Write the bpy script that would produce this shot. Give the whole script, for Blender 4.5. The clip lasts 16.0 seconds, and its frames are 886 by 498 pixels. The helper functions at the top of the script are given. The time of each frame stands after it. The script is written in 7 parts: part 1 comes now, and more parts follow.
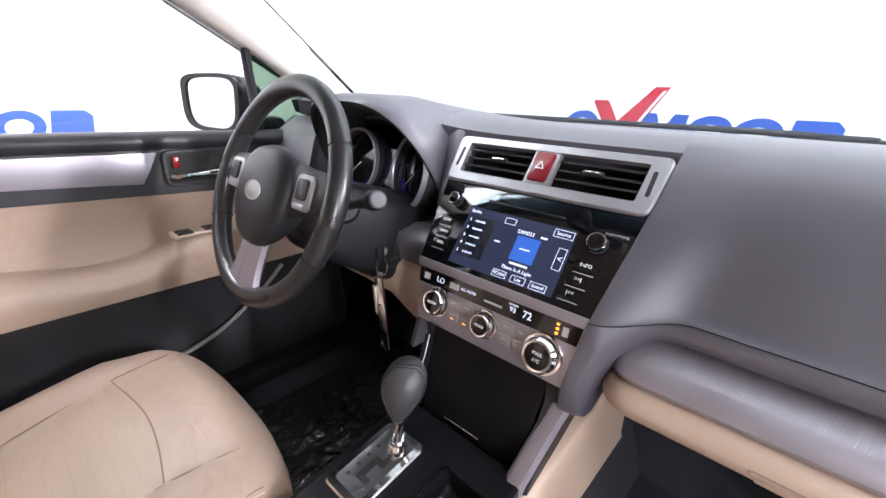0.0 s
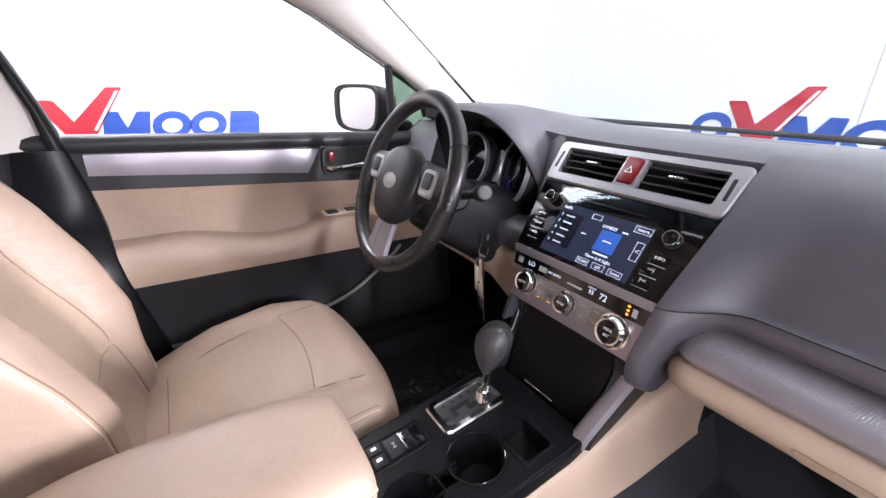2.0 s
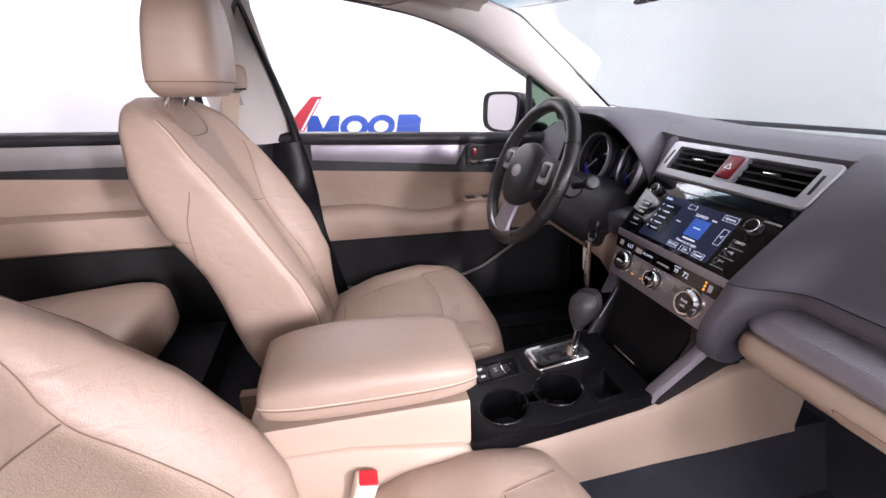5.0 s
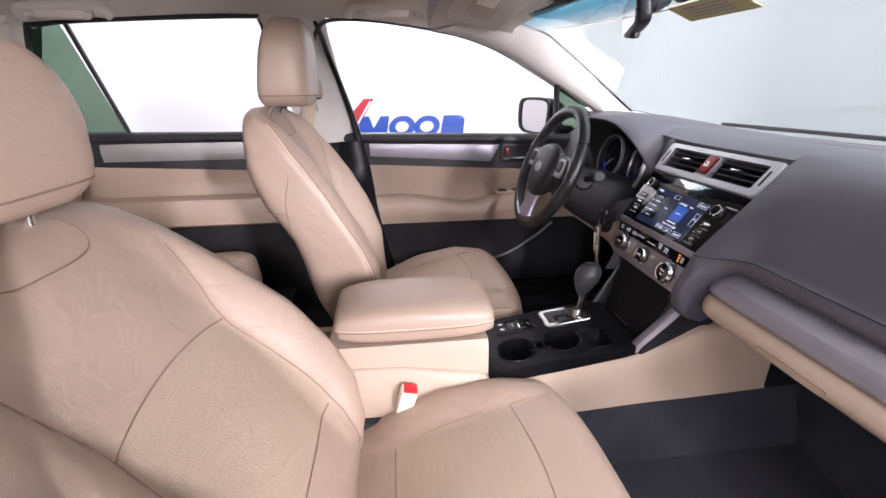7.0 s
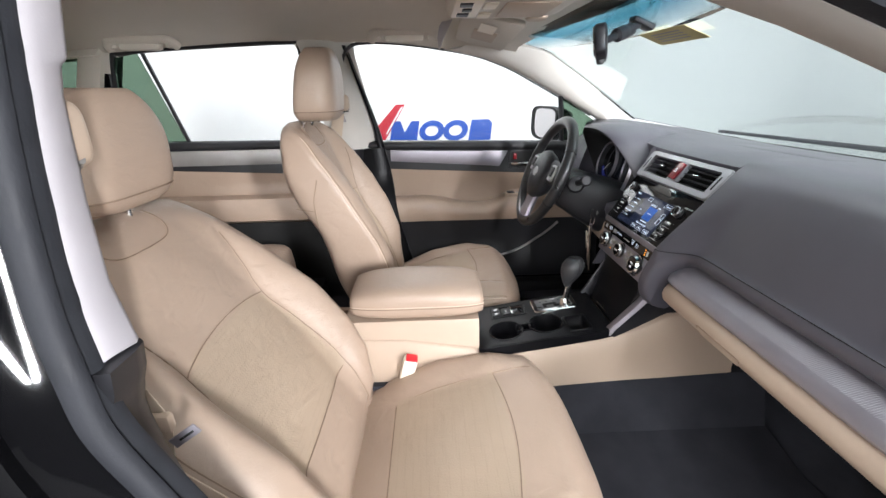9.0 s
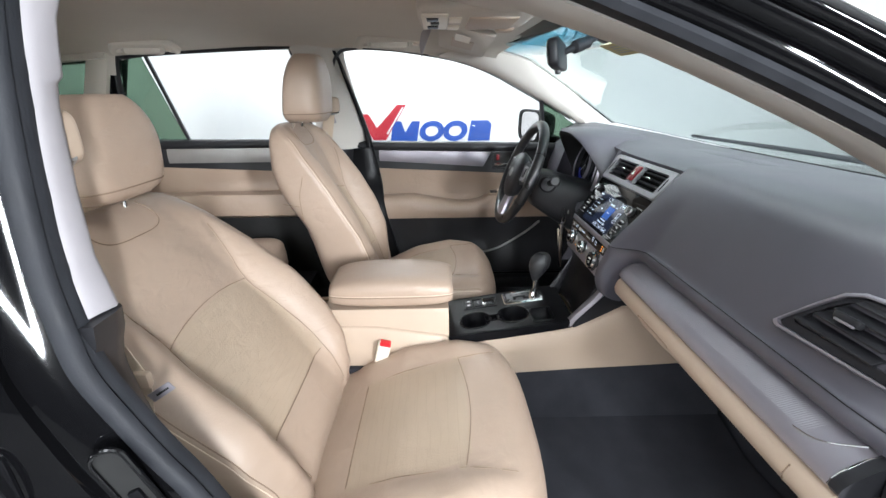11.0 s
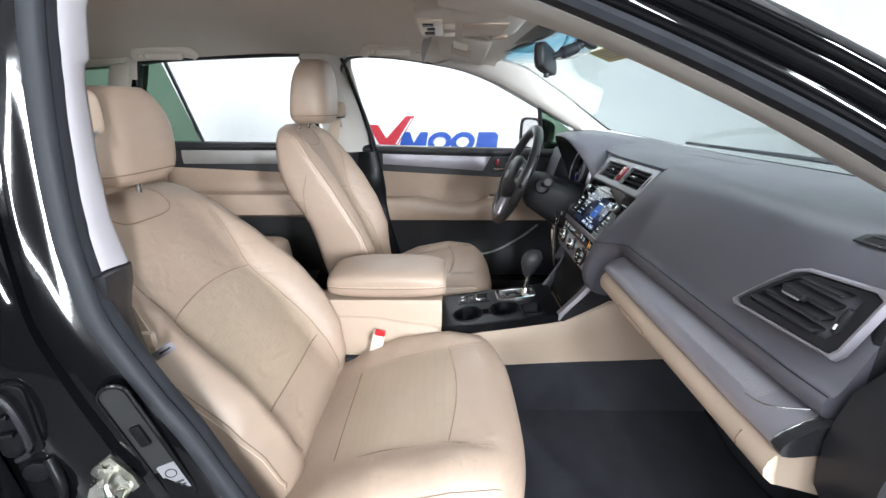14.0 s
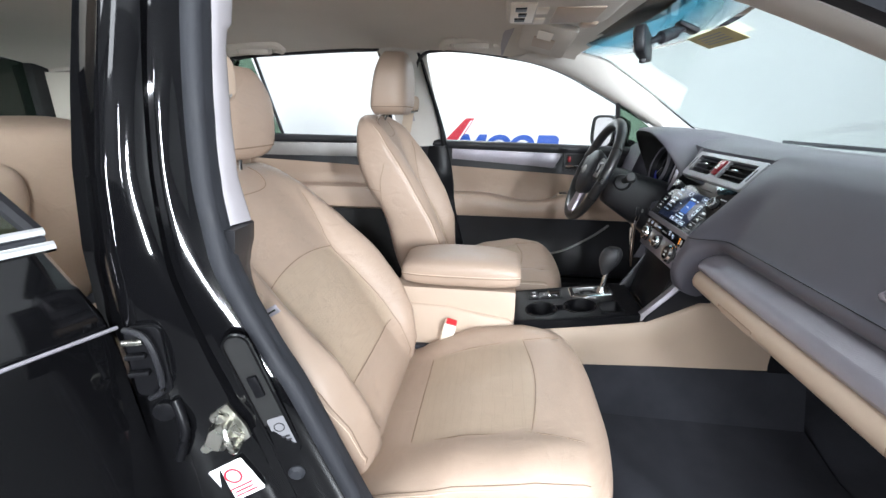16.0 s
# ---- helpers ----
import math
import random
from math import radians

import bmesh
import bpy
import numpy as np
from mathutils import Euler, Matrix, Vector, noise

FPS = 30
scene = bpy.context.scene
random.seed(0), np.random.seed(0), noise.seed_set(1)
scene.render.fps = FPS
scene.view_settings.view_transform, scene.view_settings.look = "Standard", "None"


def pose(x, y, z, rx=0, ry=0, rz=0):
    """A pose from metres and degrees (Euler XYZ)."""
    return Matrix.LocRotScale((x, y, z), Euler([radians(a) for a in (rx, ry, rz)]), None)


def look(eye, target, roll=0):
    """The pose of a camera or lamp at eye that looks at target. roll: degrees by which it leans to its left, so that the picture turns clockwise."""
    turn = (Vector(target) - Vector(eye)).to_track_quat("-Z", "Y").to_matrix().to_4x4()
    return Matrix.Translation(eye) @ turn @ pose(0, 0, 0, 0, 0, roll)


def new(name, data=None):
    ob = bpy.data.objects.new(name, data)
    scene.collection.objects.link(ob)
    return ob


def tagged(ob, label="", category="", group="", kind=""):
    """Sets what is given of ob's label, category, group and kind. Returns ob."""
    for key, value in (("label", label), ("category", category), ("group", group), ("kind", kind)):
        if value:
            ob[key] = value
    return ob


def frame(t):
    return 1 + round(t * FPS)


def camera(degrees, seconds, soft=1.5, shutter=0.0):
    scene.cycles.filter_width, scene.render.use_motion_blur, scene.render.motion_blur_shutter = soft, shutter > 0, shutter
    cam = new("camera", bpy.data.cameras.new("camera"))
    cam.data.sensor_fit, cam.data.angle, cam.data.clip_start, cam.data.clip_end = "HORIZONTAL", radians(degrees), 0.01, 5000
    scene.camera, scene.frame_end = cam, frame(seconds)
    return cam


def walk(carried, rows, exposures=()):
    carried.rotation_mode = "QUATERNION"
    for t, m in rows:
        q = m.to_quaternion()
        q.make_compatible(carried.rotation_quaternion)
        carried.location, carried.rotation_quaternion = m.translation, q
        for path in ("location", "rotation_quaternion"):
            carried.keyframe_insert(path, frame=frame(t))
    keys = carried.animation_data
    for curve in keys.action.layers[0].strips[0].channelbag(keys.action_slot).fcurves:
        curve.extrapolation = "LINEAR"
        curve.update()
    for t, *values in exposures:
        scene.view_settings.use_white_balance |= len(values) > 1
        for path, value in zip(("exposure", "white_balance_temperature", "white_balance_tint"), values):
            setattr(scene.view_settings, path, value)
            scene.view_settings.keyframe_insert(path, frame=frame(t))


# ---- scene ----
cam = camera(93.6, 16.0)
PATH = [
    (0, (0.297, -0.539, 1.147), (-0.958, 0.851, 0.446), 1.6),
    (0.5, (0.319, -0.556, 1.157), (-1.008, 0.763, 0.449), 1.8),
    (1, (0.343, -0.577, 1.169), (-1.065, 0.654, 0.461), 1.8),
    (1.5, (0.371, -0.596, 1.171), (-1.122, 0.531, 0.463), 1.5),
    (2, (0.402, -0.62, 1.17), (-1.168, 0.39, 0.453), 1.1),
    (2.5, (0.436, -0.638, 1.168), (-1.199, 0.257, 0.444), 0.6),
    (3, (0.471, -0.644, 1.165), (-1.221, 0.136, 0.438), 0.3),
    (3.5, (0.506, -0.644, 1.164), (-1.235, 0.018, 0.436), -0.2),
    (4, (0.54, -0.64, 1.164), (-1.241, -0.084, 0.445), -0.3),
    (4.5, (0.573, -0.636, 1.171), (-1.237, -0.17, 0.459), -0.3),
    (5, (0.615, -0.668, 1.183), (-1.21, -0.263, 0.473), -0.3),
    (5.2, (0.633, -0.679, 1.189), (-1.197, -0.299, 0.478), -0.3),
    (7.3, (0.879, -0.69, 1.218), (-0.982, -0.512, 0.508), -0.5),
    (7.5, (0.901, -0.68, 1.225), (-0.963, -0.527, 0.516), -0.5),
    (8, (0.946, -0.656, 1.235), (-0.923, -0.553, 0.53), -0.8),
    (8.5, (0.981, -0.638, 1.242), (-0.89, -0.568, 0.54), -1.1),
    (9, (1.012, -0.617, 1.246), (-0.86, -0.569, 0.544), -1.3),
    (9.5, (1.039, -0.59, 1.254), (-0.834, -0.553, 0.551), -1.3),
    (10, (1.062, -0.564, 1.263), (-0.81, -0.533, 0.559), -1.1),
    (12.5, (1.13, -0.507, 1.245), (-0.75, -0.507, 0.563), -0.1),
    (13, (1.141, -0.502, 1.24), (-0.745, -0.509, 0.573), 0.1),
    (13.5, (1.151, -0.491, 1.233), (-0.739, -0.508, 0.578), -0.0),
    (14, (1.161, -0.486, 1.225), (-0.733, -0.512, 0.583), -0.1),
    (14.5, (1.169, -0.48, 1.216), (-0.729, -0.52, 0.585), -0.3),
    (15, (1.173, -0.469, 1.204), (-0.726, -0.546, 0.581), -0.4),
    (15.5, (1.18, -0.463, 1.194), (-0.716, -0.612, 0.577), -0.2),
    (16, (1.169, -0.568, 1.177), (-0.717, -0.816, 0.562), 0.5),
]
EXPOSURE = [(0.0, 0.32, 6250, 19), (2.0, 0.05, 6300, 23), (3.5, -0.30, 6350, 28), (5.0, -0.40, 6350, 28), (7.5, -0.42, 6350, 21),
            (9.0, -0.43, 6300, 11), (12.5, -0.46, 6000, 7), (16.0, -0.40, 6000, 8)]
walk(cam, [(t, look(eye, target, roll)) for t, eye, target, roll in PATH], EXPOSURE)

# ---- world, lights, exposure ----
world = bpy.data.worlds.new("world")
scene.world = world
world.use_nodes = True
world.node_tree.nodes["Background"].inputs["Color"].default_value = (0.9, 0.95, 1.0, 1)
world.node_tree.nodes["Background"].inputs["Strength"].default_value = 0.05


def area_lamp(name, eye, target, sx, sy, watts, colour=(1, 1, 1)):
    data = bpy.data.lights.new(name, "AREA")
    data.shape, data.size, data.size_y, data.energy, data.color = "RECTANGLE", sx, sy, watts, colour
    ob = new(name, data)
    ob.matrix_world = look(eye, target)
    return ob


# light panels of the photo booth, under its ceiling
area_lamp("booth_light", (0.2, 1.3, 3.25), (0.2, 0.9, 0), 5.5, 0.7, 32)
area_lamp("booth_light", (4.1, 1.6, 1.6), (0.6, -0.9, 1.0), 0.16, 1.3, 430)
area_lamp("booth_light", (4.15, 0.15, 1.95), (0.7, -0.6, 1.3), 0.12, 1.0, 120)
area_lamp("booth_light", (4.15, -2.3, 1.55), (0.7, -0.8, 1.0), 0.10, 1.2, 120)
area_lamp("booth_light", (0.2, -3.6, 3.25), (0.2, -3.6, 0), 5.5, 0.9, 190)
area_lamp("booth_light", (-2.3, -1.0, 3.25), (-2.1, -1.0, 0), 0.8, 4.4, 185)
area_lamp("booth_light", (2.6, -1.3, 3.25), (2.0, -1.2, 0), 0.9, 4.0, 180)


# ---- materials ----
def material(name, colour, rough=0.5, metal=0.0, grain=0.0, grain_scale=400.0, vary=0.0, vary_scale=6.0,
             coat=0.0, spec=0.5, emit=0.0, cells=False, sheen=0.0):
    """A surface with two scales of variation: large soft mottling of its colour and gloss, and fine relief."""
    m = bpy.data.materials.new(name)
    m.use_nodes = True
    nt = m.node_tree
    b = nt.nodes["Principled BSDF"]
    b.inputs["Base Color"].default_value = (*colour, 1)
    b.inputs["Roughness"].default_value = rough
    b.inputs["Metallic"].default_value = metal
    b.inputs["Coat Weight"].default_value = coat
    b.inputs["Coat Roughness"].default_value = 0.04
    b.inputs["Specular IOR Level"].default_value = spec
    b.inputs["Sheen Weight"].default_value = sheen
    if emit:
        b.inputs["Emission Color"].default_value = (*colour, 1)
        b.inputs["Emission Strength"].default_value = emit
    tc = nt.nodes.new("ShaderNodeTexCoord")
    if vary:
        n = nt.nodes.new("ShaderNodeTexNoise")
        n.inputs["Scale"].default_value, n.inputs["Detail"].default_value = vary_scale, 5
        nt.links.new(tc.outputs["Object"], n.inputs["Vector"])
        r = nt.nodes.new("ShaderNodeMapRange")
        r.inputs[1].default_value, r.inputs[2].default_value = 0.3, 0.7
        r.inputs[3].default_value, r.inputs[4].default_value = 1 - vary, 1 + vary
        nt.links.new(n.outputs["Fac"], r.inputs[0])
        mul = nt.nodes.new("ShaderNodeMix")
        mul.data_type, mul.blend_type = "RGBA", "MULTIPLY"
        mul.inputs[0].default_value = 1.0
        mul.inputs[6].default_value = (*colour, 1)
        nt.links.new(r.outputs[0], mul.inputs[7])
        nt.links.new(mul.outputs[2], b.inputs["Base Color"])
        r2 = nt.nodes.new("ShaderNodeMapRange")
        r2.inputs[1].default_value, r2.inputs[2].default_value = 0.3, 0.7
        r2.inputs[3].default_value, r2.inputs[4].default_value = max(0.02, rough * (1 - vary)), min(1, rough * (1 + vary))
        nt.links.new(n.outputs["Fac"], r2.inputs[0])
        nt.links.new(r2.outputs[0], b.inputs["Roughness"])
    if grain:
        if cells:
            g = nt.nodes.new("ShaderNodeTexVoronoi")
            g.inputs["Scale"].default_value = grain_scale
            out = g.outputs["Distance"]
        else:
            g = nt.nodes.new("ShaderNodeTexNoise")
            g.inputs["Scale"].default_value, g.inputs["Detail"].default_value = grain_scale, 3
            out = g.outputs["Fac"]
        nt.links.new(tc.outputs["Object"], g.inputs["Vector"])
        bump = nt.nodes.new("ShaderNodeBump")
        bump.inputs["Strength"].default_value, bump.inputs["Distance"].default_value = grain, 0.001
        nt.links.new(out, bump.inputs["Height"])
        nt.links.new(bump.outputs["Normal"], b.inputs["Normal"])
    return m


def soften(m, scale, depth):
    """Adds slack and faint wrinkles at hand's width below the grain of a leather."""
    nt = m.node_tree
    b = nt.nodes["Principled BSDF"]
    tc = [n for n in nt.nodes if n.bl_idname == "ShaderNodeTexCoord"][0]
    stretch = nt.nodes.new("ShaderNodeMapping")
    stretch.inputs["Scale"].default_value = (1.0, 1.0, 1.7)
    n = nt.nodes.new("ShaderNodeTexNoise")
    n.inputs["Scale"].default_value, n.inputs["Detail"].default_value, n.inputs["Distortion"].default_value = scale, 4, 0.8
    bump = nt.nodes.new("ShaderNodeBump")
    bump.inputs["Strength"].default_value, bump.inputs["Distance"].default_value = 0.5, depth
    nt.links.new(tc.outputs["Object"], stretch.inputs["Vector"])
    nt.links.new(stretch.outputs["Vector"], n.inputs["Vector"])
    nt.links.new(n.outputs["Fac"], bump.inputs["Height"])
    nt.links.new(b.inputs["Normal"].links[0].from_socket, bump.inputs["Normal"])
    nt.links.new(bump.outputs["Normal"], b.inputs["Normal"])


def glass_material(name, colour, rough=0.0):
    m = material(name, colour, rough, spec=0.5)
    b = m.node_tree.nodes["Principled BSDF"]
    b.inputs["Transmission Weight"].default_value = 1.0
    b.inputs["IOR"].default_value = 1.45
    return m


LEATHER = material("beige_leather", (0.380, 0.285, 0.220), 0.36, grain=0.28, grain_scale=900, cells=True, vary=0.05, vary_scale=5)
LEATHER_IN = material("beige_leather_insert", (0.385, 0.298, 0.222), 0.44, grain=0.45, grain_scale=420, cells=True, vary=0.05, vary_scale=7)
soften(LEATHER, 16, 0.006)
soften(LEATHER_IN, 14, 0.006)
# pin holes of the seat inserts
pin = LEATHER_IN.node_tree
pin_cells = pin.nodes.new("ShaderNodeTexVoronoi")
pin_cells.inputs["Scale"].default_value, pin_cells.inputs["Randomness"].default_value = 190, 0.0
pin_range = pin.nodes.new("ShaderNodeMapRange")
pin_range.inputs[1].default_value, pin_range.inputs[2].default_value = 0.14, 0.24
pin_range.inputs[3].default_value, pin_range.inputs[4].default_value = 0.78, 1.0
pin_mix = pin.nodes.new("ShaderNodeMix")
pin_mix.data_type, pin_mix.blend_type = "RGBA", "MULTIPLY"
pin_mix.inputs[0].default_value = 1.0
pin_bsdf = pin.nodes["Principled BSDF"]
pin.links.new([n for n in pin.nodes if n.bl_idname == "ShaderNodeTexCoord"][0].outputs["Object"], pin_cells.inputs["Vector"])
pin.links.new(pin_cells.outputs["Distance"], pin_range.inputs[0])
pin.links.new(pin_bsdf.inputs["Base Color"].links[0].from_socket, pin_mix.inputs[6])
pin.links.new(pin_range.outputs[0], pin_mix.inputs[7])
pin.links.new(pin_mix.outputs[2], pin_bsdf.inputs["Base Color"])
SEAM = material("seam_thread", (0.22, 0.155, 0.11), 0.8)
STITCH = material("pale_stitching", (0.62, 0.50, 0.39), 0.75)
BEIGE = material("beige_plastic", (0.43, 0.333, 0.255), 0.5, grain=0.15, grain_scale=600, vary=0.03, vary_scale=9)
# pillar trim with its colour darkened against the strong lamps at the right
IVORY_DIM = material("darkened_pillar_trim", (0.33, 0.31, 0.325), 0.65, grain=0.12, grain_scale=500, vary=0.02, vary_scale=8)
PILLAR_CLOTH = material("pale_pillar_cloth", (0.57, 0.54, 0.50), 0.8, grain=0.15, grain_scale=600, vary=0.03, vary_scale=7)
HEADLINER = material("headliner_fabric", (0.53, 0.48, 0.42), 0.95, grain=0.35, grain_scale=800, vary=0.03, vary_scale=6, sheen=0.2)
PAD = material("soft_black_dash_skin", (0.070, 0.067, 0.082), 0.42, spec=0.75, grain=0.12, grain_scale=1500, cells=True, vary=0.08, vary_scale=8)
BLACK = material("black_plastic", (0.016, 0.016, 0.0185), 0.42, grain=0.12, grain_scale=900, vary=0.08, vary_scale=12, spec=0.35)
PIANO = material("gloss_black_panel", (0.004, 0.004, 0.005), 0.06, vary=0.05, vary_scale=10, coat=0.3)
SMOKED = material("smoked_grey_gate", (0.15, 0.15, 0.153), 0.30, metal=0.85, vary=0.1, vary_scale=25)
DARK = material("matt_black_void", (0.006, 0.006, 0.006), 0.85, vary=0.1, vary_scale=10)
RUBBER = material("dark_rubber_seal", (0.019, 0.020, 0.024), 0.60, spec=0.25, grain=0.25, grain_scale=300, vary=0.15, vary_scale=30)
CARPET = material("black_carpet", (0.034, 0.035, 0.042), 0.95, grain=0.8, grain_scale=350, vary=0.25, vary_scale=9, spec=0.1)
SILVER = material("satin_silver_trim", (0.32, 0.30, 0.335), 0.36, metal=0.6, grain=0.05, grain_scale=900, vary=0.04, vary_scale=20)
BEZEL = material("satin_grey_bezel", (0.27, 0.265, 0.28), 0.40, metal=0.5, grain=0.04, grain_scale=900, vary=0.04, vary_scale=20)
CONSOLE = material("satin_black_console", (0.005, 0.005, 0.006), 0.34, grain=0.08, grain_scale=1200, vary=0.08, vary_scale=12, spec=0.14)
SILVER_DARK = material("satin_grey_trim", (0.33, 0.32, 0.31), 0.4, metal=0.6, vary=0.05, vary_scale=20)
CHROME = material("chrome", (0.80, 0.80, 0.80), 0.08, metal=1.0, vary=0.05, vary_scale=30)
STEEL = material("zinc_plated_steel", (0.55, 0.54, 0.48), 0.28, metal=1.0, vary=0.15, vary_scale=40)
PAINT = material("gloss_black_paint", (0.003, 0.003, 0.0035), 0.05, spec=0.4, vary=0.1, vary_scale=3)
KNOB = material("charcoal_knob_leather", (0.042, 0.042, 0.045), 0.38, grain=0.10, grain_scale=800, cells=True, vary=0.12, vary_scale=15)
WHEEL = material("black_wheel_leather", (0.014, 0.014, 0.015), 0.30, spec=0.6, vary=0.12, vary_scale=15)
RED = material("red_button", (0.15, 0.006, 0.010), 0.25, vary=0.04, vary_scale=30)
RED_BUCKLE = material("red_release_button", (0.62, 0.02, 0.03), 0.35, vary=0.04, vary_scale=30)
WHITE = material("white_print", (0.85, 0.85, 0.85), 0.5)
GREY_PRINT = material("grey_print", (0.45, 0.45, 0.45), 0.5)
CREAM = material("cream_plastic", (0.74, 0.66, 0.55), 0.4, vary=0.03, vary_scale=20)
BELT = material("beige_belt_webbing", (0.52, 0.42, 0.32), 0.7, grain=0.5, grain_scale=500, vary=0.05, vary_scale=12)
FILM = material("clear_plastic_film", (0.008, 0.008, 0.009), 0.14, grain=0.6, grain_scale=25, vary=0.1, vary_scale=20)
BOOTH = material("white_booth_paint", (0.86, 0.87, 0.87), 0.75, grain=0.03, grain_scale=60, vary=0.015, vary_scale=1.2)
BOOTH_GREY = material("pale_grey_booth_wall", (0.30, 0.30, 0.31), 0.8, vary=0.05, vary_scale=1.5)
# near-black, so that the added unseen walls keep the paint's reflections dark
BOOTH_DARK = material("dark_reflection_wall", (0.008, 0.008, 0.0085), 0.85, grain=0.1, grain_scale=80, vary=0.1, vary_scale=1.5)
BOOTH_FLOOR = material("grey_booth_floor", (0.07, 0.07, 0.07), 0.35, vary=0.08, vary_scale=2)
SIGN_BLUE = material("blue_sign_vinyl", (0.010, 0.075, 0.42), 0.45, vary=0.03, vary_scale=5)
SIGN_RED = material("red_sign_vinyl", (0.50, 0.015, 0.035), 0.45, vary=0.03, vary_scale=5)
YELLOW = material("yellow_paper", (0.60, 0.53, 0.27), 0.8, vary=0.04, vary_scale=20)
SCREEN = material("dark_screen", (0.012, 0.016, 0.03), 0.08, coat=0.5)
LIT_WHITE = material("lit_white", (0.75, 0.85, 1.0), 0.5, emit=0.45)
LIT_BLUE = material("lit_blue", (0.02, 0.11, 0.48), 0.4, emit=0.35)
# screen background; its glow is raised to include milky glare on the glass
LIT_NAVY = material("lit_navy", (0.016, 0.021, 0.042), 0.08, emit=0.8)
LIT_DEEP = material("lit_deep_blue", (0.01, 0.015, 0.22), 0.4, emit=0.08)
LIT_AMBER = material("lit_amber", (1.0, 0.35, 0.03), 0.5, emit=1.5)
MIRROR = material("mirror_glass", (0.66, 0.63, 0.64), 0.02, metal=1.0)
GLASS = glass_material("clear_side_glass", (0.97, 0.985, 0.975))
GLASS_WS = glass_material("tinted_windshield_glass", (0.73, 0.82, 0.795))
GLASS_GREEN = glass_material("green_privacy_glass", (0.15, 0.23, 0.165))
GLASS_BAND = glass_material("blue_shade_band", (0.08, 0.42, 0.62))
ramp_nodes = GLASS_BAND.node_tree
band_at = ramp_nodes.nodes.new("ShaderNodeAttribute")
band_at.attribute_name = "depth"
band_ramp = ramp_nodes.nodes.new("ShaderNodeValToRGB")
band_ramp.color_ramp.elements[0].color = (0.30, 0.62, 0.78, 1)
band_ramp.color_ramp.elements[1].color = (0.97, 0.99, 1.0, 1)
mid_ = band_ramp.color_ramp.elements.new(0.3)
mid_.color = (0.12, 0.46, 0.66, 1)
ramp_nodes.links.new(band_at.outputs["Fac"], band_ramp.inputs[0])
ramp_nodes.links.new(band_ramp.outputs[0], ramp_nodes.nodes["Principled BSDF"].inputs["Base Color"])


# ---- shape helpers ----
def V(*a):
    return Vector(a)


def finish(me, mat, sharp=38):
    me.materials.append(mat)
    me.polygons.foreach_set("use_smooth", [True] * len(me.polygons))
    if sharp:
        me.set_sharp_from_angle(angle=radians(sharp))
    me.update()
    return me


def to_mesh(name, shape, mat, sharp=38):
    me = bpy.data.meshes.new(name)
    if isinstance(shape, bmesh.types.BMesh):
        bmesh.ops.recalc_face_normals(shape, faces=shape.faces)
        shape.to_mesh(me)
        shape.free()
    else:
        bm = bmesh.new()
        vs = [bm.verts.new(v) for v in shape[0]]
        for f in shape[1]:
            if len(set(f)) > 2:
                try:
                    bm.faces.new([vs[i] for i in dict.fromkeys(f)])
                except ValueError:
                    pass
        bmesh.ops.recalc_face_normals(bm, faces=bm.faces)
        bm.to_mesh(me)
        bm.free()
    return finish(me, mat, sharp)


def thing(name, at, label, category, group="", kind=""):
    ob = new(name)
    ob.location = at
    ob.empty_display_size = 0.05
    return tagged(ob, label, category, group, kind)


def part(name, shape, mat, parent=None, label="", sharp=38):
    """One mesh, in world places, under a thing or a part."""
    ob = new(name, to_mesh(name, shape, mat, sharp))
    if parent is not None:
        ob.parent = parent
        if parent.data is None:
            ob.matrix_parent_inverse = Matrix.Translation(parent.location).inverted()
    return tagged(ob, label) if label else ob


def structure(name, shape, mat, label, category, sharp=38):
    return tagged(part(name, shape, mat, None, "", sharp), label, category, kind="structure")


def join(*shapes):
    vs, fs = [], []
    for v, f in shapes:
        k = len(vs)
        vs += list(v)
        fs += [[i + k for i in q] for q in f]
    return vs, fs


def moved(shape, m):
    return [m @ Vector(v) for v in shape[0]], shape[1]


def loft(rings, closed=True, caps=True, round_trip=False):
    n = len(rings[0])
    vs = [Vector(p) for r in rings for p in r]
    fs = []
    m = len(rings)
    for i in range(m if round_trip else m - 1):
        for j in range(n if closed else n - 1):
            a, b = i * n + j, i * n + (j + 1) % n
            c, d = ((i + 1) % m) * n + (j + 1) % n, ((i + 1) % m) * n + j
            fs.append([a, b, c, d])
    if caps and closed and not round_trip:
        fs += [list(range(n))[::-1], list(range((m - 1) * n, m * n))]
    return vs, fs


def bmesh_of(shape):
    bm = bmesh.new()
    vs = [bm.verts.new(v) for v in shape[0]]
    for f in shape[1]:
        bm.faces.new([vs[i] for i in f])
    return bm


def data_of(bm):
    bm.verts.index_update()
    out = [v.co.copy() for v in bm.verts], [[v.index for v in f.verts] for f in bm.faces]
    bm.free()
    return out


def rbox(centre, size, bevel=0.004, rot=None, seg=2):
    """A box with rounded edges."""
    bm = bmesh.new()
    bmesh.ops.create_cube(bm, size=1)
    for v in bm.verts:
        v.co = Vector((v.co.x * size[0], v.co.y * size[1], v.co.z * size[2]))
    if bevel:
        bmesh.ops.bevel(bm, geom=list(bm.edges), offset=min(bevel, min(size) * 0.49), segments=seg, profile=0.5, affect="EDGES")
    m = Matrix.Translation(centre) @ (rot.to_4x4() if rot else Matrix())
    bm.transform(m)
    return data_of(bm)


def sgnpow(a, e):
    return math.copysign(abs(a) ** e, a)


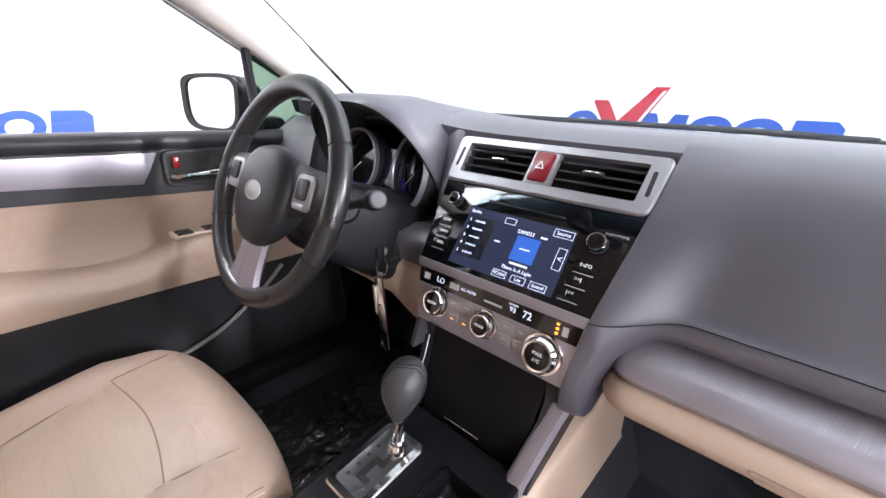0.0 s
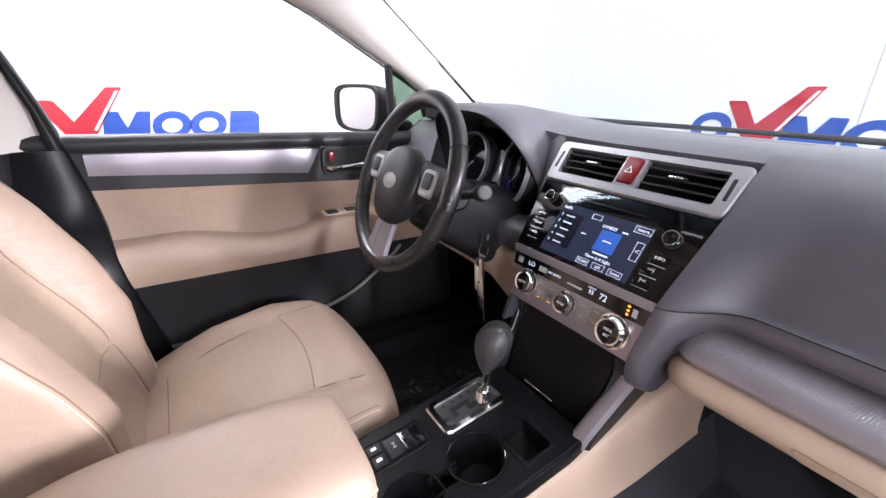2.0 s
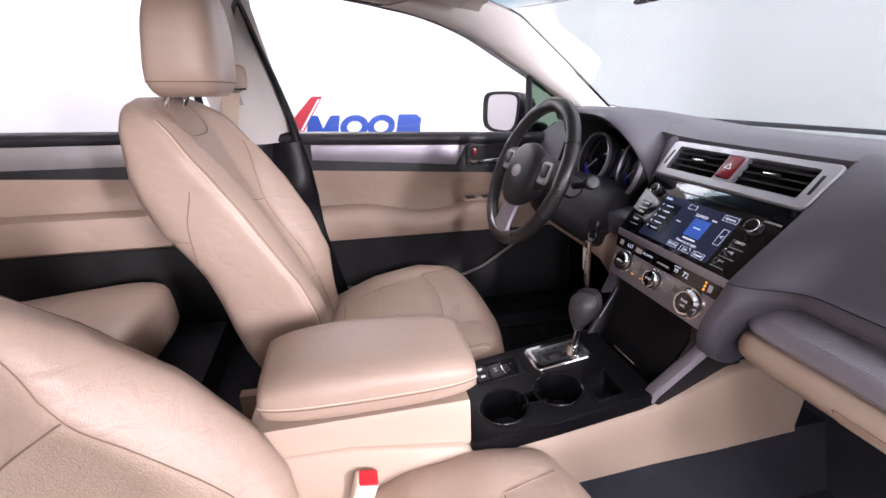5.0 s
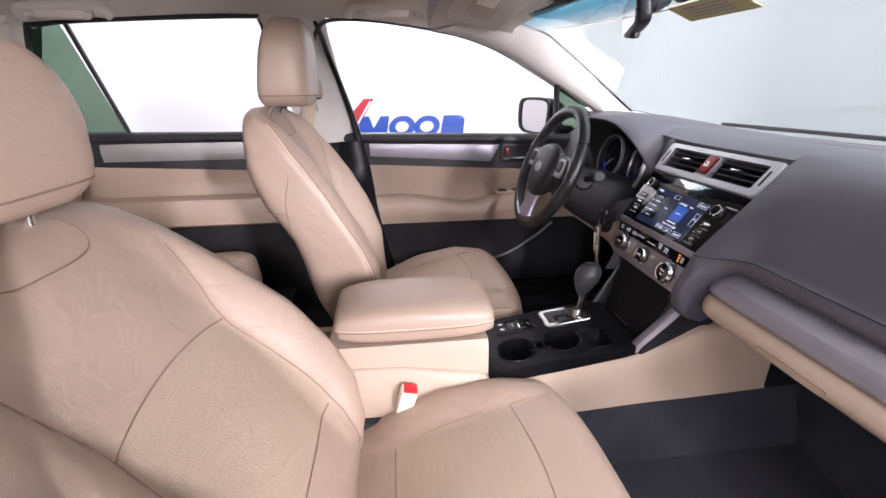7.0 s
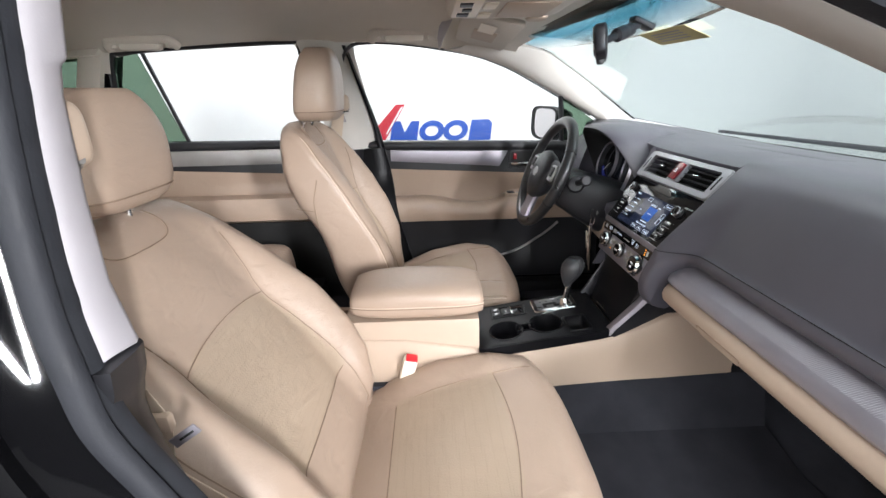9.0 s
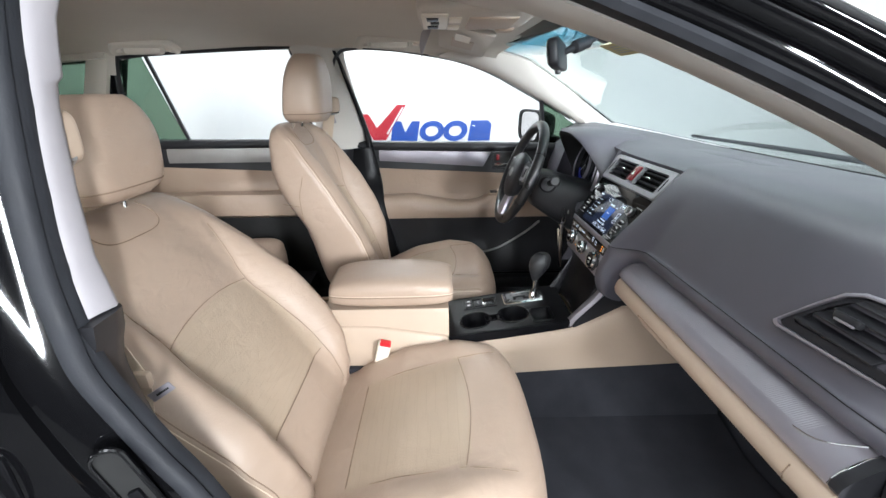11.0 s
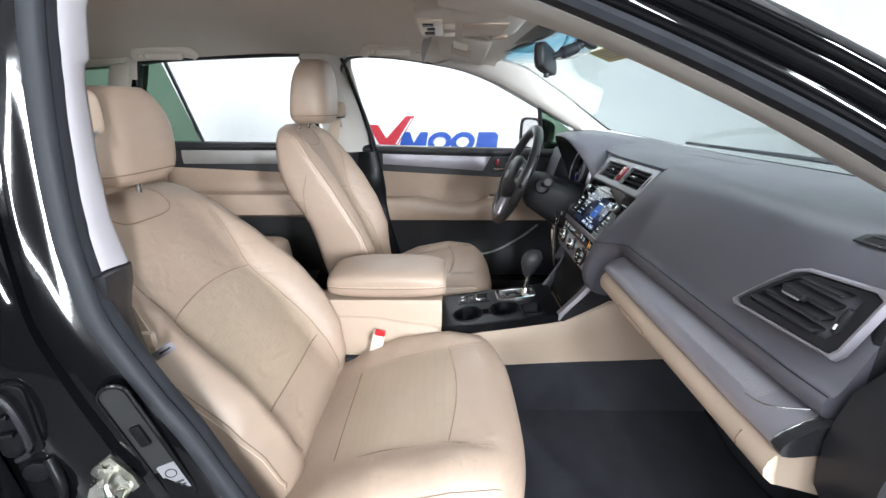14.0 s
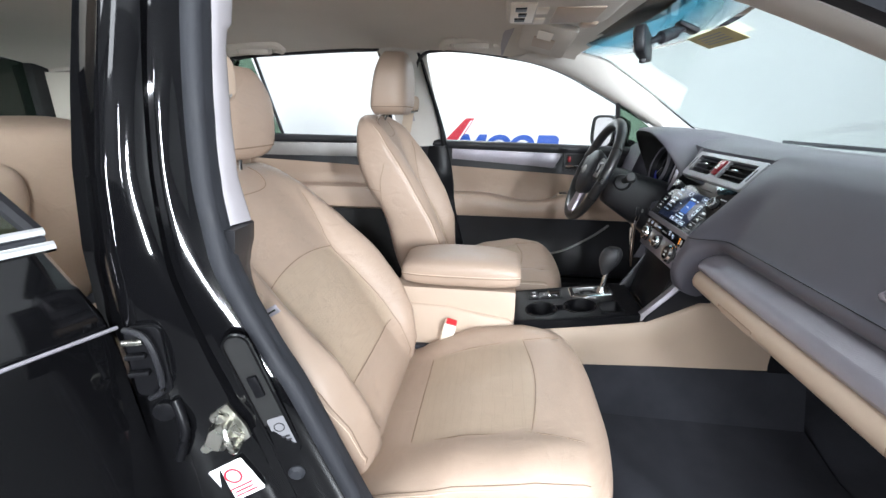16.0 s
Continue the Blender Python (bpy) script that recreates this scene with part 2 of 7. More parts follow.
def sbox(centre, size, e=0.35, e2=None, rot=None, nu=40, nv=20):
    """A padded, pillow-like block (a superellipsoid)."""
    e2 = e2 or e
    rings = []
    for i in range(1, nv):
        f = -math.pi / 2 + math.pi * i / nv
        rings.append([(size[0] / 2 * sgnpow(math.cos(f), e) * sgnpow(math.cos(2 * math.pi * j / nu), e2),
                       size[1] / 2 * sgnpow(math.cos(f), e) * sgnpow(math.sin(2 * math.pi * j / nu), e2),
                       size[2] / 2 * sgnpow(math.sin(f), e)) for j in range(nu)])
    return moved(loft(rings), Matrix.Translation(centre) @ (rot.to_4x4() if rot else Matrix()))


def tube(path, r, n=8, closed=False, flat=1.0):
    """A round (or flattened) bar along a path; r may be a list."""
    path = [Vector(p) for p in path]
    m = len(path)
    rings = []
    up = V(0.12, 0.31, 0.94).normalized()
    for i, p in enumerate(path):
        a, b = path[(i - 1) % m if closed else max(i - 1, 0)], path[(i + 1) % m if closed else min(i + 1, m - 1)]
        t = (b - a).normalized()
        x = t.cross(up)
        if x.length < 0.05:
            x = t.cross(V(1, 0, 0))
        x.normalize()
        y = t.cross(x)
        q = r[i] if isinstance(r, (list, tuple)) else r
        rings.append([p + x * q * math.cos(2 * math.pi * k / n) + y * q * flat * math.sin(2 * math.pi * k / n) for k in range(n)])
    return loft(rings, round_trip=closed)


def smooth_path(pts, per=8, closed=False):
    """A Catmull-Rom curve through the points."""
    pts = [Vector(p) for p in pts]
    n = len(pts)
    out = []
    for i in range(n if closed else n - 1):
        g = (lambda k: pts[k % n]) if closed else (lambda k: pts[min(max(k, 0), n - 1)])
        a, b, c, d = g(i - 1), g(i), g(i + 1), g(i + 2)
        for k in range(per):
            t = k / per
            out.append(0.5 * (2 * b + (c - a) * t + (2 * a - 5 * b + 4 * c - d) * t * t + (3 * b - a - 3 * c + d) * t ** 3))
    if not closed:
        out.append(pts[-1])
    return out


def frame_of(origin, x, z):
    """A frame at origin with its x and z axes given."""
    z = Vector(z).normalized()
    x = Vector(x)
    x = (x - z * x.dot(z)).normalized()
    y = z.cross(x)
    m = Matrix((x, y, z)).transposed().to_4x4()
    m.translation = origin
    return m


def lathe(profile, m, n=28):
    """A turned shape: (radius, height) pairs about the z axis of m."""
    return moved(loft([[(r * math.cos(2 * math.pi * k / n), r * math.sin(2 * math.pi * k / n), h) for k in range(n)]
                       for r, h in profile], caps=False), m)


def plate(outline, m, depth, bevel=0.0, seg=2):
    """A flat plate: an outline in the xy plane of m, standing depth proud of it."""
    bm = bmesh.new()
    vs = [bm.verts.new((p[0], p[1], 0)) for p in outline]
    f = bm.faces.new(vs)
    if f.normal.z < 0:
        f.normal_flip()
    up = bmesh.ops.extrude_face_region(bm, geom=[f])
    top = [v for v in up["geom"] if isinstance(v, bmesh.types.BMVert)]
    for v in top:
        v.co.z += depth
    if bevel:
        edges = [e for e in bm.edges if all(v in top for v in e.verts)]
        bmesh.ops.bevel(bm, geom=edges, offset=bevel, segments=seg, profile=0.5, affect="EDGES")
    bm.transform(m)
    return data_of(bm)


def rounded(w, h, r, n=5, cx=0.0, cy=0.0):
    """The outline of a rounded rectangle."""
    out = []
    for qx, qy, a0 in ((1, 1, 0), (-1, 1, 90), (-1, -1, 180), (1, -1, 270)):
        for k in range(n + 1):
            a = radians(a0 + 90 * k / n)
            out.append((cx + qx * (w / 2 - r) + r * math.cos(a), cy + qy * (h / 2 - r) + r * math.sin(a)))
    return out


def ring_plate(outer, inner, m, depth, bevel=0.0):
    """A flat frame between two outlines with the same number of points."""
    rings = [[(p[0], p[1], z) for p in o] for o, z in ((outer, 0), (outer, depth - bevel), (
        [(p[0] + (q[0] - p[0]) * min(1, bevel / max(1e-6, math.dist(p, q))), p[1] + (q[1] - p[1]) * min(1, bevel / max(1e-6, math.dist(p, q)))) for p, q in zip(outer, inner)], depth),
        (inner, depth), (inner, 0))]
    return moved(loft(rings, round_trip=True), m)


def letters(text, size, m, mat, parent, name="lettering", align="CENTER", depth=0.0003):
    cu = bpy.data.curves.new(name, "FONT")
    cu.body, cu.size, cu.align_x, cu.align_y, cu.extrude, cu.resolution_u = text, size, align, "CENTER", depth, 2
    tmp = new("tmp_text", cu)
    me = bpy.data.meshes.new_from_object(tmp)
    bpy.data.objects.remove(tmp)
    bpy.data.curves.remove(cu)
    me.transform(m)
    me.materials.clear()
    me.materials.append(mat)
    me.name = name
    ob = new(name, me)
    if parent is not None:
        ob.parent = parent
        if parent.data is None:
            ob.matrix_parent_inverse = Matrix.Translation(parent.location).inverted()
    return ob


def lerp(a, b, t):
    return a + (b - a) * t


def step(a, b, x):
    t = min(1, max(0, (x - a) / (b - a)))
    return t * t * (3 - 2 * t)


def table(keys, x):
    """Linear interpolation in (x, value) pairs."""
    if x <= keys[0][0]:
        return keys[0][1]
    for (a, p), (b, q) in zip(keys, keys[1:]):
        if x <= b:
            return lerp(p, q, (x - a) / (b - a))
    return keys[-1][1]

# ---- the photo booth ----
WX, WY = -3.78, 2.8
structure("floor", rbox((0.2, -1, -0.05), (8.4, 10.4, 0.1), 0), BOOTH_FLOOR, "grey painted floor of the photo booth", "floor")
structure("wall_left", rbox((WX - 0.05, -1, 1.7), (0.1, 10.4, 3.4), 0), BOOTH, "bright white painted booth wall", "wall")
structure("wall_front", rbox((0.2, WY + 0.05, 1.7), (7.86, 0.1, 3.4), 0), BOOTH, "white painted booth wall ahead of the car", "wall")
# unseen sides, toned dark low down and grey above to steer paint reflections
structure("wall_right", rbox((4.25, -1, 0.8), (0.1, 9.8, 1.6), 0), BOOTH_DARK, "unseen dark wall added to darken the paint's reflections", "wall")
structure("wall_right_upper", rbox((4.25, -1, 2.5), (0.1, 9.8, 1.8), 0), BOOTH_GREY, "unseen pale grey wall added for the upper reflections", "wall")
structure("wall_back", rbox((0.2, -6.05, 1.7), (7.86, 0.1, 3.4), 0), BOOTH_DARK, "unseen dark wall behind the car, added to darken reflections", "wall")
structure("ceiling", rbox((0.2, -1, 3.45), (8.4, 10.4, 0.1), 0), BOOTH, "white booth ceiling", "ceiling")
# rounded corner between the two walls
structure("trim", loft([[(WX + 0.001 + 0.9 * (1 - math.sin(radians(a))), WY - 0.001 - 0.9 * (1 - math.cos(radians(a))), z) for a in range(0, 91, 6)] +
                        [(WX + 0.001, WY - 0.001, z)] for z in (0.0, 3.4)]), BOOTH, "curved white corner of the booth", "wall")


def wall_sign(m, lead):
    """Red tick and blue blocks on a wall, in the plane of m (x along, y up)."""
    s = thing("wall_sign", m.translation, "blue and red vinyl sign on the white booth wall", "sign")
    sl = 0.18
    if lead:
        o = [(-0.33 + 0.14 * math.cos(a) + sl * 0.10 * math.sin(a), 0.11 + 0.11 * math.sin(a)) for a in [2 * math.pi * k / 28 for k in range(28)]]
        i = [(-0.33 + 0.075 * math.cos(a) + sl * 0.05 * math.sin(a), 0.11 + 0.055 * math.sin(a)) for a in [2 * math.pi * k / 28 for k in range(28)]]
        part("ring", ring_plate(o, i, m, 0.004), SIGN_BLUE, s, "blue ring")
    part("tick", plate([(-0.245, 0.29), (-0.235, 0.30), (-0.14, 0.30), (-0.125, 0.29), (-0.045, 0.15), (0.10, 0.30), (0.19, 0.395), (0.29, 0.395), (0.05, 0.02), (-0.09, 0.02)], m, 0.004), SIGN_RED, s, "red tick")
    part("stripe", plate([(0.06, 0.09), (0.075, 0.08), (0.265, 0.37), (0.245, 0.37)], m @ pose(0, 0, 0.0042), 0.001), WHITE, s, "thin white stripe")
    x = 0.10
    part("block", plate([(x, 0), (x + 0.04, 0.22), (x + 0.13, 0.22), (x + 0.17, 0.10), (x + 0.25, 0.22), (x + 0.34, 0.22), (x + 0.30, 0)], m, 0.004), SIGN_BLUE, s, "blue slanted block")
    for k in range(2):
        cx = 0.57 + 0.265 * k
        o = [(cx + 0.138 * math.cos(a) + sl * 0.11 * math.sin(a), 0.11 + 0.112 * math.sin(a)) for a in [2 * math.pi * q / 28 for q in range(28)]]
        i = [(cx + 0.072 * math.cos(a) + sl * 0.05 * math.sin(a), 0.11 + 0.056 * math.sin(a)) for a in [2 * math.pi * q / 28 for q in range(28)]]
        part("ring", ring_plate(o, i, m, 0.004), SIGN_BLUE, s, "blue ring")
    x = 0.975
    part("block", plate([(x, 0), (x + 0.04, 0.22), (x + 0.23, 0.22), (x + 0.27, 0.18), (x + 0.26, 0.11), (x + 0.25, 0)], m, 0.004), SIGN_BLUE, s, "blue slanted block")
    return s


wall_sign(frame_of((WX + 0.002, -1.16, 0.745), (0, 1, 0), (1, 0, 0)), False)
wall_sign(frame_of((-0.92, WY - 0.002, 0.835), (1, 0, 0), (0, -1, 0)), True)

structure("trim_panel_joint", join(rbox((-0.44, WY - 0.001, 2.0), (0.0015, 0.006, 2.6), 0), rbox((0.4, WY - 0.001, 1.62), (1.9, 0.006, 0.002), 0)), IVORY_DIM, "thin joints between the booth wall panels", "panel joint")

# ---- car shell ----
structure("floor_1", loft([[(x, y, z) for x, z in ((-0.70, 0.40), (-0.30, 0.37), (-0.17, 0.40), (-0.125, 0.54), (0.125, 0.54), (0.17, 0.40), (0.30, 0.37), (0.70, 0.40), (0.70, 0.34), (-0.70, 0.34))] for y in (0.25, -1.1)] ), CARPET, "black carpeted car floor", "car floor")
structure("floor_2", loft([[(x, y, z) for x, z in ((-0.70, 0.50), (-0.2, 0.46), (0, 0.52), (0.2, 0.46), (0.70, 0.50), (0.70, 0.30), (-0.70, 0.30))] for y in (-1.09, -2.6)]), CARPET, "black carpeted rear floor", "car floor")
structure("wall_firewall", loft([[(x, y + d, z) for y, z in ((0.25, 0.36), (0.42, 0.46), (0.60, 0.75), (0.62, 1.0)) for d in (0,)] + [(x, 0.70, 1.0), (x, 0.70, 0.36)] for x in (-0.74, 0.74)]), CARPET, "black carpeted front footwell wall", "car floor")


def roof_line(y):
    """Half width at the side rail, its height, and the height in the middle."""
    zr = table([(-2.6, 1.34), (-1.85, 1.395), (-1.2, 1.425), (-0.75, 1.417), (-0.50, 1.386), (-0.30, 1.345)], y)
    zc = table([(-2.6, 1.40), (-1.85, 1.45), (-1.2, 1.475), (-0.75, 1.47), (-0.50, 1.445), (-0.30, 1.425)], y)
    return 0.615, zr, zc


roof_rings = []
for k in range(25):
    y = lerp(-2.6, -0.31, k / 24)
    w, zr, zc = roof_line(y)
    fwd = step(-0.6, -0.31, y) * 0.150
    low = [(w * u, y + fwd * max(0, 1 - (u / 0.85) ** 2), zr + (zc - zr) * (1 - abs(u) ** 4)) for u in [-1 + 2 * j / 28 for j in range(29)]]
    top = [(w * 1.1 * u, y + fwd * max(0, 1 - (u / 0.85) ** 2), zr + 0.035 + (zc - zr + 0.02) * (1 - abs(u) ** 3)) for u in [1 - 2 * j / 12 for j in range(13)]]
    roof_rings.append(low + top)
structure("ceiling_1", loft(roof_rings), HEADLINER, "beige fabric headliner of the car roof", "headliner")
out_rings = []
for k in range(17):
    y = lerp(-2.7, -0.29, k / 16)
    w, zr, zc = roof_line(y)
    fwd = step(-0.6, -0.29, y) * 0.13
    out_rings.append([((w + 0.035) * u, y + fwd * (1 - u * u), zr + 0.04 + (zc - zr + 0.055) * (1 - abs(u) ** 3)) for u in [-1 + 2 * j / 20 for j in range(21)]] +
                     [((w + 0.035) * u, y + fwd * (1 - u * u), zr + 0.036 + (zc - zr + 0.035) * (1 - abs(u) ** 3)) for u in [1 - 2 * j / 20 for j in range(21)]])
structure("roof", loft(out_rings), PAINT, "gloss black painted car roof", "car roof")

# windshield and its surround
WS_EDGE = [(0, (0.53, -0.34, 1.413)), (0.267, (0.565, -0.203, 1.379)), (0.6, (0.65, -0.02, 1.278)), (1, (0.73, 0.208, 1.136))]
WS_MID = [(0, (0, -0.205, 1.420)), (0.267, (0, -0.05, 1.355)), (0.6, (0, 0.20, 1.230)), (1, (0, 0.56, 1.05))]


def ws_point(t, u):
    e = [table([(k, p[i]) for k, p in WS_EDGE], t) for i in range(3)]
    c = [table([(k, p[i]) for k, p in WS_MID], t) for i in range(3)]
    return V(e[0] * u, lerp(c[1], e[1], u * u), lerp(c[2], e[2], u * u))


def ws_sheet(t0, t1, u0, u1, nt, nu, lift=0.0, thick=0.005):
    rings = []
    for i in range(nt + 1):
        t = lerp(t0, t1, i / nt)
        row = [ws_point(t, lerp(u0, u1, j / nu)) + V(0, 0, lift) for j in range(nu + 1)]
        rings.append(row + [p + V(0, 0, thick) for p in reversed(row)])
    return loft(rings)


windshield = structure("window_1", ws_sheet(0, 1, -1, 1, 14, 24), GLASS_WS, "laminated windshield glass with a faint green tint", "windshield", sharp=60)
windshield.visible_shadow = False
band = part("shade_band", ws_sheet(0.004, 0.20, -0.99, 0.99, 8, 24, -0.006, 0.003), GLASS_BAND, windshield, "blue shade band along the top edge", sharp=60)
band.visible_shadow = False
depth_at = band.data.attributes.new("depth", "FLOAT", "POINT")
depth_at.data.foreach_set("value", [(i // 50) / 8 for i in range(len(band.data.vertices))])
part("frit_edge", ws_sheet(0, 1, -1.0, -0.988, 14, 2, -0.004, 0.002), PIANO, windshield, "black ceramic edge")
part("frit_edge", ws_sheet(0, 1, 0.988, 1.0, 14, 2, -0.004, 0.002), PIANO, windshield, "black ceramic edge")

# cowl, bonnet and wiper beyond the glass
structure("trim_cowl", loft([[(x, y - 0.12 * (x / 0.75) ** 2, z) for y, z in ((0.46, 1.03), (0.60, 1.045), (0.72, 1.03), (0.72, 0.98), (0.46, 0.98))] for x in [-0.72 + 0.12 * k for k in range(13)]]), BLACK, "black plastic cowl below the windshield", "cowl")
bonnet_rings = []
for k in range(13):
    y = lerp(0.66, 1.75, k / 12)
    z0 = table([(0.66, 1.03), (1.2, 1.0), (1.6, 0.93), (1.75, 0.86)], y)
    bonnet_rings.append([(0.74 * u, y - 0.10 * u * u, z0 - 0.07 * abs(u) ** 3) for u in [-1 + 2 * j / 18 for j in range(19)]] +
                        [(0.74 * u, y - 0.10 * u * u, z0 - 0.09 - 0.07 * abs(u) ** 3) for u in [1 - 2 * j / 18 for j in range(19)]])
structure("bonnet", loft(bonnet_rings), PAINT, "gloss black car bonnet", "car bonnet")
wiper = thing("windshield_wiper", (0.1, 0.5, 1.06), "black wiper arm resting on the cowl", "wiper")
part("arm", tube(smooth_path([(0.42, 0.47, 1.085), (0.2, 0.50, 1.095), (-0.1, 0.53, 1.092), (-0.45, 0.50, 1.09)]), [0.013] * 8 + [0.011] * 17, flat=0.5), BLACK, wiper)
part("blade", tube(smooth_path([(0.35, 0.45, 1.095), (0.0, 0.49, 1.095), (-0.55, 0.46, 1.095)]), 0.006), RUBBER, wiper)

# ---- side frames ----
def mirror_x(shape):
    return [Vector((-v[0], v[1], v[2])) for v in shape[0]], [list(f)[::-1] for f in shape[1]]


ARC = [(-0.925, 1.10, 0.680), (-0.925, 1.32, 0.645), (-0.90, 1.395, 0.628), (-0.84, 1.415, 0.62), (-0.70, 1.408, 0.622), (-0.526, 1.375, 0.632), (-0.315, 1.298, 0.655), (-0.12, 1.208, 0.685), (0.03, 1.125, 0.712), (0.16, 1.06, 0.73)]


ARC_LEFT = ARC[:4] + [(-0.70, 1.410, 0.622), (-0.526, 1.386, 0.630), (-0.42, 1.363, 0.636), (-0.315, 1.325, 0.645), (-0.20, 1.268, 0.665), (-0.12, 1.227, 0.680), (-0.04, 1.186, 0.700), (0.03, 1.150, 0.712), (0.16, 1.075, 0.73)]


def pillar_a(side):
    """Padded trim between the windshield and the front door opening."""
    rings = []
    dn = 0.014 if side > 0 else 0.0
    for k in range(15):
        t = k / 14
        y = lerp(-0.56, 0.13, t)
        zo = table([(a, b) for a, b, _ in ARC_LEFT[4:]], y) if side < 0 else table([(-0.58, 1.388), (-0.526, 1.375), (-0.315, 1.298), (-0.12, 1.208), (0.03, 1.125), (0.16, 1.06)], y)
        xo = table([(-0.58, 0.628), (-0.526, 0.632), (-0.315, 0.655), (-0.12, 0.685), (0.16, 0.73)], y)
        tw = min(1, max(0.0, (y + 0.36 + 0.12) / 0.9))
        q = ws_point(tw, 0.985)
        if y < -0.30:
            f = (y + 0.56) / 0.26
            q = V(lerp(0.56, q.x, f), lerp(-0.42, q.y, f), lerp(1.425, q.z, f))
        o = V(xo, y, zo)
        mid = (o + q) / 2
        rings.append([o + V(0.012, 0, 0.004), o, o * 0.75 + q * 0.25 + V(-0.016, -0.010, -0.012 - dn), mid + V(-0.020, -0.012, -0.016 - dn), o * 0.2 + q * 0.8 + V(-0.012, -0.01, -0.012), q + V(-0.002, -0.004, -0.01), q + V(0.03, 0.02, 0.0), mid + V(0.035, 0.03, 0.012)])
    sh = loft(rings)
    return sh if side > 0 else mirror_x(sh)


structure("trim_pillar_a", pillar_a(-1), PILLAR_CLOTH, "pale padded windshield pillar trim", "pillar trim", 60)
structure("trim_pillar_a", pillar_a(1), PILLAR_CLOTH, "pale padded windshield pillar trim", "pillar trim", 60)


def along_arc(i0, i1, off_in, off_out, depth, shift, arc=ARC):
    """A strip that follows the edge of the door opening: (outwards in its plane, sideways)."""
    pts = smooth_path([(x, y, z) for y, z, x in arc[i0:i1]], 6)
    rings = []
    for i, p in enumerate(pts):
        t = (pts[min(i + 1, len(pts) - 1)] - pts[max(i - 1, 0)]).normalized()
        n = V(1, 0, 0).cross(t).normalized() * 1.0
        if n.z < 0 and abs(n.z) > abs(n.y) or (abs(n.y) >= abs(n.z) and n.y > 0 and p.y < -0.8):
            n = -n
        rings.append([p + n * off_in + V(shift, 0, 0), p + n * off_in + V(shift + depth, 0, 0), p + n * (off_in + off_out) / 2 + V(shift + depth * 1.15, 0, 0), p + n * off_out + V(shift + depth, 0, 0), p + n * off_out + V(shift, 0, 0)])
    return loft(rings)


# dark seal and black frame round the open passenger doorway
structure("trim_door_seal", along_arc(2, 10, 0.004, 0.017, 0.030, 0.006), RUBBER, "dark rubber door seal round the opening", "door seal", 50)


def rail(offsets):
    """A painted moulding round the doorway: (outwards in the plane of the opening, sideways)."""
    pts = smooth_path([(x, y, z) for y, z, x in ARC[2:10]], 6)
    rings = []
    for i, p in enumerate(pts):
        t = (pts[min(i + 1, len(pts) - 1)] - pts[max(i - 1, 0)]).normalized()
        n = V(1, 0, 0).cross(t).normalized()
        if n.z < 0:
            n = -n
        rings.append([p + n * o + V(s, 0, 0) for o, s in offsets])
    return loft(rings)


structure("trim_door_frame", rail([(0.016, 0.0), (0.016, 0.024), (0.020, 0.032), (0.026, 0.035), (0.033, 0.034), (0.036, 0.039), (0.040, 0.046), (0.046, 0.049), (0.052, 0.048), (0.052, 0.0)]), PAINT, "gloss black painted door frame of the car", "door frame", 60)
structure("trim_roof_rail", rail([(0.050, 0.0), (0.050, 0.050), (0.053, 0.056), (0.058, 0.058), (0.064, 0.056), (0.070, 0.050), (0.075, 0.040), (0.078, 0.026), (0.079, 0.0)]), PAINT, "gloss black roof rail above the doorway", "roof rail", 60)

# left window frames
structure("trim_window_frame", mirror_x(along_arc(0, 12, -0.003, 0.007, 0.014, 0.0, ARC_LEFT)), BLACK, "black window frame of the driver's door", "window frame", 50)


def pane(name, outline, mat, label, cat="window"):
    """A side window: outline of (y, z), leaning inwards to the top."""
    def at(y, z, d):
        return V(-0.725 + 0.30 * (z - 1.06) - d, y, z)
    ob = structure(name, loft([[at(y, z, 0.0) for y, z in outline], [at(y, z, 0.004) for y, z in outline]]), mat, label, cat)
    ob.visible_shadow = False
    return ob


pane("window_2", [(-0.085, 1.045), (-0.815, 1.045), (-0.925, 1.10), (-0.93, 1.32), (-0.90, 1.40), (-0.84, 1.42), (-0.70, 1.416), (-0.526, 1.392), (-0.42, 1.369), (-0.315, 1.331), (-0.20, 1.274), (-0.112, 1.229)], GLASS, "clear driver's door window glass")
pane("window_3", [(0.17, 1.045), (-0.075, 1.045), (-0.097, 1.222)], GLASS_GREEN, "small green-tinted quarter glass ahead of the mirror")
pane("window_4", [(-1.10, 1.06), (-1.555, 1.06), (-1.60, 1.40), (-1.07, 1.425)], GLASS, "clear rear door window glass")
pane("window_5", [(-1.575, 1.06), (-1.81, 1.06), (-1.72, 1.385), (-1.63, 1.398)], GLASS_GREEN, "green privacy glass behind the rear door")
pane("window_6", [(-1.93, 1.10), (-2.45, 1.13), (-2.35, 1.36), (-1.83, 1.388)], GLASS_GREEN, "green privacy glass beside the luggage space")
structure("trim_window_bar", join(
    tube([(-0.678, -0.108, 1.236), (-0.722, -0.078, 1.05)], 0.014, flat=0.6),
    tube([(-0.630, -1.615, 1.40), (-0.722, -1.565, 1.06)], 0.012, flat=0.6)), BLACK, "black window dividing bar", "window frame")
structure("trim_window_edge", join(tube(smooth_path([(-0.72, -1.83, 1.07), (-0.64, -1.73, 1.37), (-0.625, -1.68, 1.40), (-0.618, -1.5, 1.413), (-0.615, -1.10, 1.425), (-0.62, -1.065, 1.41), (-0.66, -1.05, 1.25), (-0.715, -1.05, 1.06)]), 0.010)), BLACK, "black rear window edge", "window frame")

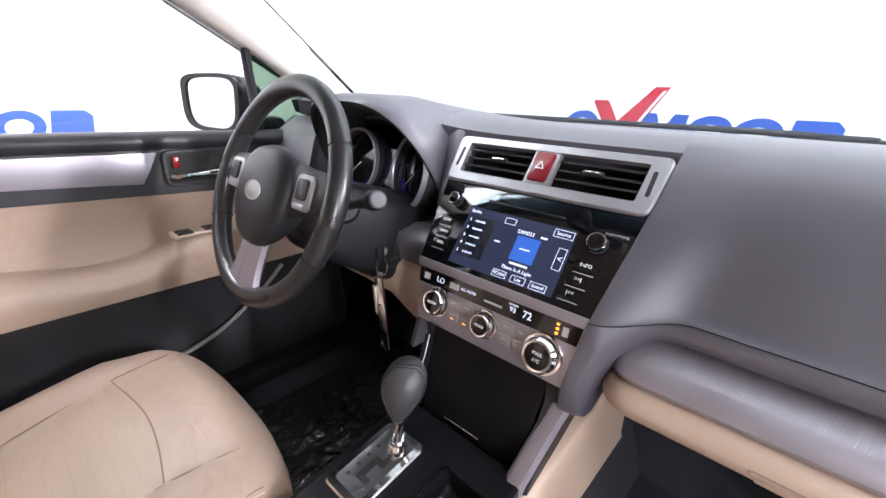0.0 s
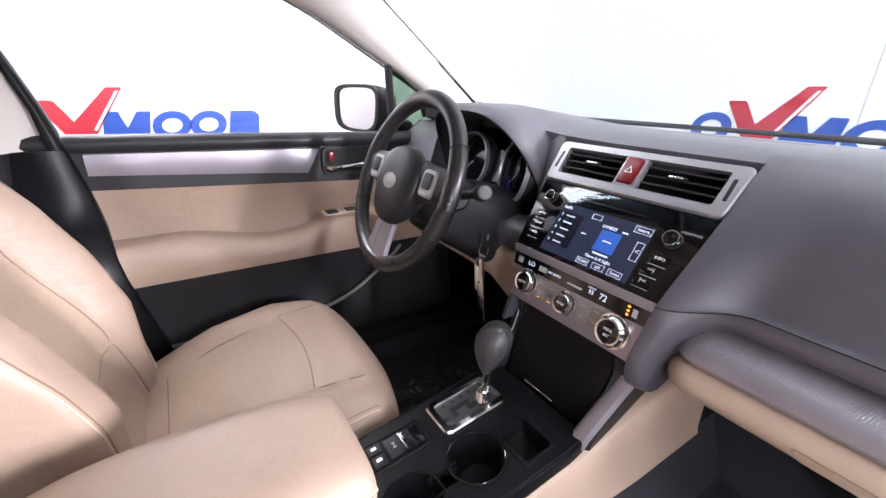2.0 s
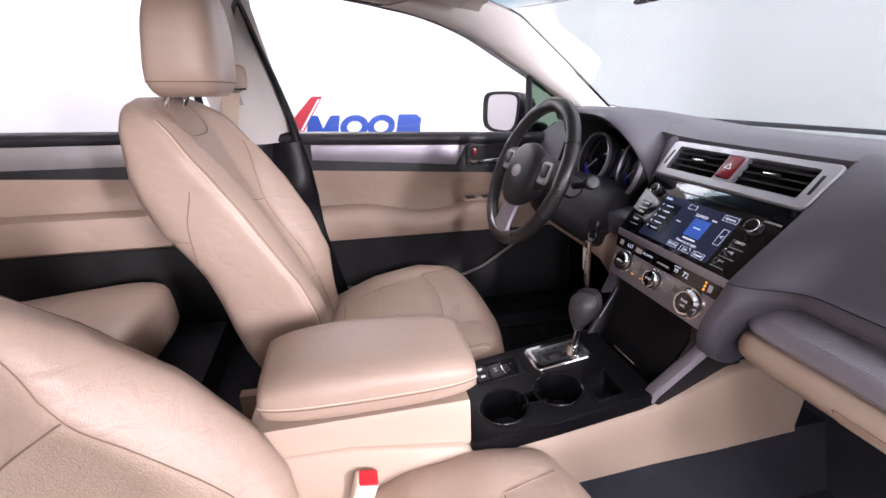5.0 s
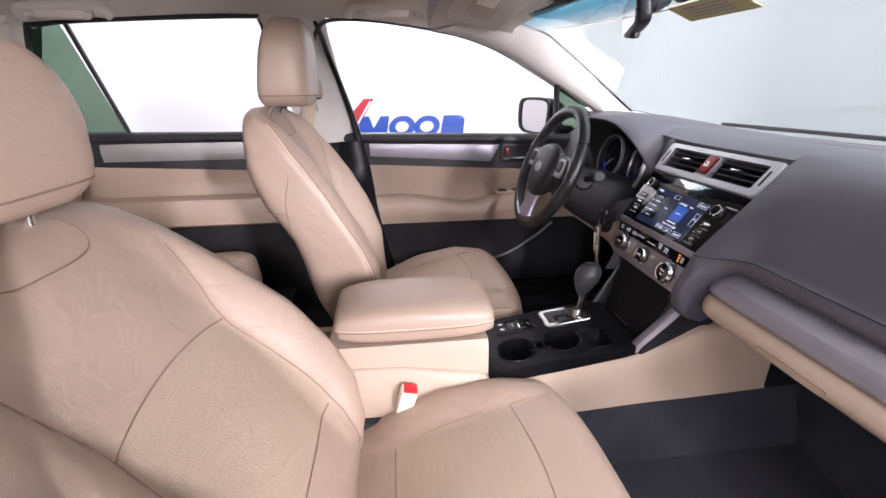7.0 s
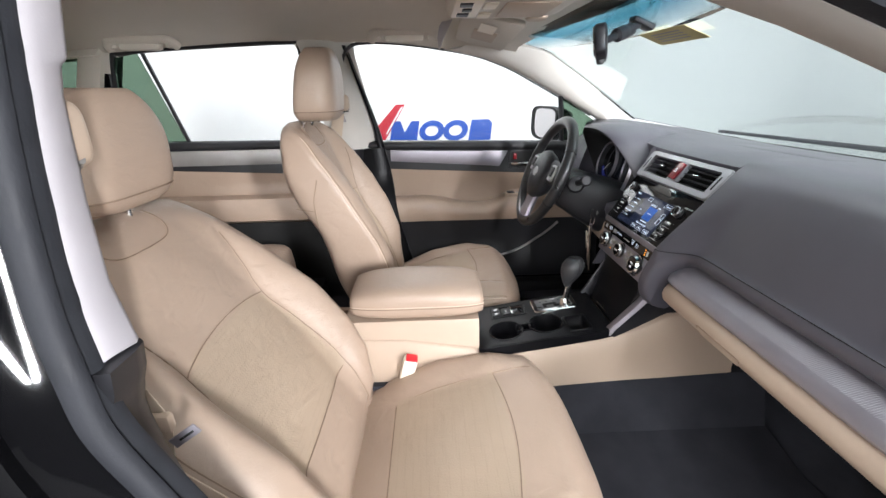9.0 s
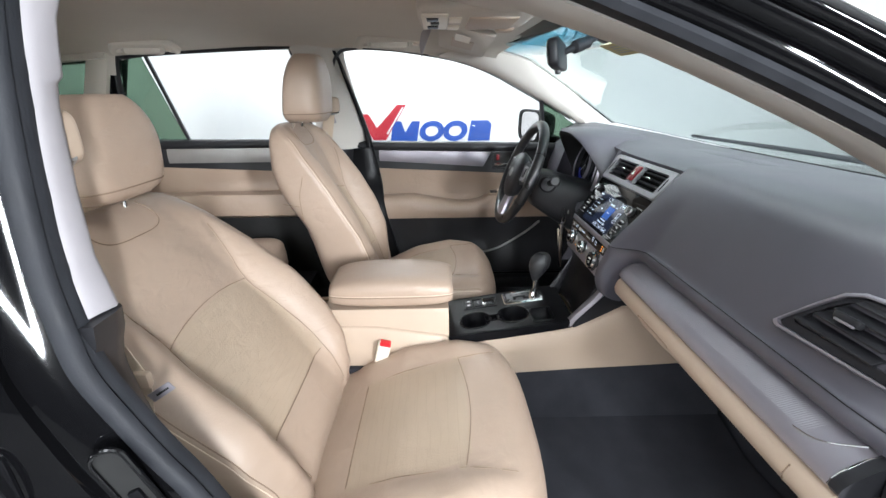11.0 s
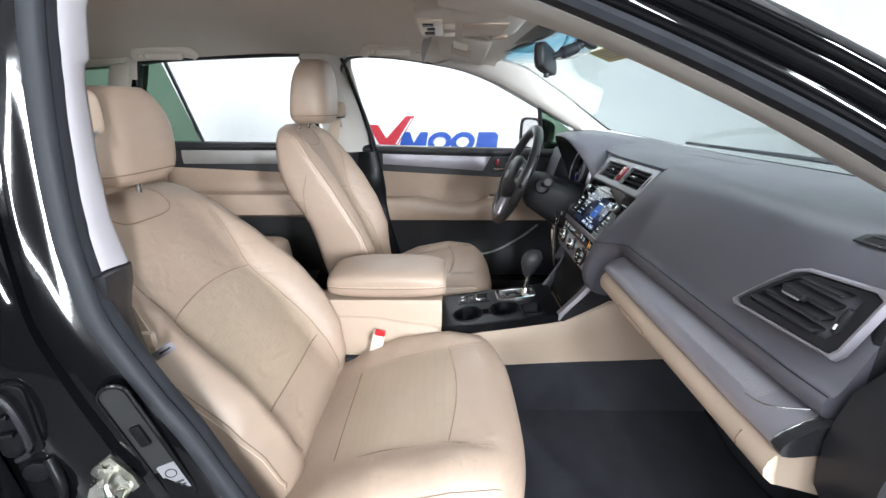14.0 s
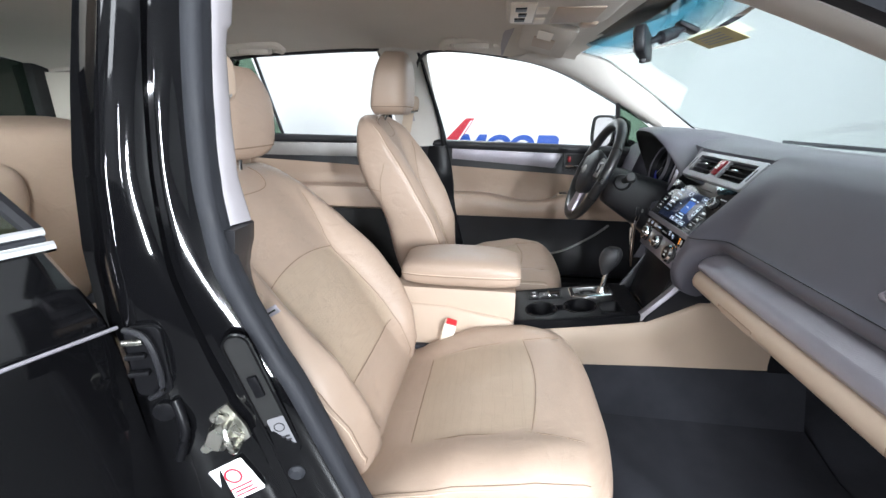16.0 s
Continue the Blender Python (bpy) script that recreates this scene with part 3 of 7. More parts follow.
# body side behind the windows
def side_wall(side):
    parts_ = []
    for y0, y1, z0, z1 in ((-2.6, 0.55, 0.30, 0.50), (-2.6, -1.82, 0.5, 1.10), (0.10, 0.6, 0.5, 1.04)):
        parts_.append(rbox((side * 0.75, (y0 + y1) / 2, (z0 + z1) / 2), (0.06, y1 - y0, z1 - z0), 0.01))
    parts_.append(loft([[(side * (0.70 + d), y, z) for y, z in ((-1.84, 1.08), (-1.93, 1.10), (-1.82, 1.388), (-1.74, 1.40))] for d in (-0.075, 0.02)]))
    return join(*parts_)


structure("wall_car_left", side_wall(-1), PAINT, "black painted car body side", "car body")
structure("wall_car_right", side_wall(1), PAINT, "black painted car body side", "car body")
structure("wall_tailgate", join(rbox((0, -2.62, 0.75), (1.45, 0.06, 0.75), 0.02), rbox((-0.62, -2.60, 1.25), (0.22, 0.06, 0.3), 0.02), rbox((0.62, -2.60, 1.25), (0.22, 0.06, 0.3), 0.02)), DARK, "dark tailgate trim", "tailgate")
tail = structure("window_7", rbox((0, -2.61, 1.24), (1.05, 0.005, 0.28), 0.001), GLASS_GREEN, "green-tinted tailgate glass", "window")
tail.visible_shadow = False
structure("trim_quarter", join(
    loft([[(-x, y, z) for y, z in ((-1.72, 1.42), (-1.74, 1.392), (-2.62, 1.34), (-2.62, 1.42))] for x in (0.58, 0.70)]),
    loft([[(-x, y, z) for y, z in ((-1.80, 1.12), (-1.78, 1.06), (-2.62, 1.06), (-2.62, 1.14))] for x in (0.62, 0.72)]),
    loft([[(-x, y, z) for y, z in ((-1.74, 1.395), (-1.84, 1.10), (-1.93, 1.10), (-1.82, 1.39))] for x in (0.605, 0.66)]),
    loft([[(-x, y, z) for y, z in ((-2.38, 1.34), (-2.46, 1.1), (-2.6, 1.1), (-2.58, 1.34))] for x in (0.56, 0.66)]),
    rbox((-0.67, -2.2, 0.83), (0.08, 0.85, 0.52), 0.02)), HEADLINER, "beige trim round the rear quarter windows", "pillar trim")


def pillar_b(side):
    rings = []
    if side > 0:
        # front edge beside the seal, then the inner face towards the seat
        for z, yi, yo in ((1.046, -0.882, -0.888), (1.10, -0.897, -0.898), (1.17, -0.902, -0.901), (1.25, -0.903, -0.899), (1.272, -0.900, -0.897), (1.278, -0.894, -0.897), (1.33, -0.889, -0.891), (1.37, -0.872, -0.880), (1.40, -0.850, -0.865), (1.43, -0.82, -0.845)):
            xi, xo = 0.680 - 0.143 * (z - 1.05), 0.717 - 0.143 * (z - 1.05)
            rings.append([(xo + 0.012, yo - 0.03, z), (xo, yo, z), (xo - 0.012, yo + 0.002, z), (xi + 0.008, yi + 0.002, z), (xi, yi - 0.002, z), (xi - 0.006, yi - 0.012, z), (xi - 0.016, -0.97, z), (xi - 0.006, -1.03, z), (xi + 0.04, -1.04, z)])
        return loft(rings)
    for z, y0, y1, x in ((1.045, -0.884, -1.00, 0.675), (1.15, -0.90, -1.02, 0.662), (1.28, -0.925, -1.045, 0.64), (1.38, -0.945, -1.065, 0.615), (1.43, -0.945, -1.085, 0.605)):
        rings.append([(side * (x + 0.055), y0 + 0.035, z), (side * (x + 0.045), y0 + 0.066, z), (side * (x + 0.006), y0 + 0.006, z), (side * (x - 0.002), y0 - 0.006, z), (side * (x - 0.010), (y0 + y1) / 2, z), (side * (x - 0.006), y1 + 0.03, z), (side * (x + 0.006), y1, z), (side * (x + 0.05), y1, z)])
    return loft(rings)


def pillar_b_low(side):
    rings = []
    if side > 0:
        for z, y0 in ((0.40, -0.69), (0.50, -0.745), (0.612, -0.796), (0.72, -0.826), (0.76, -0.845), (0.835, -0.866), (0.88, -0.878), (0.93, -0.888), (0.968, -0.893), (0.985, -0.893), (1.005, -0.888), (1.022, -0.882), (1.044, -0.879)):
            rings.append([(0.735, y0 - 0.03, z), (0.730, y0 + 0.004, z), (0.70, y0 + 0.004, z), (0.684, y0 + 0.001, z), (0.678, y0 - 0.006, z), (0.672, y0 - 0.03, z), (0.660, -0.97, z), (0.672, -1.03, z), (0.71, -1.03, z)])
        return loft(rings)
    for z, y0, y1, x in ((0.40, -0.66, -1.05, 0.70), (0.52, -0.755, -1.02, 0.69), (0.75, -0.85, -1.01, 0.685), (0.95, -0.895, -1.0, 0.685), (1.0, -0.885, -1.0, 0.675), (1.044, -0.878, -1.005, 0.675)):
        rings.append([(side * (x + 0.03), y0 + 0.004, z), (side * (x + 0.006), y0, z), (side * (x - 0.014), y0 - 0.03, z), (side * (x - 0.020), (y0 + y1) / 2, z), (side * (x - 0.014), y1 + 0.03, z), (side * (x + 0.006), y1, z), (side * (x + 0.03), y1, z)])
    return loft(rings)


structure("trim_hinge_pillar", loft([[(x, y, z) for y, z in ((0.5, 1.03), (0.09, 1.03), (-0.005, 0.985 + d), (-0.018, 0.955 + d), (-0.042, 0.930), (-0.052, 0.895), (-0.056, 0.86), (-0.050, 0.80), (0.01, 0.70), (0.04, 0.5), (0.04, 0.38), (0.5, 0.38))] for x, d in ((0.775, 0.0), (0.79, 0.008), (0.84, 0.008))]), BLACK, "black plastic hinge pillar trim beside the dash", "pillar trim", 50)
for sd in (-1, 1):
    # the right side takes the darkened copy, where the lamps strike hardest
    structure("trim_pillar_b", pillar_b(sd), IVORY_DIM if sd > 0 else PILLAR_CLOTH, "pale upper trim of the centre pillar", "pillar trim", 60)
    structure("trim_pillar_b_lower", pillar_b_low(sd), BLACK, "dark lower trim of the centre pillar", "pillar trim", 60)
def door_edge(rows):
    """A black strip beside the driver's door: rows of (z, rear y, front y, x)."""
    return loft([[V(-x - 0.03, y0, z), V(-x, y0, z), V(-x + 0.003, (y0 + y1) / 2, z), V(-x, y1 - 0.004, z), V(-x - 0.006, y1, z), V(-x - 0.03, y1, z)] for z, y0, y1, x in rows])


structure("trim_door_edge", door_edge([(1.048, -0.823, -0.797, 0.683), (1.12, -0.833, -0.816, 0.688), (1.197, -0.853, -0.838, 0.675), (1.31, -0.886, -0.873, 0.652), (1.38, -0.905, -0.893, 0.638), (1.412, -0.92, -0.906, 0.630)]), CONSOLE, "black seal between the driver's window and the pillar", "door seal", 60)
structure("trim_door_edge_lower", door_edge([(1.046, -0.90, -0.798, 0.683), (0.965, -0.90, -0.779, 0.684), (0.88, -0.90, -0.768, 0.678), (0.845, -0.90, -0.762, 0.636), (0.72, -0.88, -0.742, 0.634), (0.62, -0.85, -0.72, 0.655), (0.50, -0.80, -0.68, 0.662)]), CONSOLE, "black pillar trim behind the driver's door", "pillar trim", 60)
structure("trim_sill", join(rbox((-0.735, -1.55, 0.47), (0.09, 1.4, 0.20), 0.02), rbox((-0.737, -0.95, 0.75), (0.035, 0.30, 0.62), 0.004), rbox((0.73, -0.35, 0.42), (0.10, 1.1, 0.06), 0.02), rbox((-0.72, -0.35, 0.42), (0.10, 1.1, 0.06), 0.02)), BLACK, "black door sill trim", "door sill")

# outside of the right centre pillar
def strip(pts, prof):
    """A profile of (dx, dy) offsets carried along a path of (x, y, z)."""
    return loft([[p + V(dx, dy, 0) for dx, dy in prof] for p in smooth_path(pts, 6)])


PB = [(0.722 - 0.143 * max(-0.04, z - 1.05), y, z) for z, y in ((1.43, -0.868), (1.39, -0.882), (1.33, -0.896), (1.25, -0.903), (1.17, -0.905), (1.10, -0.902), (1.05, -0.894), (1.0, -0.884), (0.943, -0.862), (0.89, -0.838), (0.84, -0.812), (0.743, -0.772), (0.62, -0.72), (0.50, -0.66), (0.44, -0.62))]
structure("trim_pillar_seal", join(strip(PB, [(-0.010, -0.010), (-0.008, 0.004), (0.002, 0.007), (0.009, 0.004), (0.010, -0.010)]),
                                   strip(PB, [(0.010, -0.012), (0.010, 0.002), (0.014, 0.009), (0.020, 0.009), (0.026, 0.003), (0.027, -0.008), (0.020, -0.016)])), RUBBER, "dark double rubber seal on the centre pillar", "door seal", 50)
PILLAR = smooth_path(PB, 6)


def pillar_at(p, f, out=0.0):
    """A place on the outer face of the pillar: f runs from the seal to the rear edge."""
    xr = table([(0.44, 0.785), (0.66, 0.792), (0.96, 0.801), (1.03, 0.799), (1.12, 0.786), (1.203, 0.766), (1.285, 0.742), (1.43, 0.70)], p.z)
    a, b = V(p.x + 0.030, p.y - 0.018, p.z), V(xr, -0.985, p.z)
    n = V(a.y - b.y, b.x - a.x, 0).normalized()
    return a.lerp(b, f) + n * out


rings = []
for p in PILLAR:
    ring = [V(p.x + 0.004, p.y - 0.03, p.z), V(p.x + 0.022, p.y - 0.008, p.z)]
    ring += [pillar_at(p, f, o) for f, o in ((0, 0), (0.16, 0.004), (0.22, 0.004), (0.26, -0.006), (0.33, -0.006), (0.37, 0.003), (0.6, 0.009), (0.85, 0.007), (0.96, 0.0), (1.0, -0.008))]
    ring += [V(ring[-1].x - 0.012, -1.03, p.z), V(p.x - 0.01, -1.03, p.z)]
    rings.append(ring)
structure("wall_pillar", loft(rings), PAINT, "gloss black painted centre pillar", "car pillar", 40)


def on_pillar(z, f):
    """A frame on the pillar at height z: x along its face, y up, z outwards."""
    p = min(PILLAR, key=lambda q: abs(q.z - z))
    o = pillar_at(p, f)
    a = (pillar_at(p, 1) - pillar_at(p, 0)).normalized()
    return frame_of((o.x, o.y, z), -a, V(-a.y, a.x, 0))


striker = thing("door_striker", (0.79, -0.89, 0.79), "zinc-plated door striker on the black pillar", "door striker")
sm = on_pillar(0.798, 0.50) @ pose(0, 0, 0.002)
part("base", plate([(-0.034, -0.028), (-0.002, -0.040), (0.034, -0.012), (0.030, 0.006), (0.012, 0.038), (-0.008, 0.026), (-0.024, 0.004)], sm, 0.005, 0.0015), STEEL, striker)
part("bracket", loft([[sm @ V(x, y, z) for x, y in q] for z, q in ((0.004, ((-0.026, -0.024), (0.0, -0.032), (0.026, -0.010), (0.010, 0.028), (-0.012, 0.010))), (0.016, ((-0.020, -0.018), (-0.002, -0.022), (0.006, -0.004), (0.006, 0.018), (-0.010, 0.006))))]), STEEL, striker, sharp=25)
part("loop", tube(smooth_path([sm @ V(0.014, 0.016, 0.004), sm @ V(0.016, 0.016, 0.026), sm @ V(0.020, -0.002, 0.030), sm @ V(0.022, -0.014, 0.024), sm @ V(0.022, -0.014, 0.004)], 5), 0.0045), STEEL, striker)
for px_, py_ in ((-0.018, -0.020), (0.004, 0.022)):
    part("bolt", lathe([(0.0001, 0), (0.006, 0), (0.006, 0.004), (0.0001, 0.005)], sm @ pose(px_, py_, 0.010), 8), STEEL, striker)
decal = thing("pillar_label", (0.79, -0.88, 0.70), "white paper label with red print on the black pillar", "label")
dm = on_pillar(0.722, 0.52) @ pose(0, 0, 0.008, 0, 0, 28)
part("paper", plate(rounded(0.050, 0.056, 0.003), dm, 0.0008), WHITE, decal)
part("red_ring", ring_plate([(0.012 * math.cos(a), 0.008 + 0.012 * math.sin(a)) for a in [2 * math.pi * k / 20 for k in range(20)]], [(0.009 * math.cos(a), 0.008 + 0.009 * math.sin(a)) for a in [2 * math.pi * k / 20 for k in range(20)]], dm @ pose(0, 0, 0.0009), 0.0003), SIGN_RED, decal)
for k in range(3):
    part("print_bar", plate(rounded(0.034 - 0.006 * (k % 2), 0.0025, 0.001, 2, 0, -0.010 - 0.006 * k), dm @ pose(0, 0, 0.0009), 0.0003), SIGN_RED, decal)
latch = thing("door_check", (0.80, -0.96, 0.88), "black hinge and wiring hardware on the pillar's edge", "door hinge")
lm = on_pillar(0.903, 0.80) @ pose(0, 0, 0.006)
part("plate", plate(rounded(0.038, 0.090, 0.010), lm, 0.006, 0.002), CONSOLE, latch)
part("hinge_arm", tube(smooth_path([lm @ V(-0.014, 0.045, 0.010), lm @ V(0.010, 0.040, 0.022), lm @ V(0.018, 0.010, 0.024), lm @ V(0.014, -0.030, 0.018), lm @ V(-0.004, -0.045, 0.010)], 5), 0.0035), BLACK, latch)
for k, q in enumerate((0.030, 0.012, -0.010)):
    part("clip", moved(rbox((-0.008, q, 0.012), (0.022, 0.006, 0.008), 0.002), lm), STEEL if k == 0 else CONSOLE, latch)
part("bolt", lathe([(0.0001, 0), (0.013, 0), (0.013, 0.006), (0.008, 0.008), (0.0001, 0.008)], lm @ pose(0.004, -0.070, 0.0), 12), CONSOLE, latch)
part("boot", tube(smooth_path([lm @ V(0.018, -0.055, 0.004), lm @ V(0.026, -0.095, 0.014), lm @ V(0.010, -0.14, 0.006)], 5), 0.006, 10), CONSOLE, latch)
block = thing("pillar_access_hole", (0.765, -0.86, 0.82), "dark oval access hole with grey label on the black pillar", "access hole")
bm_ = on_pillar(0.84, 0.20) @ pose(0.016, 0, 0.006, 0, 0, 16)
part("rim", ring_plate(rounded(0.036, 0.190, 0.017), rounded(0.028, 0.182, 0.013), bm_, 0.004, 0.0015), PAINT, block)
part("hole", plate(rounded(0.028, 0.182, 0.013), bm_, 0.0012), DARK, block, "matt black hole")
part("label_plate", plate(rounded(0.022, 0.050, 0.003), bm_ @ pose(0.002, -0.056, 0.0014), 0.0006), BEZEL, block, "grey printed label")
part("print_ring", ring_plate([(0.007 * math.cos(a), 0.010 + 0.007 * math.sin(a)) for a in [2 * math.pi * k / 20 for k in range(20)]], [(0.0055 * math.cos(a), 0.010 + 0.0055 * math.sin(a)) for a in [2 * math.pi * k / 20 for k in range(20)]], bm_ @ pose(0.002, -0.056, 0.0021), 0.0002), BLACK, block)
for k in range(3):
    part("print_bar", plate(rounded(0.016, 0.003, 0.001, 2, 0, -0.006 - 0.006 * k), bm_ @ pose(0.002, -0.056, 0.0021), 0.0002), BLACK, block)
part("clip", moved(rbox((0, 0.020, 0.003), (0.012, 0.030, 0.006), 0.002), bm_), CONSOLE, block)
part("rubber_stop", lathe([(0.0001, 0), (0.011, 0), (0.011, 0.006), (0.007, 0.010), (0.0001, 0.010)], bm_ @ pose(-0.002, -0.118, 0.002), 14), RUBBER, block)

# rear passenger door, standing open
rd = thing("rear_door", (0.84, -1.03, 0.5), "gloss black rear door standing open with chrome belt moulding", "car door")


def hd(x, z, d):
    """A place on the open door: along it, up, and out of its skin."""
    return V(0.80 + 0.93 * x + 0.36 * d, -0.985 - 0.36 * x + 0.93 * d, z)


rings = []
for i in range(17):
    z = lerp(0.35, 1.045, i / 16)
    sh = table([(0.35, -0.06), (0.6, -0.030), (0.80, -0.014), (0.90, -0.010), (0.938, -0.001), (0.946, 0.0), (0.956, -0.006), (1.045, -0.022)], z)
    lead = table([(0.35, -0.03), (0.667, -0.026), (0.80, -0.012), (0.944, 0.0), (1.045, 0.034)], z)
    rings.append([hd(x, z, sh + d) for x, d in ((lead + 0.012, -0.06), (lead + 0.001, -0.014), (lead + 0.006, -0.003), (lead + 0.02, 0.0), (0.4, 0.004), (0.75, 0.003), (0.95, -0.005), (0.95, -0.06))])
part("skin", loft(rings), PAINT, rd, sharp=28)
for z0, w in ((1.048, 0.006), (1.064, 0.0045)):
    part("belt_moulding", tube([hd(x, z0 - 0.01 * x, -0.016) for x in (0.030 + (z0 - 1.045) * 0.3, 0.3, 0.95)], w, 8), CHROME, rd, "chrome belt moulding")
part("belt_seal", tube([hd(x, 1.056 - 0.01 * x, -0.018) for x in (0.036, 0.3, 0.95)], 0.004, 8), RUBBER, rd)
part("crease_edge", tube([hd(x, 0.945 - 0.005 * x, -0.0012) for x in (0.002, 0.3, 0.95)], 0.0022, 8), SILVER, rd, "bright edge along the crease")
gl = part("window", loft([[hd(x, z, d) for x, z in ((0.040, 1.064), (0.93, 1.06), (0.93, 1.36), (0.30, 1.38), (0.17, 1.30))] for d in (-0.030, -0.026)]), GLASS_GREEN, rd, "grey-green tinted door glass")
gl.visible_shadow = False
part("window_frame", tube([hd(0.038, 1.06, -0.026), hd(0.17, 1.30, -0.03), hd(0.30, 1.38, -0.034), hd(0.93, 1.37, -0.034)], 0.008, 8), BLACK, rd)


# ---- front seats ----
def seat(name, cx, base, recline, head, dz, side, label, ccx, wide, L, hw):
    """side: +1 where the doorway is at larger x. base: (y, z) of the foot of the backrest's front."""
    s = thing(name, (cx, -0.6, 0.40), label, "car seat", "front seats")
    th = radians(recline)
    up, out = V(0, -math.sin(th), math.cos(th)), V(0, math.cos(th), math.sin(th))
    foot = V(cx, *base)

    sd_ = abs(cx) * 40
    arc0, low0 = (0.55, 0.135) if side > 0 else (0.575, 0.193)

    def half(v):
        if side < 0:
            return table([(-0.2, 0.185), (0.0, 0.20), (0.2, 0.214), (0.45, 0.222), (0.65, 0.220), (0.82, 0.212), (0.90, 0.200), (0.94, 0.188), (0.97, 0.168), (0.985, 0.148), (1.0, 0.10)], v)
        return wide * table([(-0.2, 0.19), (-0.1, 0.205), (0.0, 0.225), (0.2, 0.248), (0.45, 0.254), (0.65, 0.242), (0.82, 0.215), (0.93, 0.188), (0.975, 0.172), (1.0, 0.15)], v)

    def seam_u(v):
        return table([(-0.1, 0.60), (0.08, 0.60), (0.3, 0.56), (0.45, 0.53), (0.53, 0.52), (0.60, 0.54), (0.70, 0.61), (0.80, 0.70)], v)

    def arc_v(u):
        return arc0 + 0.03 * (1 - (u / 0.5) ** 2)

    def front(u, v):
        if side < 0:
            bol = table([(-0.15, 0.0), (0.0, 0.015), (0.1, 0.040), (0.25, 0.080), (0.45, 0.088), (0.6, 0.080), (0.75, 0.060), (0.9, 0.030), (0.98, 0.0)], v) * step(0.44, 0.80, abs(u))
        else:
            bol = table([(-0.15, 0.0), (0.0, 0.035), (0.1, 0.07), (0.25, 0.084), (0.45, 0.076), (0.65, 0.05), (0.8, 0.024), (0.95, 0.0)], v) * step(0.46, 0.80, abs(u))
        lumbar = 0.014 * math.exp(-((v - 0.28) / 0.18) ** 2) * (1 - abs(u))
        groove = -0.006 * math.exp(-((abs(u) - seam_u(v)) / 0.035) ** 2) * (v < 0.8)
        groove -= 0.005 * math.exp(-((v - arc_v(u)) / 0.02) ** 2) * (abs(u) < 0.5)
        groove -= 0.005 * math.exp(-((v - low0) / 0.018) ** 2) * (abs(u) < 0.58)
        soft = 0.0036 * noise.noise(V(u * 3 + sd_, v * 6, 0.5)) + 0.0013 * noise.noise(V(u * 9, v * 15 + sd_, 0.2))
        return bol + lumbar + groove + soft - 0.012 * step(0.85, 1.0, v)

    def place(a, v):
        c, sn = math.cos(a), math.sin(a)
        u = sgnpow(c, 0.55)
        e = 1.0
        if v > 0.92:
            e = math.sqrt(max(0.0, 1 - ((v - 0.92) / 0.08) ** 2)) * 0.85 + 0.15
        if v < -0.04:
            e = 0.75
        mid = table([(-0.2, 0.0), (0.1, 0.030), (0.37, 0.040), (0.466, 0.028), (0.6, 0.014), (0.735, 0.0), (0.866, -0.012), (0.93, -0.022), (1.0, -0.03)], v) if side < 0 else -0.055
        if sn >= 0:
            n = mid + (front(u, v) - mid) * abs(sn) ** 0.5 * e
        else:
            rear = table([(-0.2, -0.13), (0.23, -0.126), (0.31, -0.118), (0.42, -0.102), (0.5, -0.095), (0.574, -0.100), (0.66, -0.112), (0.75, -0.110), (0.82, -0.100), (0.9, -0.075), (0.95, -0.060), (1.0, -0.05)], v)
            n = mid + (rear - mid) * abs(sn) ** 0.33 * e if side < 0 else mid - table([(-0.1, 0.04), (0.1, 0.07), (0.5, 0.072), (0.8, 0.045), (1.0, 0.02)], v) * abs(sn) ** 0.6 * e
        return foot + up * (v * L) + out * n + V(u * half(v), 0, 0)

    rows = [-0.18, -0.14, -0.10, -0.06, -0.02] + [k / 44 for k in range(1, 40)] + [0.91, 0.93, 0.95, 0.97, 0.985, 0.995, 1.0]
    back = part("backrest", loft([[place(2 * math.pi * j / 144, v) for j in range(144)] for v in rows]), LEATHER, s, sharp=0)
    back.data.materials.append(LEATHER_IN)
    for f in back.data.polygons:
        i, j = divmod(f.index, 144)
        if i < len(rows) - 1 and j < 72:
            u = sgnpow(math.cos(2 * math.pi * (j + 0.5) / 144), 0.55)
            v = (rows[i] + rows[i + 1]) / 2
            if abs(u) < seam_u(v) and low0 < v < arc_v(u):
                f.material_index = 1

    def on(u, v, lift=0.001):
        c = min(1, abs(u)) ** (1 / 0.55)
        a = math.acos(math.copysign(c, u))
        return place(a, v) + out * lift

    def line(nm, pts, mat, r, lift=0.001):
        part(nm, tube([on(u, v, lift) for u, v in pts], r, 6), mat, s)

    for sg in (-1, 1):
        line("seam", [(sg * seam_u(v), v) for v in [-0.05 + 0.84 * k / 40 for k in range(41)]], SEAM, 0.0011, 0.0016)
        for q in (0.0, 0.016):
            line("stitching", [(sg * (q + table([(0, 0.925), (0.5, 0.945), (0.8, 0.935), (0.92, 0.91)], v) + (0.022 if side < 0 else 0)), v) for v in [-0.05 + 0.97 * k / 40 for k in range(41)]], STITCH if q else SEAM, 0.0011, 0.0004)
    line("seam", [(-0.52 + 1.04 * k / 24, arc_v(-0.52 + 1.04 * k / 24)) for k in range(25)], SEAM, 0.0011, 0.0016)
    line("seam", [(-0.575 + 1.15 * k / 24, low0) for k in range(25)], SEAM, 0.0010, 0.0016)
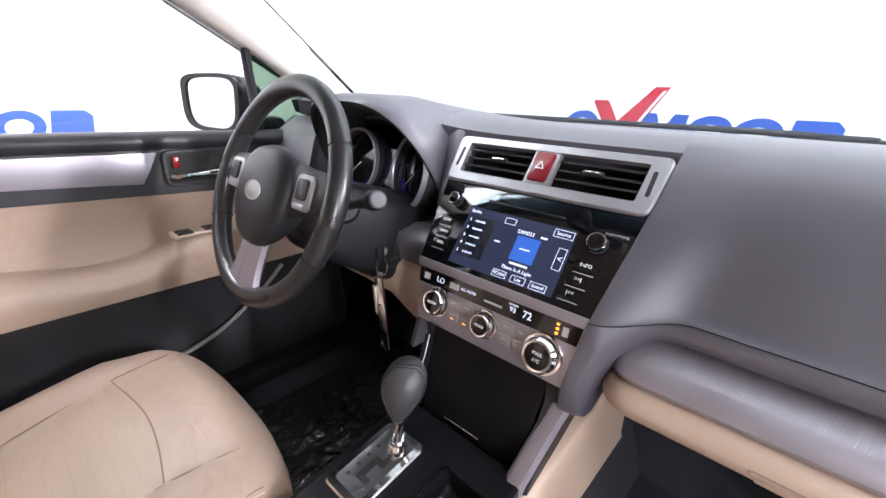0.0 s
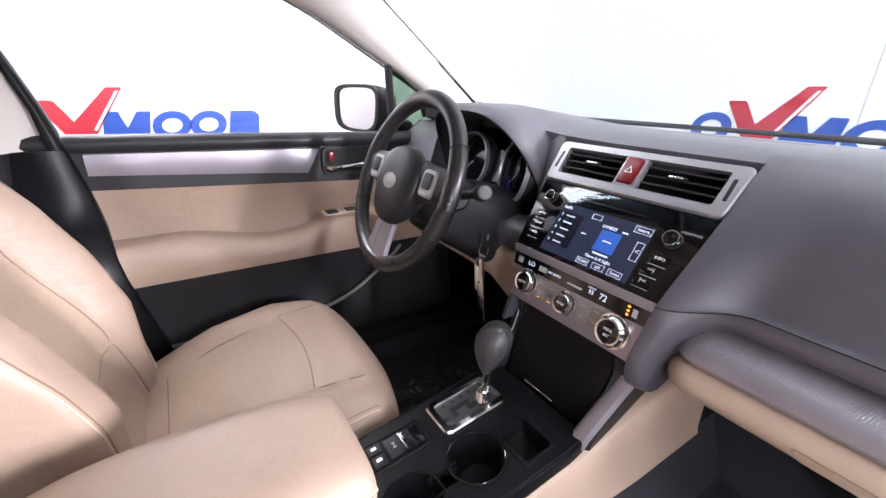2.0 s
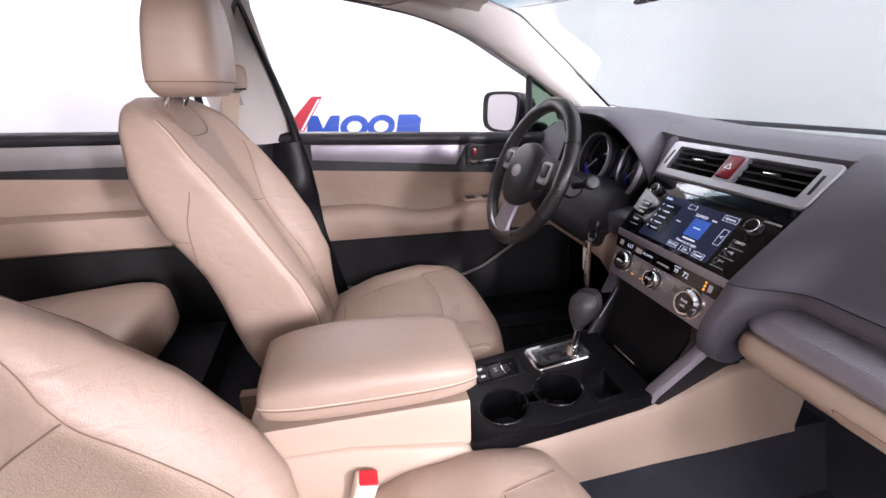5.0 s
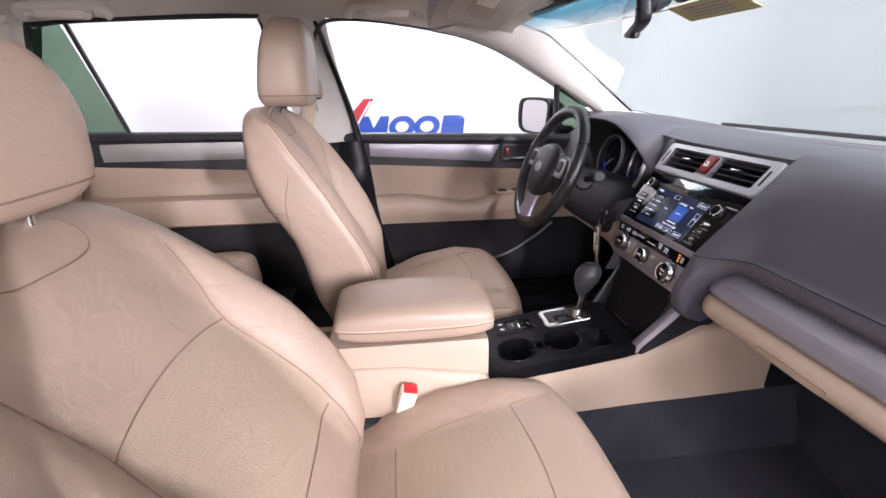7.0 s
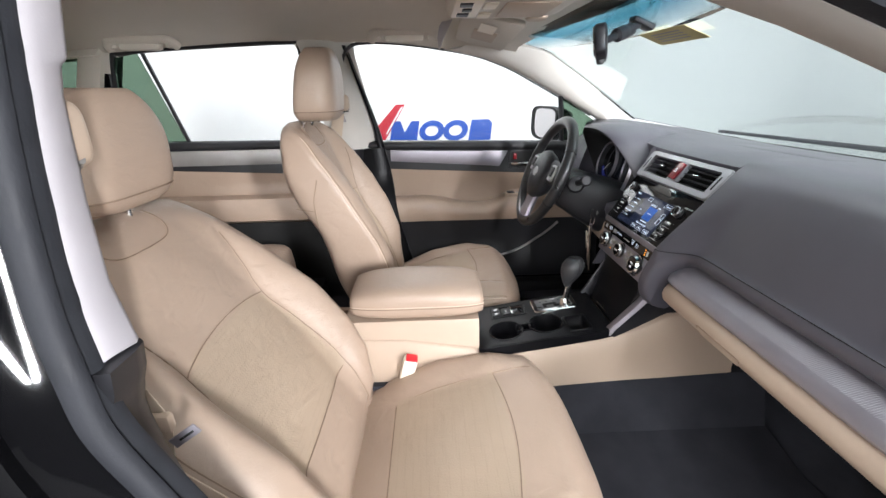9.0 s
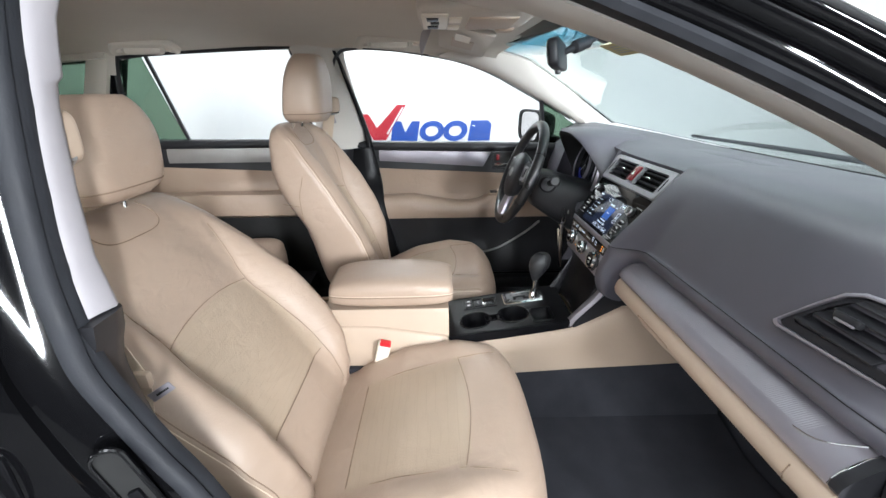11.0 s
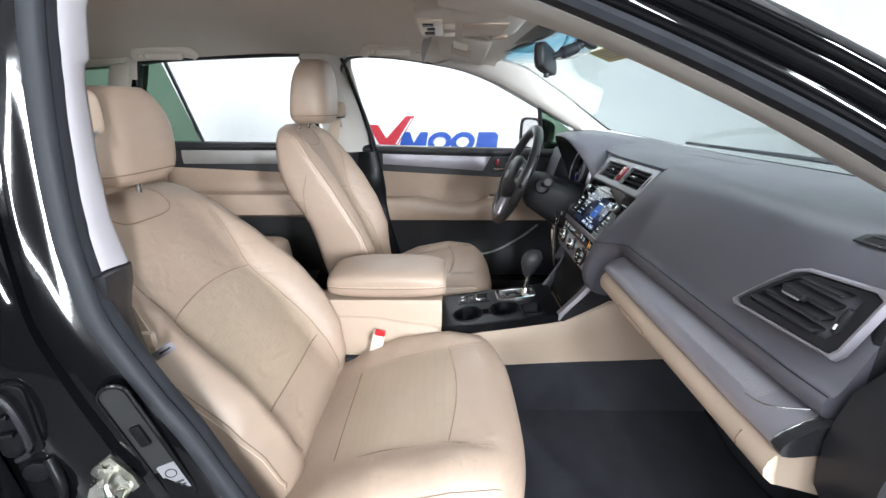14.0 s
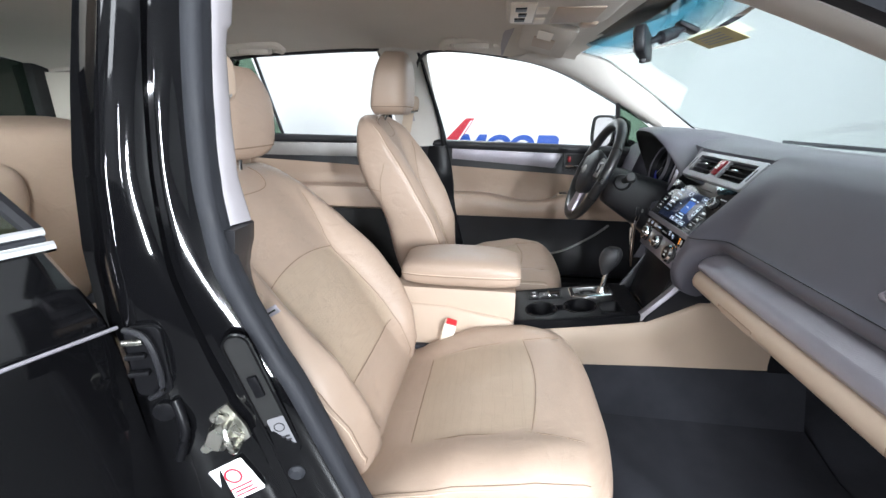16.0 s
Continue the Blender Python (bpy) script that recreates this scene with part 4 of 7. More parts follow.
    line("seam", smooth_uv([(-0.38, 0.965), (-0.37, 0.90), (-0.26, 0.865), (0.0, 0.858), (0.26, 0.865), (0.37, 0.90), (0.38, 0.965)]), SEAM, 0.0010, 0.0016)

    if side < 0:
        def flank(pts):
            return [foot + up * (p.x * L) + out * p.y + V(half(p.x) + 0.0006, 0, 0) for p in smooth_path([(a, b, 0) for a, b in pts], 6)]

        part("seam", tube(flank([(0.735, -0.002), (0.71, -0.013), (0.665, -0.035), (0.615, -0.049), (0.55, -0.062)]), 0.0010, 6), SEAM, s)
        part("seam", tube(flank([(0.66, -0.095), (0.635, -0.070), (0.615, -0.049)]), 0.0008, 6), SEAM, s)
    # cushion
    yb, yf = -0.86, -0.322 if side < 0 else -0.325

    def cu(t):
        return table([(0.0, 0.50), (0.3, 0.54), (0.7, 0.60), (0.9, 0.70)], t)

    def arc_t(u):
        return 0.70 + 0.035 * math.cos(u * 2.6)

    def ctop(u, t):
        z = table([(0, 0.500), (0.1, 0.518), (0.25, 0.553), (0.45, 0.592), (0.7, 0.624), (0.88, 0.632), (1, 0.622)], t) + dz
        z += table([(0, 0.0), (0.2, 0.006), (0.45, 0.026), (0.7, 0.022), (0.9, 0.0)], t) * step(0.5, 0.85, abs(u))
        z -= 0.004 * math.exp(-((abs(u) - cu(t)) / 0.03) ** 2) * (t < 0.9)
        z -= 0.003 * math.exp(-((t - arc_t(u)) / 0.016) ** 2) * (abs(u) < 0.58)
        z -= 0.003 * math.exp(-((t - 0.27) / 0.014) ** 2) * (abs(u) < 0.54)
        return z + 0.0034 * noise.noise(V(u * 3 + sd_, t * 6, 3.5)) + 0.0013 * noise.noise(V(u * 10, t * 14 + sd_, 1.2))

    def cplace(a, t):
        c, sn = math.cos(a), math.sin(a)
        u = sgnpow(c, 0.45)
        y = lerp(yb, yf, t)
        w = hw * (1 - 0.08 * step(0.6, 1, t)) * (1 - 0.08 * step(0.9, 1.0, t)) * (0.92 + 0.08 * step(0.0, 0.4, t))
        y -= 0.026 * step(0.75, 1.0, t) * abs(u) ** 3
        zb = lerp(0.44, 0.49, t) + dz
        zm = zb + 0.05
        e = math.sqrt(max(0, 1 - (max(0, t - 0.86) / 0.14) ** 2))
        if sn >= 0:
            z = zm + (ctop(u, t) - zm) * (0.2 + 0.8 * e) * abs(sn) ** 0.42
        else:
            z = zm - (zm - zb) * abs(sn) ** 0.4
        return V(ccx + u * w, y, z)

    trows = [k / 40 for k in range(35)] + [0.88, 0.90, 0.92, 0.94, 0.96, 0.975, 0.99, 1.0]
    cush = part("cushion", loft([[cplace(2 * math.pi * j / 88, t) for j in range(88)] for t in trows]), LEATHER, s, sharp=0)
    cush.data.materials.append(LEATHER_IN)
    for f in cush.data.polygons:
        i, j = divmod(f.index, 88)
        if i < len(trows) - 1 and j < 44:
            u = sgnpow(math.cos(2 * math.pi * (j + 0.5) / 88), 0.45)
            t = (trows[i] + trows[i + 1]) / 2
            if abs(u) < cu(t) and 0.27 < t < arc_t(u):
                f.material_index = 1

    def con(u, t, lift=0.0):
        c = min(1, abs(u)) ** (1 / 0.45)
        return cplace(math.acos(math.copysign(c, u)), t) + V(0, 0, lift)

    for sg in (-1, 1):
        part("seam", tube([con(sg * cu(t), t, 0.0011) for t in [0.04 + 0.84 * k / 30 for k in range(31)]], 0.0011, 6), SEAM, s)
        part("stitching", tube([con(sg * 0.975, t, 0.0014) for t in [0.05 + 0.85 * k / 30 for k in range(31)]], 0.0012, 6), STITCH, s)
        part("seam", tube([con(sg * 0.96, t, 0.0012) for t in [0.05 + 0.85 * k / 30 for k in range(31)]], 0.0010, 6), SEAM, s)
    part("seam", tube([con(u, arc_t(u), 0.0011) for u in [-0.59 + 1.18 * k / 24 for k in range(25)]], 0.0011, 6), SEAM, s)
    part("seam", tube([con(u, 0.27, 0.0011) for u in [-0.54 + 1.08 * k / 24 for k in range(25)]], 0.0010, 6), SEAM, s)

    # headrest on two posts
    hx, hy, hz = head
    rings = []
    for k in range(1, 25):
        f = -1 + 2 * k / 25
        e = (1 - abs(f) ** ((2.3 if side < 0 else 1.8) if f > 0 else 5)) ** (1 / 2.0)
        wz = 0.115 * (0.16 + 0.84 * e)
        dd = 0.060 * (0.34 + 0.66 * e) * (1 - 0.15 * f)
        rings.append([(hx + wz * sgnpow(math.cos(a), 0.46), hy + 0.012 * f + dd * sgnpow(math.sin(a), 0.60) - 0.012 * abs(math.cos(a)) ** 3, hz + (0.110 if side < 0 else 0.096) * f) for a in [2 * math.pi * j / 56 for j in range(56)]])
    hr = part("headrest", loft(rings), LEATHER, s, sharp=0)
    part("seam", tube([V(hx, hy, p[2]) + (V(*p) - V(hx, hy, p[2])) * 1.006 for p in rings[3]], 0.0014, 6, True), SEAM, hr)
    for sg in (-1, 1):
        part("headrest_post", tube([on(sg * 0.25, 0.93, -0.03), (hx + sg * 0.055, hy - 0.02, hz - 0.05)], 0.006, 10), CHROME, s)
        q = on(sg * 0.25, 0.985, -0.03)
        part("post_collar", rbox(q, (0.026, 0.026, 0.014), 0.005), BLACK, s)
    # base: side shield, rail
    part("side_shield", rbox((ccx + side * (hw - 0.009), -0.60, 0.465 + dz), (0.03, 0.46, 0.085), 0.014), BEIGE, s, "beige plastic side shield")
    part("recline_lever", rbox((ccx + side * (hw + 0.015), -0.50, 0.46 + dz), (0.014, 0.13, 0.026), 0.006), BEIGE, s)
    for sg in (-1, 1):
        part("rail", rbox((ccx + sg * 0.18, -0.60, 0.42), (0.04, 0.52, 0.05), 0.006), BLACK, s)
    part("seat_pan", rbox((ccx, -0.60, 0.455 + dz * 0.5), (0.42, 0.42, 0.05), 0.01), DARK, s)
    return s, on, con


def smooth_uv(pts):
    return [(p.x, p.y) for p in smooth_path([(a, b, 0) for a, b in pts], 6)]


driver, d_on, d_con = seat("driver_seat", -0.372, (-0.752, 0.585), 22.5, (-0.374, -0.948, 1.276), 0.043, -1, "beige perforated leather driver's seat with upright backrest", -0.372, 1.0, 0.650, 0.247)
passenger, p_on, p_con = seat("passenger_seat", 0.332, (-0.80, 0.570), 34.5, (0.338, -1.125, 1.175), 0.0, 1, "beige perforated leather passenger seat with reclined backrest", 0.362, 1.16, 0.622, 0.281)

# rear bench
bench = thing("rear_bench", (0, -1.5, 0.46), "beige leather rear bench with a split backrest", "car seat")
for sg in (-1, 1):
    part("cushion", sbox((sg * 0.34, -1.46, 0.60), (0.60, 0.60, 0.16), 0.4, rot=Euler((radians(6), 0, 0)).to_matrix()), LEATHER, bench, sharp=0)
    part("backrest", sbox((sg * 0.33, -1.83, 0.88), (0.63, 0.16, 0.58), 0.36, rot=Euler((radians(-20), 0, 0)).to_matrix()), LEATHER, bench, sharp=0)
    part("side_bolster", sbox((sg * 0.47, -1.80, 0.85), (0.34, 0.16, 0.50), 0.42, rot=Euler((radians(-20), 0, 0)).to_matrix()), LEATHER, bench, sharp=0)
    part("seam", tube(smooth_path([(sg * 0.33 - 0.28, -1.785, 0.98), (sg * 0.33, -1.77, 0.985), (sg * 0.33 + 0.28, -1.785, 0.98)]), 0.002, 6), SEAM, bench)

# ---- dashboard ----
dash = thing("dashboard", (0, 0.1, 0.75), "black soft-skinned dashboard with silver strip and beige lower panel", "dashboard")
PROF = [(0.56, 1.045), (0.35, 1.090), (0.15, 1.104), (0.06, 1.100), (0.020, 1.082), (-0.005, 1.045), (-0.024, 1.00), (-0.042, 0.955), (-0.056, 0.922)]
EDGE = [(0.56, 1.045), (0.35, 1.090), (0.15, 1.104), (0.06, 1.101), (0.024, 1.086), (-0.018, 1.032), (-0.056, 0.98), (-0.085, 0.942), (-0.106, 0.912)]


def stack_half(z):
    return table([(0.76, 0.120), (0.815, 0.126), (0.907, 0.140), (1.018, 0.158), (1.08, 0.166)], z)


def dense(prof, per=4):
    return [(p.x, p.y) for p in smooth_path([(a, b, 0) for a, b in prof], per)]


LOW0 = [(-0.112, 0.902), (-0.119, 0.875), (-0.128, 0.845), (-0.131, 0.815), (-0.122, 0.782), (-0.104, 0.760), (-0.075, 0.752)]
LOW1 = [(-0.0655, 0.918), (-0.0690, 0.911), (-0.0700, 0.904), (-0.0685, 0.897), (-0.0635, 0.891), (-0.052, 0.887), (-0.030, 0.885)]
rings, seam_at = [], []
P1, P0 = dense(PROF + LOW1[:1]), dense(EDGE + LOW0[:1])
Q1, Q0 = dense(LOW1), dense(LOW0)
for k in range(46):
    u = (k / 45) ** 1.7
    f = step(0.0, 0.16, u)
    e = step(0.93, 1.0, u)
    row = []
    for (y0, z0), (y1, z1) in zip(P0, P1):
        z = lerp(z0, z1, f)
        y = lerp(y0, y1, f)
        x = lerp(stack_half(z0) + 0.001, 0.762, u)
        y -= 0.10 * step(0.2, 0.55, y) * max(0, (x - 0.2) / 0.56) ** 2 * 1.6
        row.append(V(x, y + 0.012 * e * (y < 0.1), z - 0.006 * e))
    seam_at.append(row[-1])
    # the lip below the seam arches over the end of the silver strip
    for (y0, z0), (y1, z1) in zip(Q0[1:], Q1[1:]):
        x = lerp(stack_half(z0) + 0.001, 0.762, u)
        tau = min(1.0, max(0.0, (x - 0.150) / 0.075))
        g = math.sqrt(1 - (1 - tau) ** 2)
        row.append(V(x, lerp(lerp(y0, y1, f), y1, tau) + 0.012 * e, lerp(z0, z1, g) - 0.006 * e))
    rings.append(row + [V(row[-1].x, 0.12, 0.84), V(row[-1].x, 0.4, 0.95)])
part("passenger_pad", loft(rings), PAD, dash, sharp=40)
part("pad_seam", tube([p + V(0, -0.0006, 0.0006) for p in seam_at], 0.0008, 6), DARK, dash)
# top of the dash between the hood of the instruments and the passenger's side
rows = []
for k in range(17):
    x = lerp(-0.74, 0.168, k / 16)
    rise = 0.034 * math.exp(-(max(0.0, x + 0.42) / 0.165) ** 2)
    rows.append([V(x, y - 0.10 * step(0.2, 0.55, y) * max(0, (-x - 0.2) / 0.56) ** 2 * 1.6, z + rise * step(0.48, 0.05, y)) for y, z in ((0.56, 1.045), (0.44, 1.075), (0.35, 1.090), (0.25, 1.099), (0.15, 1.104), (0.06, 1.101), (0.022, 1.088), (0.03, 1.06), (0.2, 1.02), (0.5, 0.98))])
part("top_pad", loft(rows), PAD, dash, sharp=50)
part("speaker_grille", plate(rounded(0.30, 0.06, 0.01), frame_of((0.05, 0.21, 1.1012), (1, 0, 0), (0, 0.04, 1)), 0.0006, 0.0002), PAD, dash)
part("defrost_slot", plate(rounded(0.9, 0.022, 0.008), frame_of((0, 0.40, 1.082), (1, 0, 0), (0, 0.2, 1)), 0.002), DARK, dash)

# instrument hood
hood_out, hood_in = [], []
CX, HW = -0.370, 0.182


def sweep(y, a):
    """The lip of the hood runs back to both sides."""
    return 0.112 * (1 - math.sin(a)) * max(0.0, 1 - (y + 0.092) / 0.2)


for y, zt, w in ((-0.092, 1.130, 0.97), (-0.086, 1.139, 1.0), (-0.05, 1.144, 1.02), (0.04, 1.142, 1.05), (0.14, 1.126, 1.10), (0.22, 1.105, 1.14)):
    arch = [(CX + HW * w * sgnpow(math.cos(a), 0.62), y + sweep(y, a), 0.90 + (zt - 0.90) * abs(math.sin(a)) ** 0.7) for a in [math.pi * j / 40 for j in range(41)]]
    hood_out.append(arch)
for y, zt, w in ((-0.092, 1.130, 0.97), (-0.086, 1.122, 0.945), (-0.04, 1.112, 0.92), (0.05, 1.098, 0.88)):
    hood_in.append([(CX + HW * w * sgnpow(math.cos(a), 0.62), y + sweep(y, a), 0.90 + (zt - 0.90) * abs(math.sin(a)) ** 0.7) for a in [math.pi * j / 40 for j in range(41)]])
part("hood", loft(hood_out, closed=False), PAD, dash, sharp=60)
part("hood_lining", loft(hood_in[::-1], closed=False), DARK, dash, "matt black lining of the instrument hood", sharp=60)
part("cluster_panel", rbox((CX, 0.066, 0.99), (0.35, 0.012, 0.24), 0.003, Euler((radians(-14), 0, 0)).to_matrix()), PIANO, dash)
lowr = loft([[(x, y, z) for y, z in ((0.05, 0.915), (-0.03, 0.925), (-0.072, 0.915), (-0.078, 0.895), (-0.07, 0.865), (0.06, 0.855))] for x in (-0.72, -0.60, -0.45, -0.30, -0.20, -0.135)])
part("driver_pad", lowr, PAD, dash, sharp=60)
part("side_pad", loft([[(x, y, z) for y, z in ((0.2, 1.08), (0.02, 1.085), (-0.03, 1.05), (-0.055, 0.97), (-0.07, 0.89), (0.2, 0.88))] for x in (-0.735, -0.66, -0.60, -0.555)]), PAD, dash, sharp=60)
part("stack_side_pad", loft([[(-x, y, z) for x, y, z in ((stack_half(z) + 0.001, lerp(-0.122, 0.02, (z - 0.80) / 0.28), z), (stack_half(z) + 0.012, lerp(-0.118, 0.016, (z - 0.80) / 0.28), z), (stack_half(z) + 0.045, lerp(-0.075, 0.03, (z - 0.80) / 0.28), z), (stack_half(z) + 0.05, 0.12, z), (stack_half(z) + 0.001, 0.12, z))] for z in (0.76, 0.82, 0.90, 0.98, 1.04, 1.09)]), PAD, dash, sharp=60)
cluster = thing("instrument_cluster", (CX, 0.03, 0.9), "black instrument cluster with chrome-ringed blue-lit dials", "instruments")
for gx, gy, r, turn in ((-0.282, 0.004, 0.065, -0.32), (-0.460, 0.014, 0.065, 0.0)):
    gm = frame_of((gx, gy, 1.003), (1, turn, 0), (turn, -0.95, 0.22))
    part("dial_tube", lathe([(r, -0.03), (r, 0.004), (r + 0.003, 0.006), (r + 0.006, 0.0), (r + 0.006, -0.03)], gm, 40), BLACK, cluster)
    part("dial_ring", lathe([(r + 0.0005, 0.003), (r + 0.002, 0.009), (r + 0.006, 0.009), (r + 0.0075, 0.0)], gm, 48), SILVER, cluster, "satin silver dial ring")
    part("dial_face", lathe([(0.0001, -0.012), (r - 0.001, -0.012), (r - 0.001, -0.014), (0.0001, -0.014)], gm, 40), PIANO, cluster)
    part("lit_arc", loft([[gm @ V(q * math.cos(a), q * math.sin(a), -0.0112) for q in (r * 0.74, r * 0.97)] for a in [radians(200 + 140 * k / 20) for k in range(21)]], closed=False), LIT_DEEP, cluster)
    part("needle", plate([(-0.001, 0), (0.001, 0), (0.0005, r * 0.75), (-0.0005, r * 0.75)], gm @ pose(0, 0, -0.009, 0, 0, 130), 0.001), GREY_PRINT, cluster)
mm = frame_of((-0.368, 0.028, 1.0), (1, 0, 0), (0.0, -0.93, 0.30))
part("centre_display", plate(rounded(0.055, 0.075, 0.006), mm, 0.002), SCREEN, cluster)
gm = frame_of((-0.460, 0.014, 1.003), (1, 0, 0), (0.0, -0.95, 0.22))
part("lit_gauge", plate(rounded(0.008, 0.034, 0.003), gm @ pose(0.050, -0.014, -0.0105), 0.0008), LIT_BLUE, cluster)

# silver strip and beige lower panel on the passenger's side
TRIM = [(-0.030, 0.886), (-0.044, 0.884), (-0.066, 0.876), (-0.083, 0.864), (-0.0895, 0.8590), (-0.096, 0.852), (-0.0985, 0.844), (-0.094, 0.837), (-0.084, 0.835), (-0.04, 0.84)]


def end_round(x, x0, x1, r0, r1):
    a = math.sqrt(max(0.0, 1 - max(0.0, (x0 + r0 - x) / r0) ** 2)) if r0 else 1
    b = math.sqrt(max(0.0, 1 - max(0.0, (x - x1 + r1) / r1) ** 2)) if r1 else 1
    return min(a, b)


xs = [0.160 + 0.05 * (k / 8) ** 2 for k in range(9)] + [0.21 + 0.547 * k / 26 for k in range(1, 27)]
sil = part("silver_strip", loft([[V(x, -0.045 + (y + 0.045) * (0.25 + 0.75 * end_round(x, 0.159, 0.9, 0.04, 0)), 0.845 + (z - 0.845) * (0.4 + 0.6 * end_round(x, 0.159, 0.9, 0.04, 0))) for y, z in TRIM] for x in xs]), SILVER, dash, "satin silver strip", sharp=35)
ribs = []
for k in range(150):
    x = 0.205 + 0.50 * k / 149
    ribs.append(tube([(x + 0.006, -0.046, 0.8835), (x, -0.066, 0.8760), (x - 0.005, -0.083, 0.8640)], 0.00022, 4))
tagged(part("ribbing", join(*ribs), BEZEL, dash), kind="stuff")
part("strip_edge", tube([(x, -0.0865, 0.8600) for x in xs[6:]], 0.0005, 6), BEZEL, dash)
part("strip_line", tube(smooth_path([(0.690, -0.0872, 0.8615), (0.712, -0.083, 0.8648), (0.728, -0.074, 0.8712), (0.745, -0.052, 0.8822)]), 0.0011, 6), CHROME, dash)
part("strip_line", tube([V(0.7575, y, z + 0.0005) for y, z in TRIM[1:8]], 0.0010, 6), CHROME, dash)
part("strip_cap", loft([[(x, y, z) for y, z in TRIM] for x in (0.757, 0.768, 0.772)]), BLACK, dash)
LOWER = [(-0.05, 0.836), (-0.085, 0.834), (-0.095, 0.831), (-0.102, 0.822), (-0.105, 0.810), (-0.102, 0.799), (-0.090, 0.788), (-0.06, 0.780), (0.02, 0.755), (0.16, 0.70), (0.18, 0.76), (0.0, 0.82)]
part("beige_panel", loft([[V(x, -0.03 + (y + 0.03) * (0.3 + 0.7 * end_round(x, 0.153, 0.9, 0.045, 0)) if y < -0.03 else y, 0.806 + (z - 0.806) * (0.35 + 0.65 * end_round(x, 0.153, 0.9, 0.045, 0))) for y, z in LOWER] for x in [0.1535] + [q - 0.006 for q in xs] + [0.765]]), BEIGE, dash, "beige lower dash panel and glovebox lid", sharp=50)
latch = part("glovebox_latch", rbox((0.376, -0.0985, 0.7985), (0.108, 0.008, 0.009), 0.0035, Euler((radians(16), 0, 0)).to_matrix()), BEIGE, dash, "beige glovebox latch")
part("latch_gap", tube([(0.318, -0.1040, 0.8045), (0.316, -0.1046, 0.8085), (0.320, -0.1048, 0.8095), (0.432, -0.1048, 0.8095), (0.436, -0.1046, 0.8085), (0.434, -0.1040, 0.8045)], 0.0009, 6), SEAM, latch)
part("latch_pull", rbox((0.376, -0.1020, 0.8045), (0.112, 0.003, 0.006), 0.001, Euler((radians(10), 0, 0)).to_matrix()), BEIGE, latch)
part("glovebox_gap", tube([(0.715, -0.1005, 0.825), (0.714, -0.1047, 0.811), (0.713, -0.1022, 0.7995), (0.712, -0.091, 0.7885)], 0.0012, 6), SEAM, dash)
part("knee_panel", loft([[(x, y, z) for y, z in ((-0.06, 0.865), (-0.074, 0.85), (-0.073, 0.81), (-0.066, lo + 0.012), (-0.052, lo), (0.05, lo - 0.006), (0.03, 0.86))] for x, lo in ((-0.70, 0.790), (-0.55, 0.780), (-0.36, 0.778), (-0.26, 0.772), (-0.20, 0.745), (-0.136, 0.735))]), BEIGE, dash, "beige knee panel under the steering column", sharp=60)
part("end_cap", rbox((0.755, 0.16, 0.93), (0.02, 0.36, 0.24), 0.008), BLACK, dash)


def vent(m, w, h, slats, parent, name="air_vent", label=""):
    """A louvred outlet: dark box, slats, a cross vane and a thumb tab. x along, y up, z out of the dash."""
    bx = part(name, join(ring_plate(rounded(w + 0.006, h + 0.006, 0.005), rounded(w, h, 0.004), m, 0.004), moved(rbox((0, 0, -0.032), (w, h, 0.006), 0), m)), DARK, parent, label)
    for k in range(slats):
        y = -h / 2 + h * (k + 0.5) / slats
        part("slat", moved(rbox((0, y, -0.006), (w * 0.985, 0.0028, 0.020), 0.0012, Euler((radians(28), 0, 0)).to_matrix()), m), BLACK, bx)
    part("thumb_tab", moved(rbox((w * 0.05, -h / (2 * slats) if slats % 2 == 0 else 0, 0.004), (0.026, 0.007, 0.010), 0.0025), m), BLACK, bx)
    part("tab_insert", moved(rbox((w * 0.05, -h / (2 * slats) if slats % 2 == 0 else 0, 0.0098), (0.020, 0.0026, 0.0012), 0.0005), m), SILVER, bx)
    return bx


# passenger side vent
pv = thing("side_air_vent", (0.66, -0.03, 0.95), "black louvred side air vent in a satin silver frame", "air vent")
vm = frame_of((0.667, -0.030, 0.995), (1.0, 0.0, 0.0), (0.02, -0.93, 0.37))
quad = [(-0.083, -0.050), (-0.074, -0.036), (-0.048, 0.000), (-0.026, 0.026), (-0.006, 0.036), (0.082, 0.046), (0.094, 0.040), (0.088, -0.036), (0.082, -0.047), (-0.076, -0.055)]
inn = [(x * 0.93 + 0.001, y * 0.885 - 0.001) for x, y in quad]
part("frame", ring_plate(quad, inn, vm, 0.010, 0.003), SILVER, pv, "satin silver vent frame")
part("box", join(plate(inn, vm @ pose(0, 0, -0.025), 0.006)), DARK, pv)
part("housing", ring_plate(inn, [(x * 0.78, y * 0.74) for x, y in inn], vm @ pose(0, 0, 0.0), 0.006, 0.003), BLACK, pv)
for k in range(4):
    y = -0.026 + 0.017 * k
    w = 0.105 - 0.016 * k
    part("slat", moved(rbox((-0.004 + 0.009 * k, y, 0.003), (w, 0.0035, 0.022), 0.0015, Euler((radians(30), 0, 0)).to_matrix()), vm), BLACK, pv)
part("thumb_tab", moved(rbox((0.002, 0.000, 0.014), (0.034, 0.010, 0.010), 0.003), vm), BLACK, pv)
part("tab_edge", moved(rbox((0.003, -0.005, 0.0185), (0.026, 0.003, 0.003), 0.001), vm), SILVER, pv)
part("thumb_wheel", moved(rbox((0.066, -0.004, 0.006), (0.009, 0.034, 0.010), 0.003), vm), BLACK, pv)
part("wheel_mark", moved(rbox((0.066, -0.012, 0.0114), (0.003, 0.007, 0.001), 0.0003), vm), WHITE, pv)
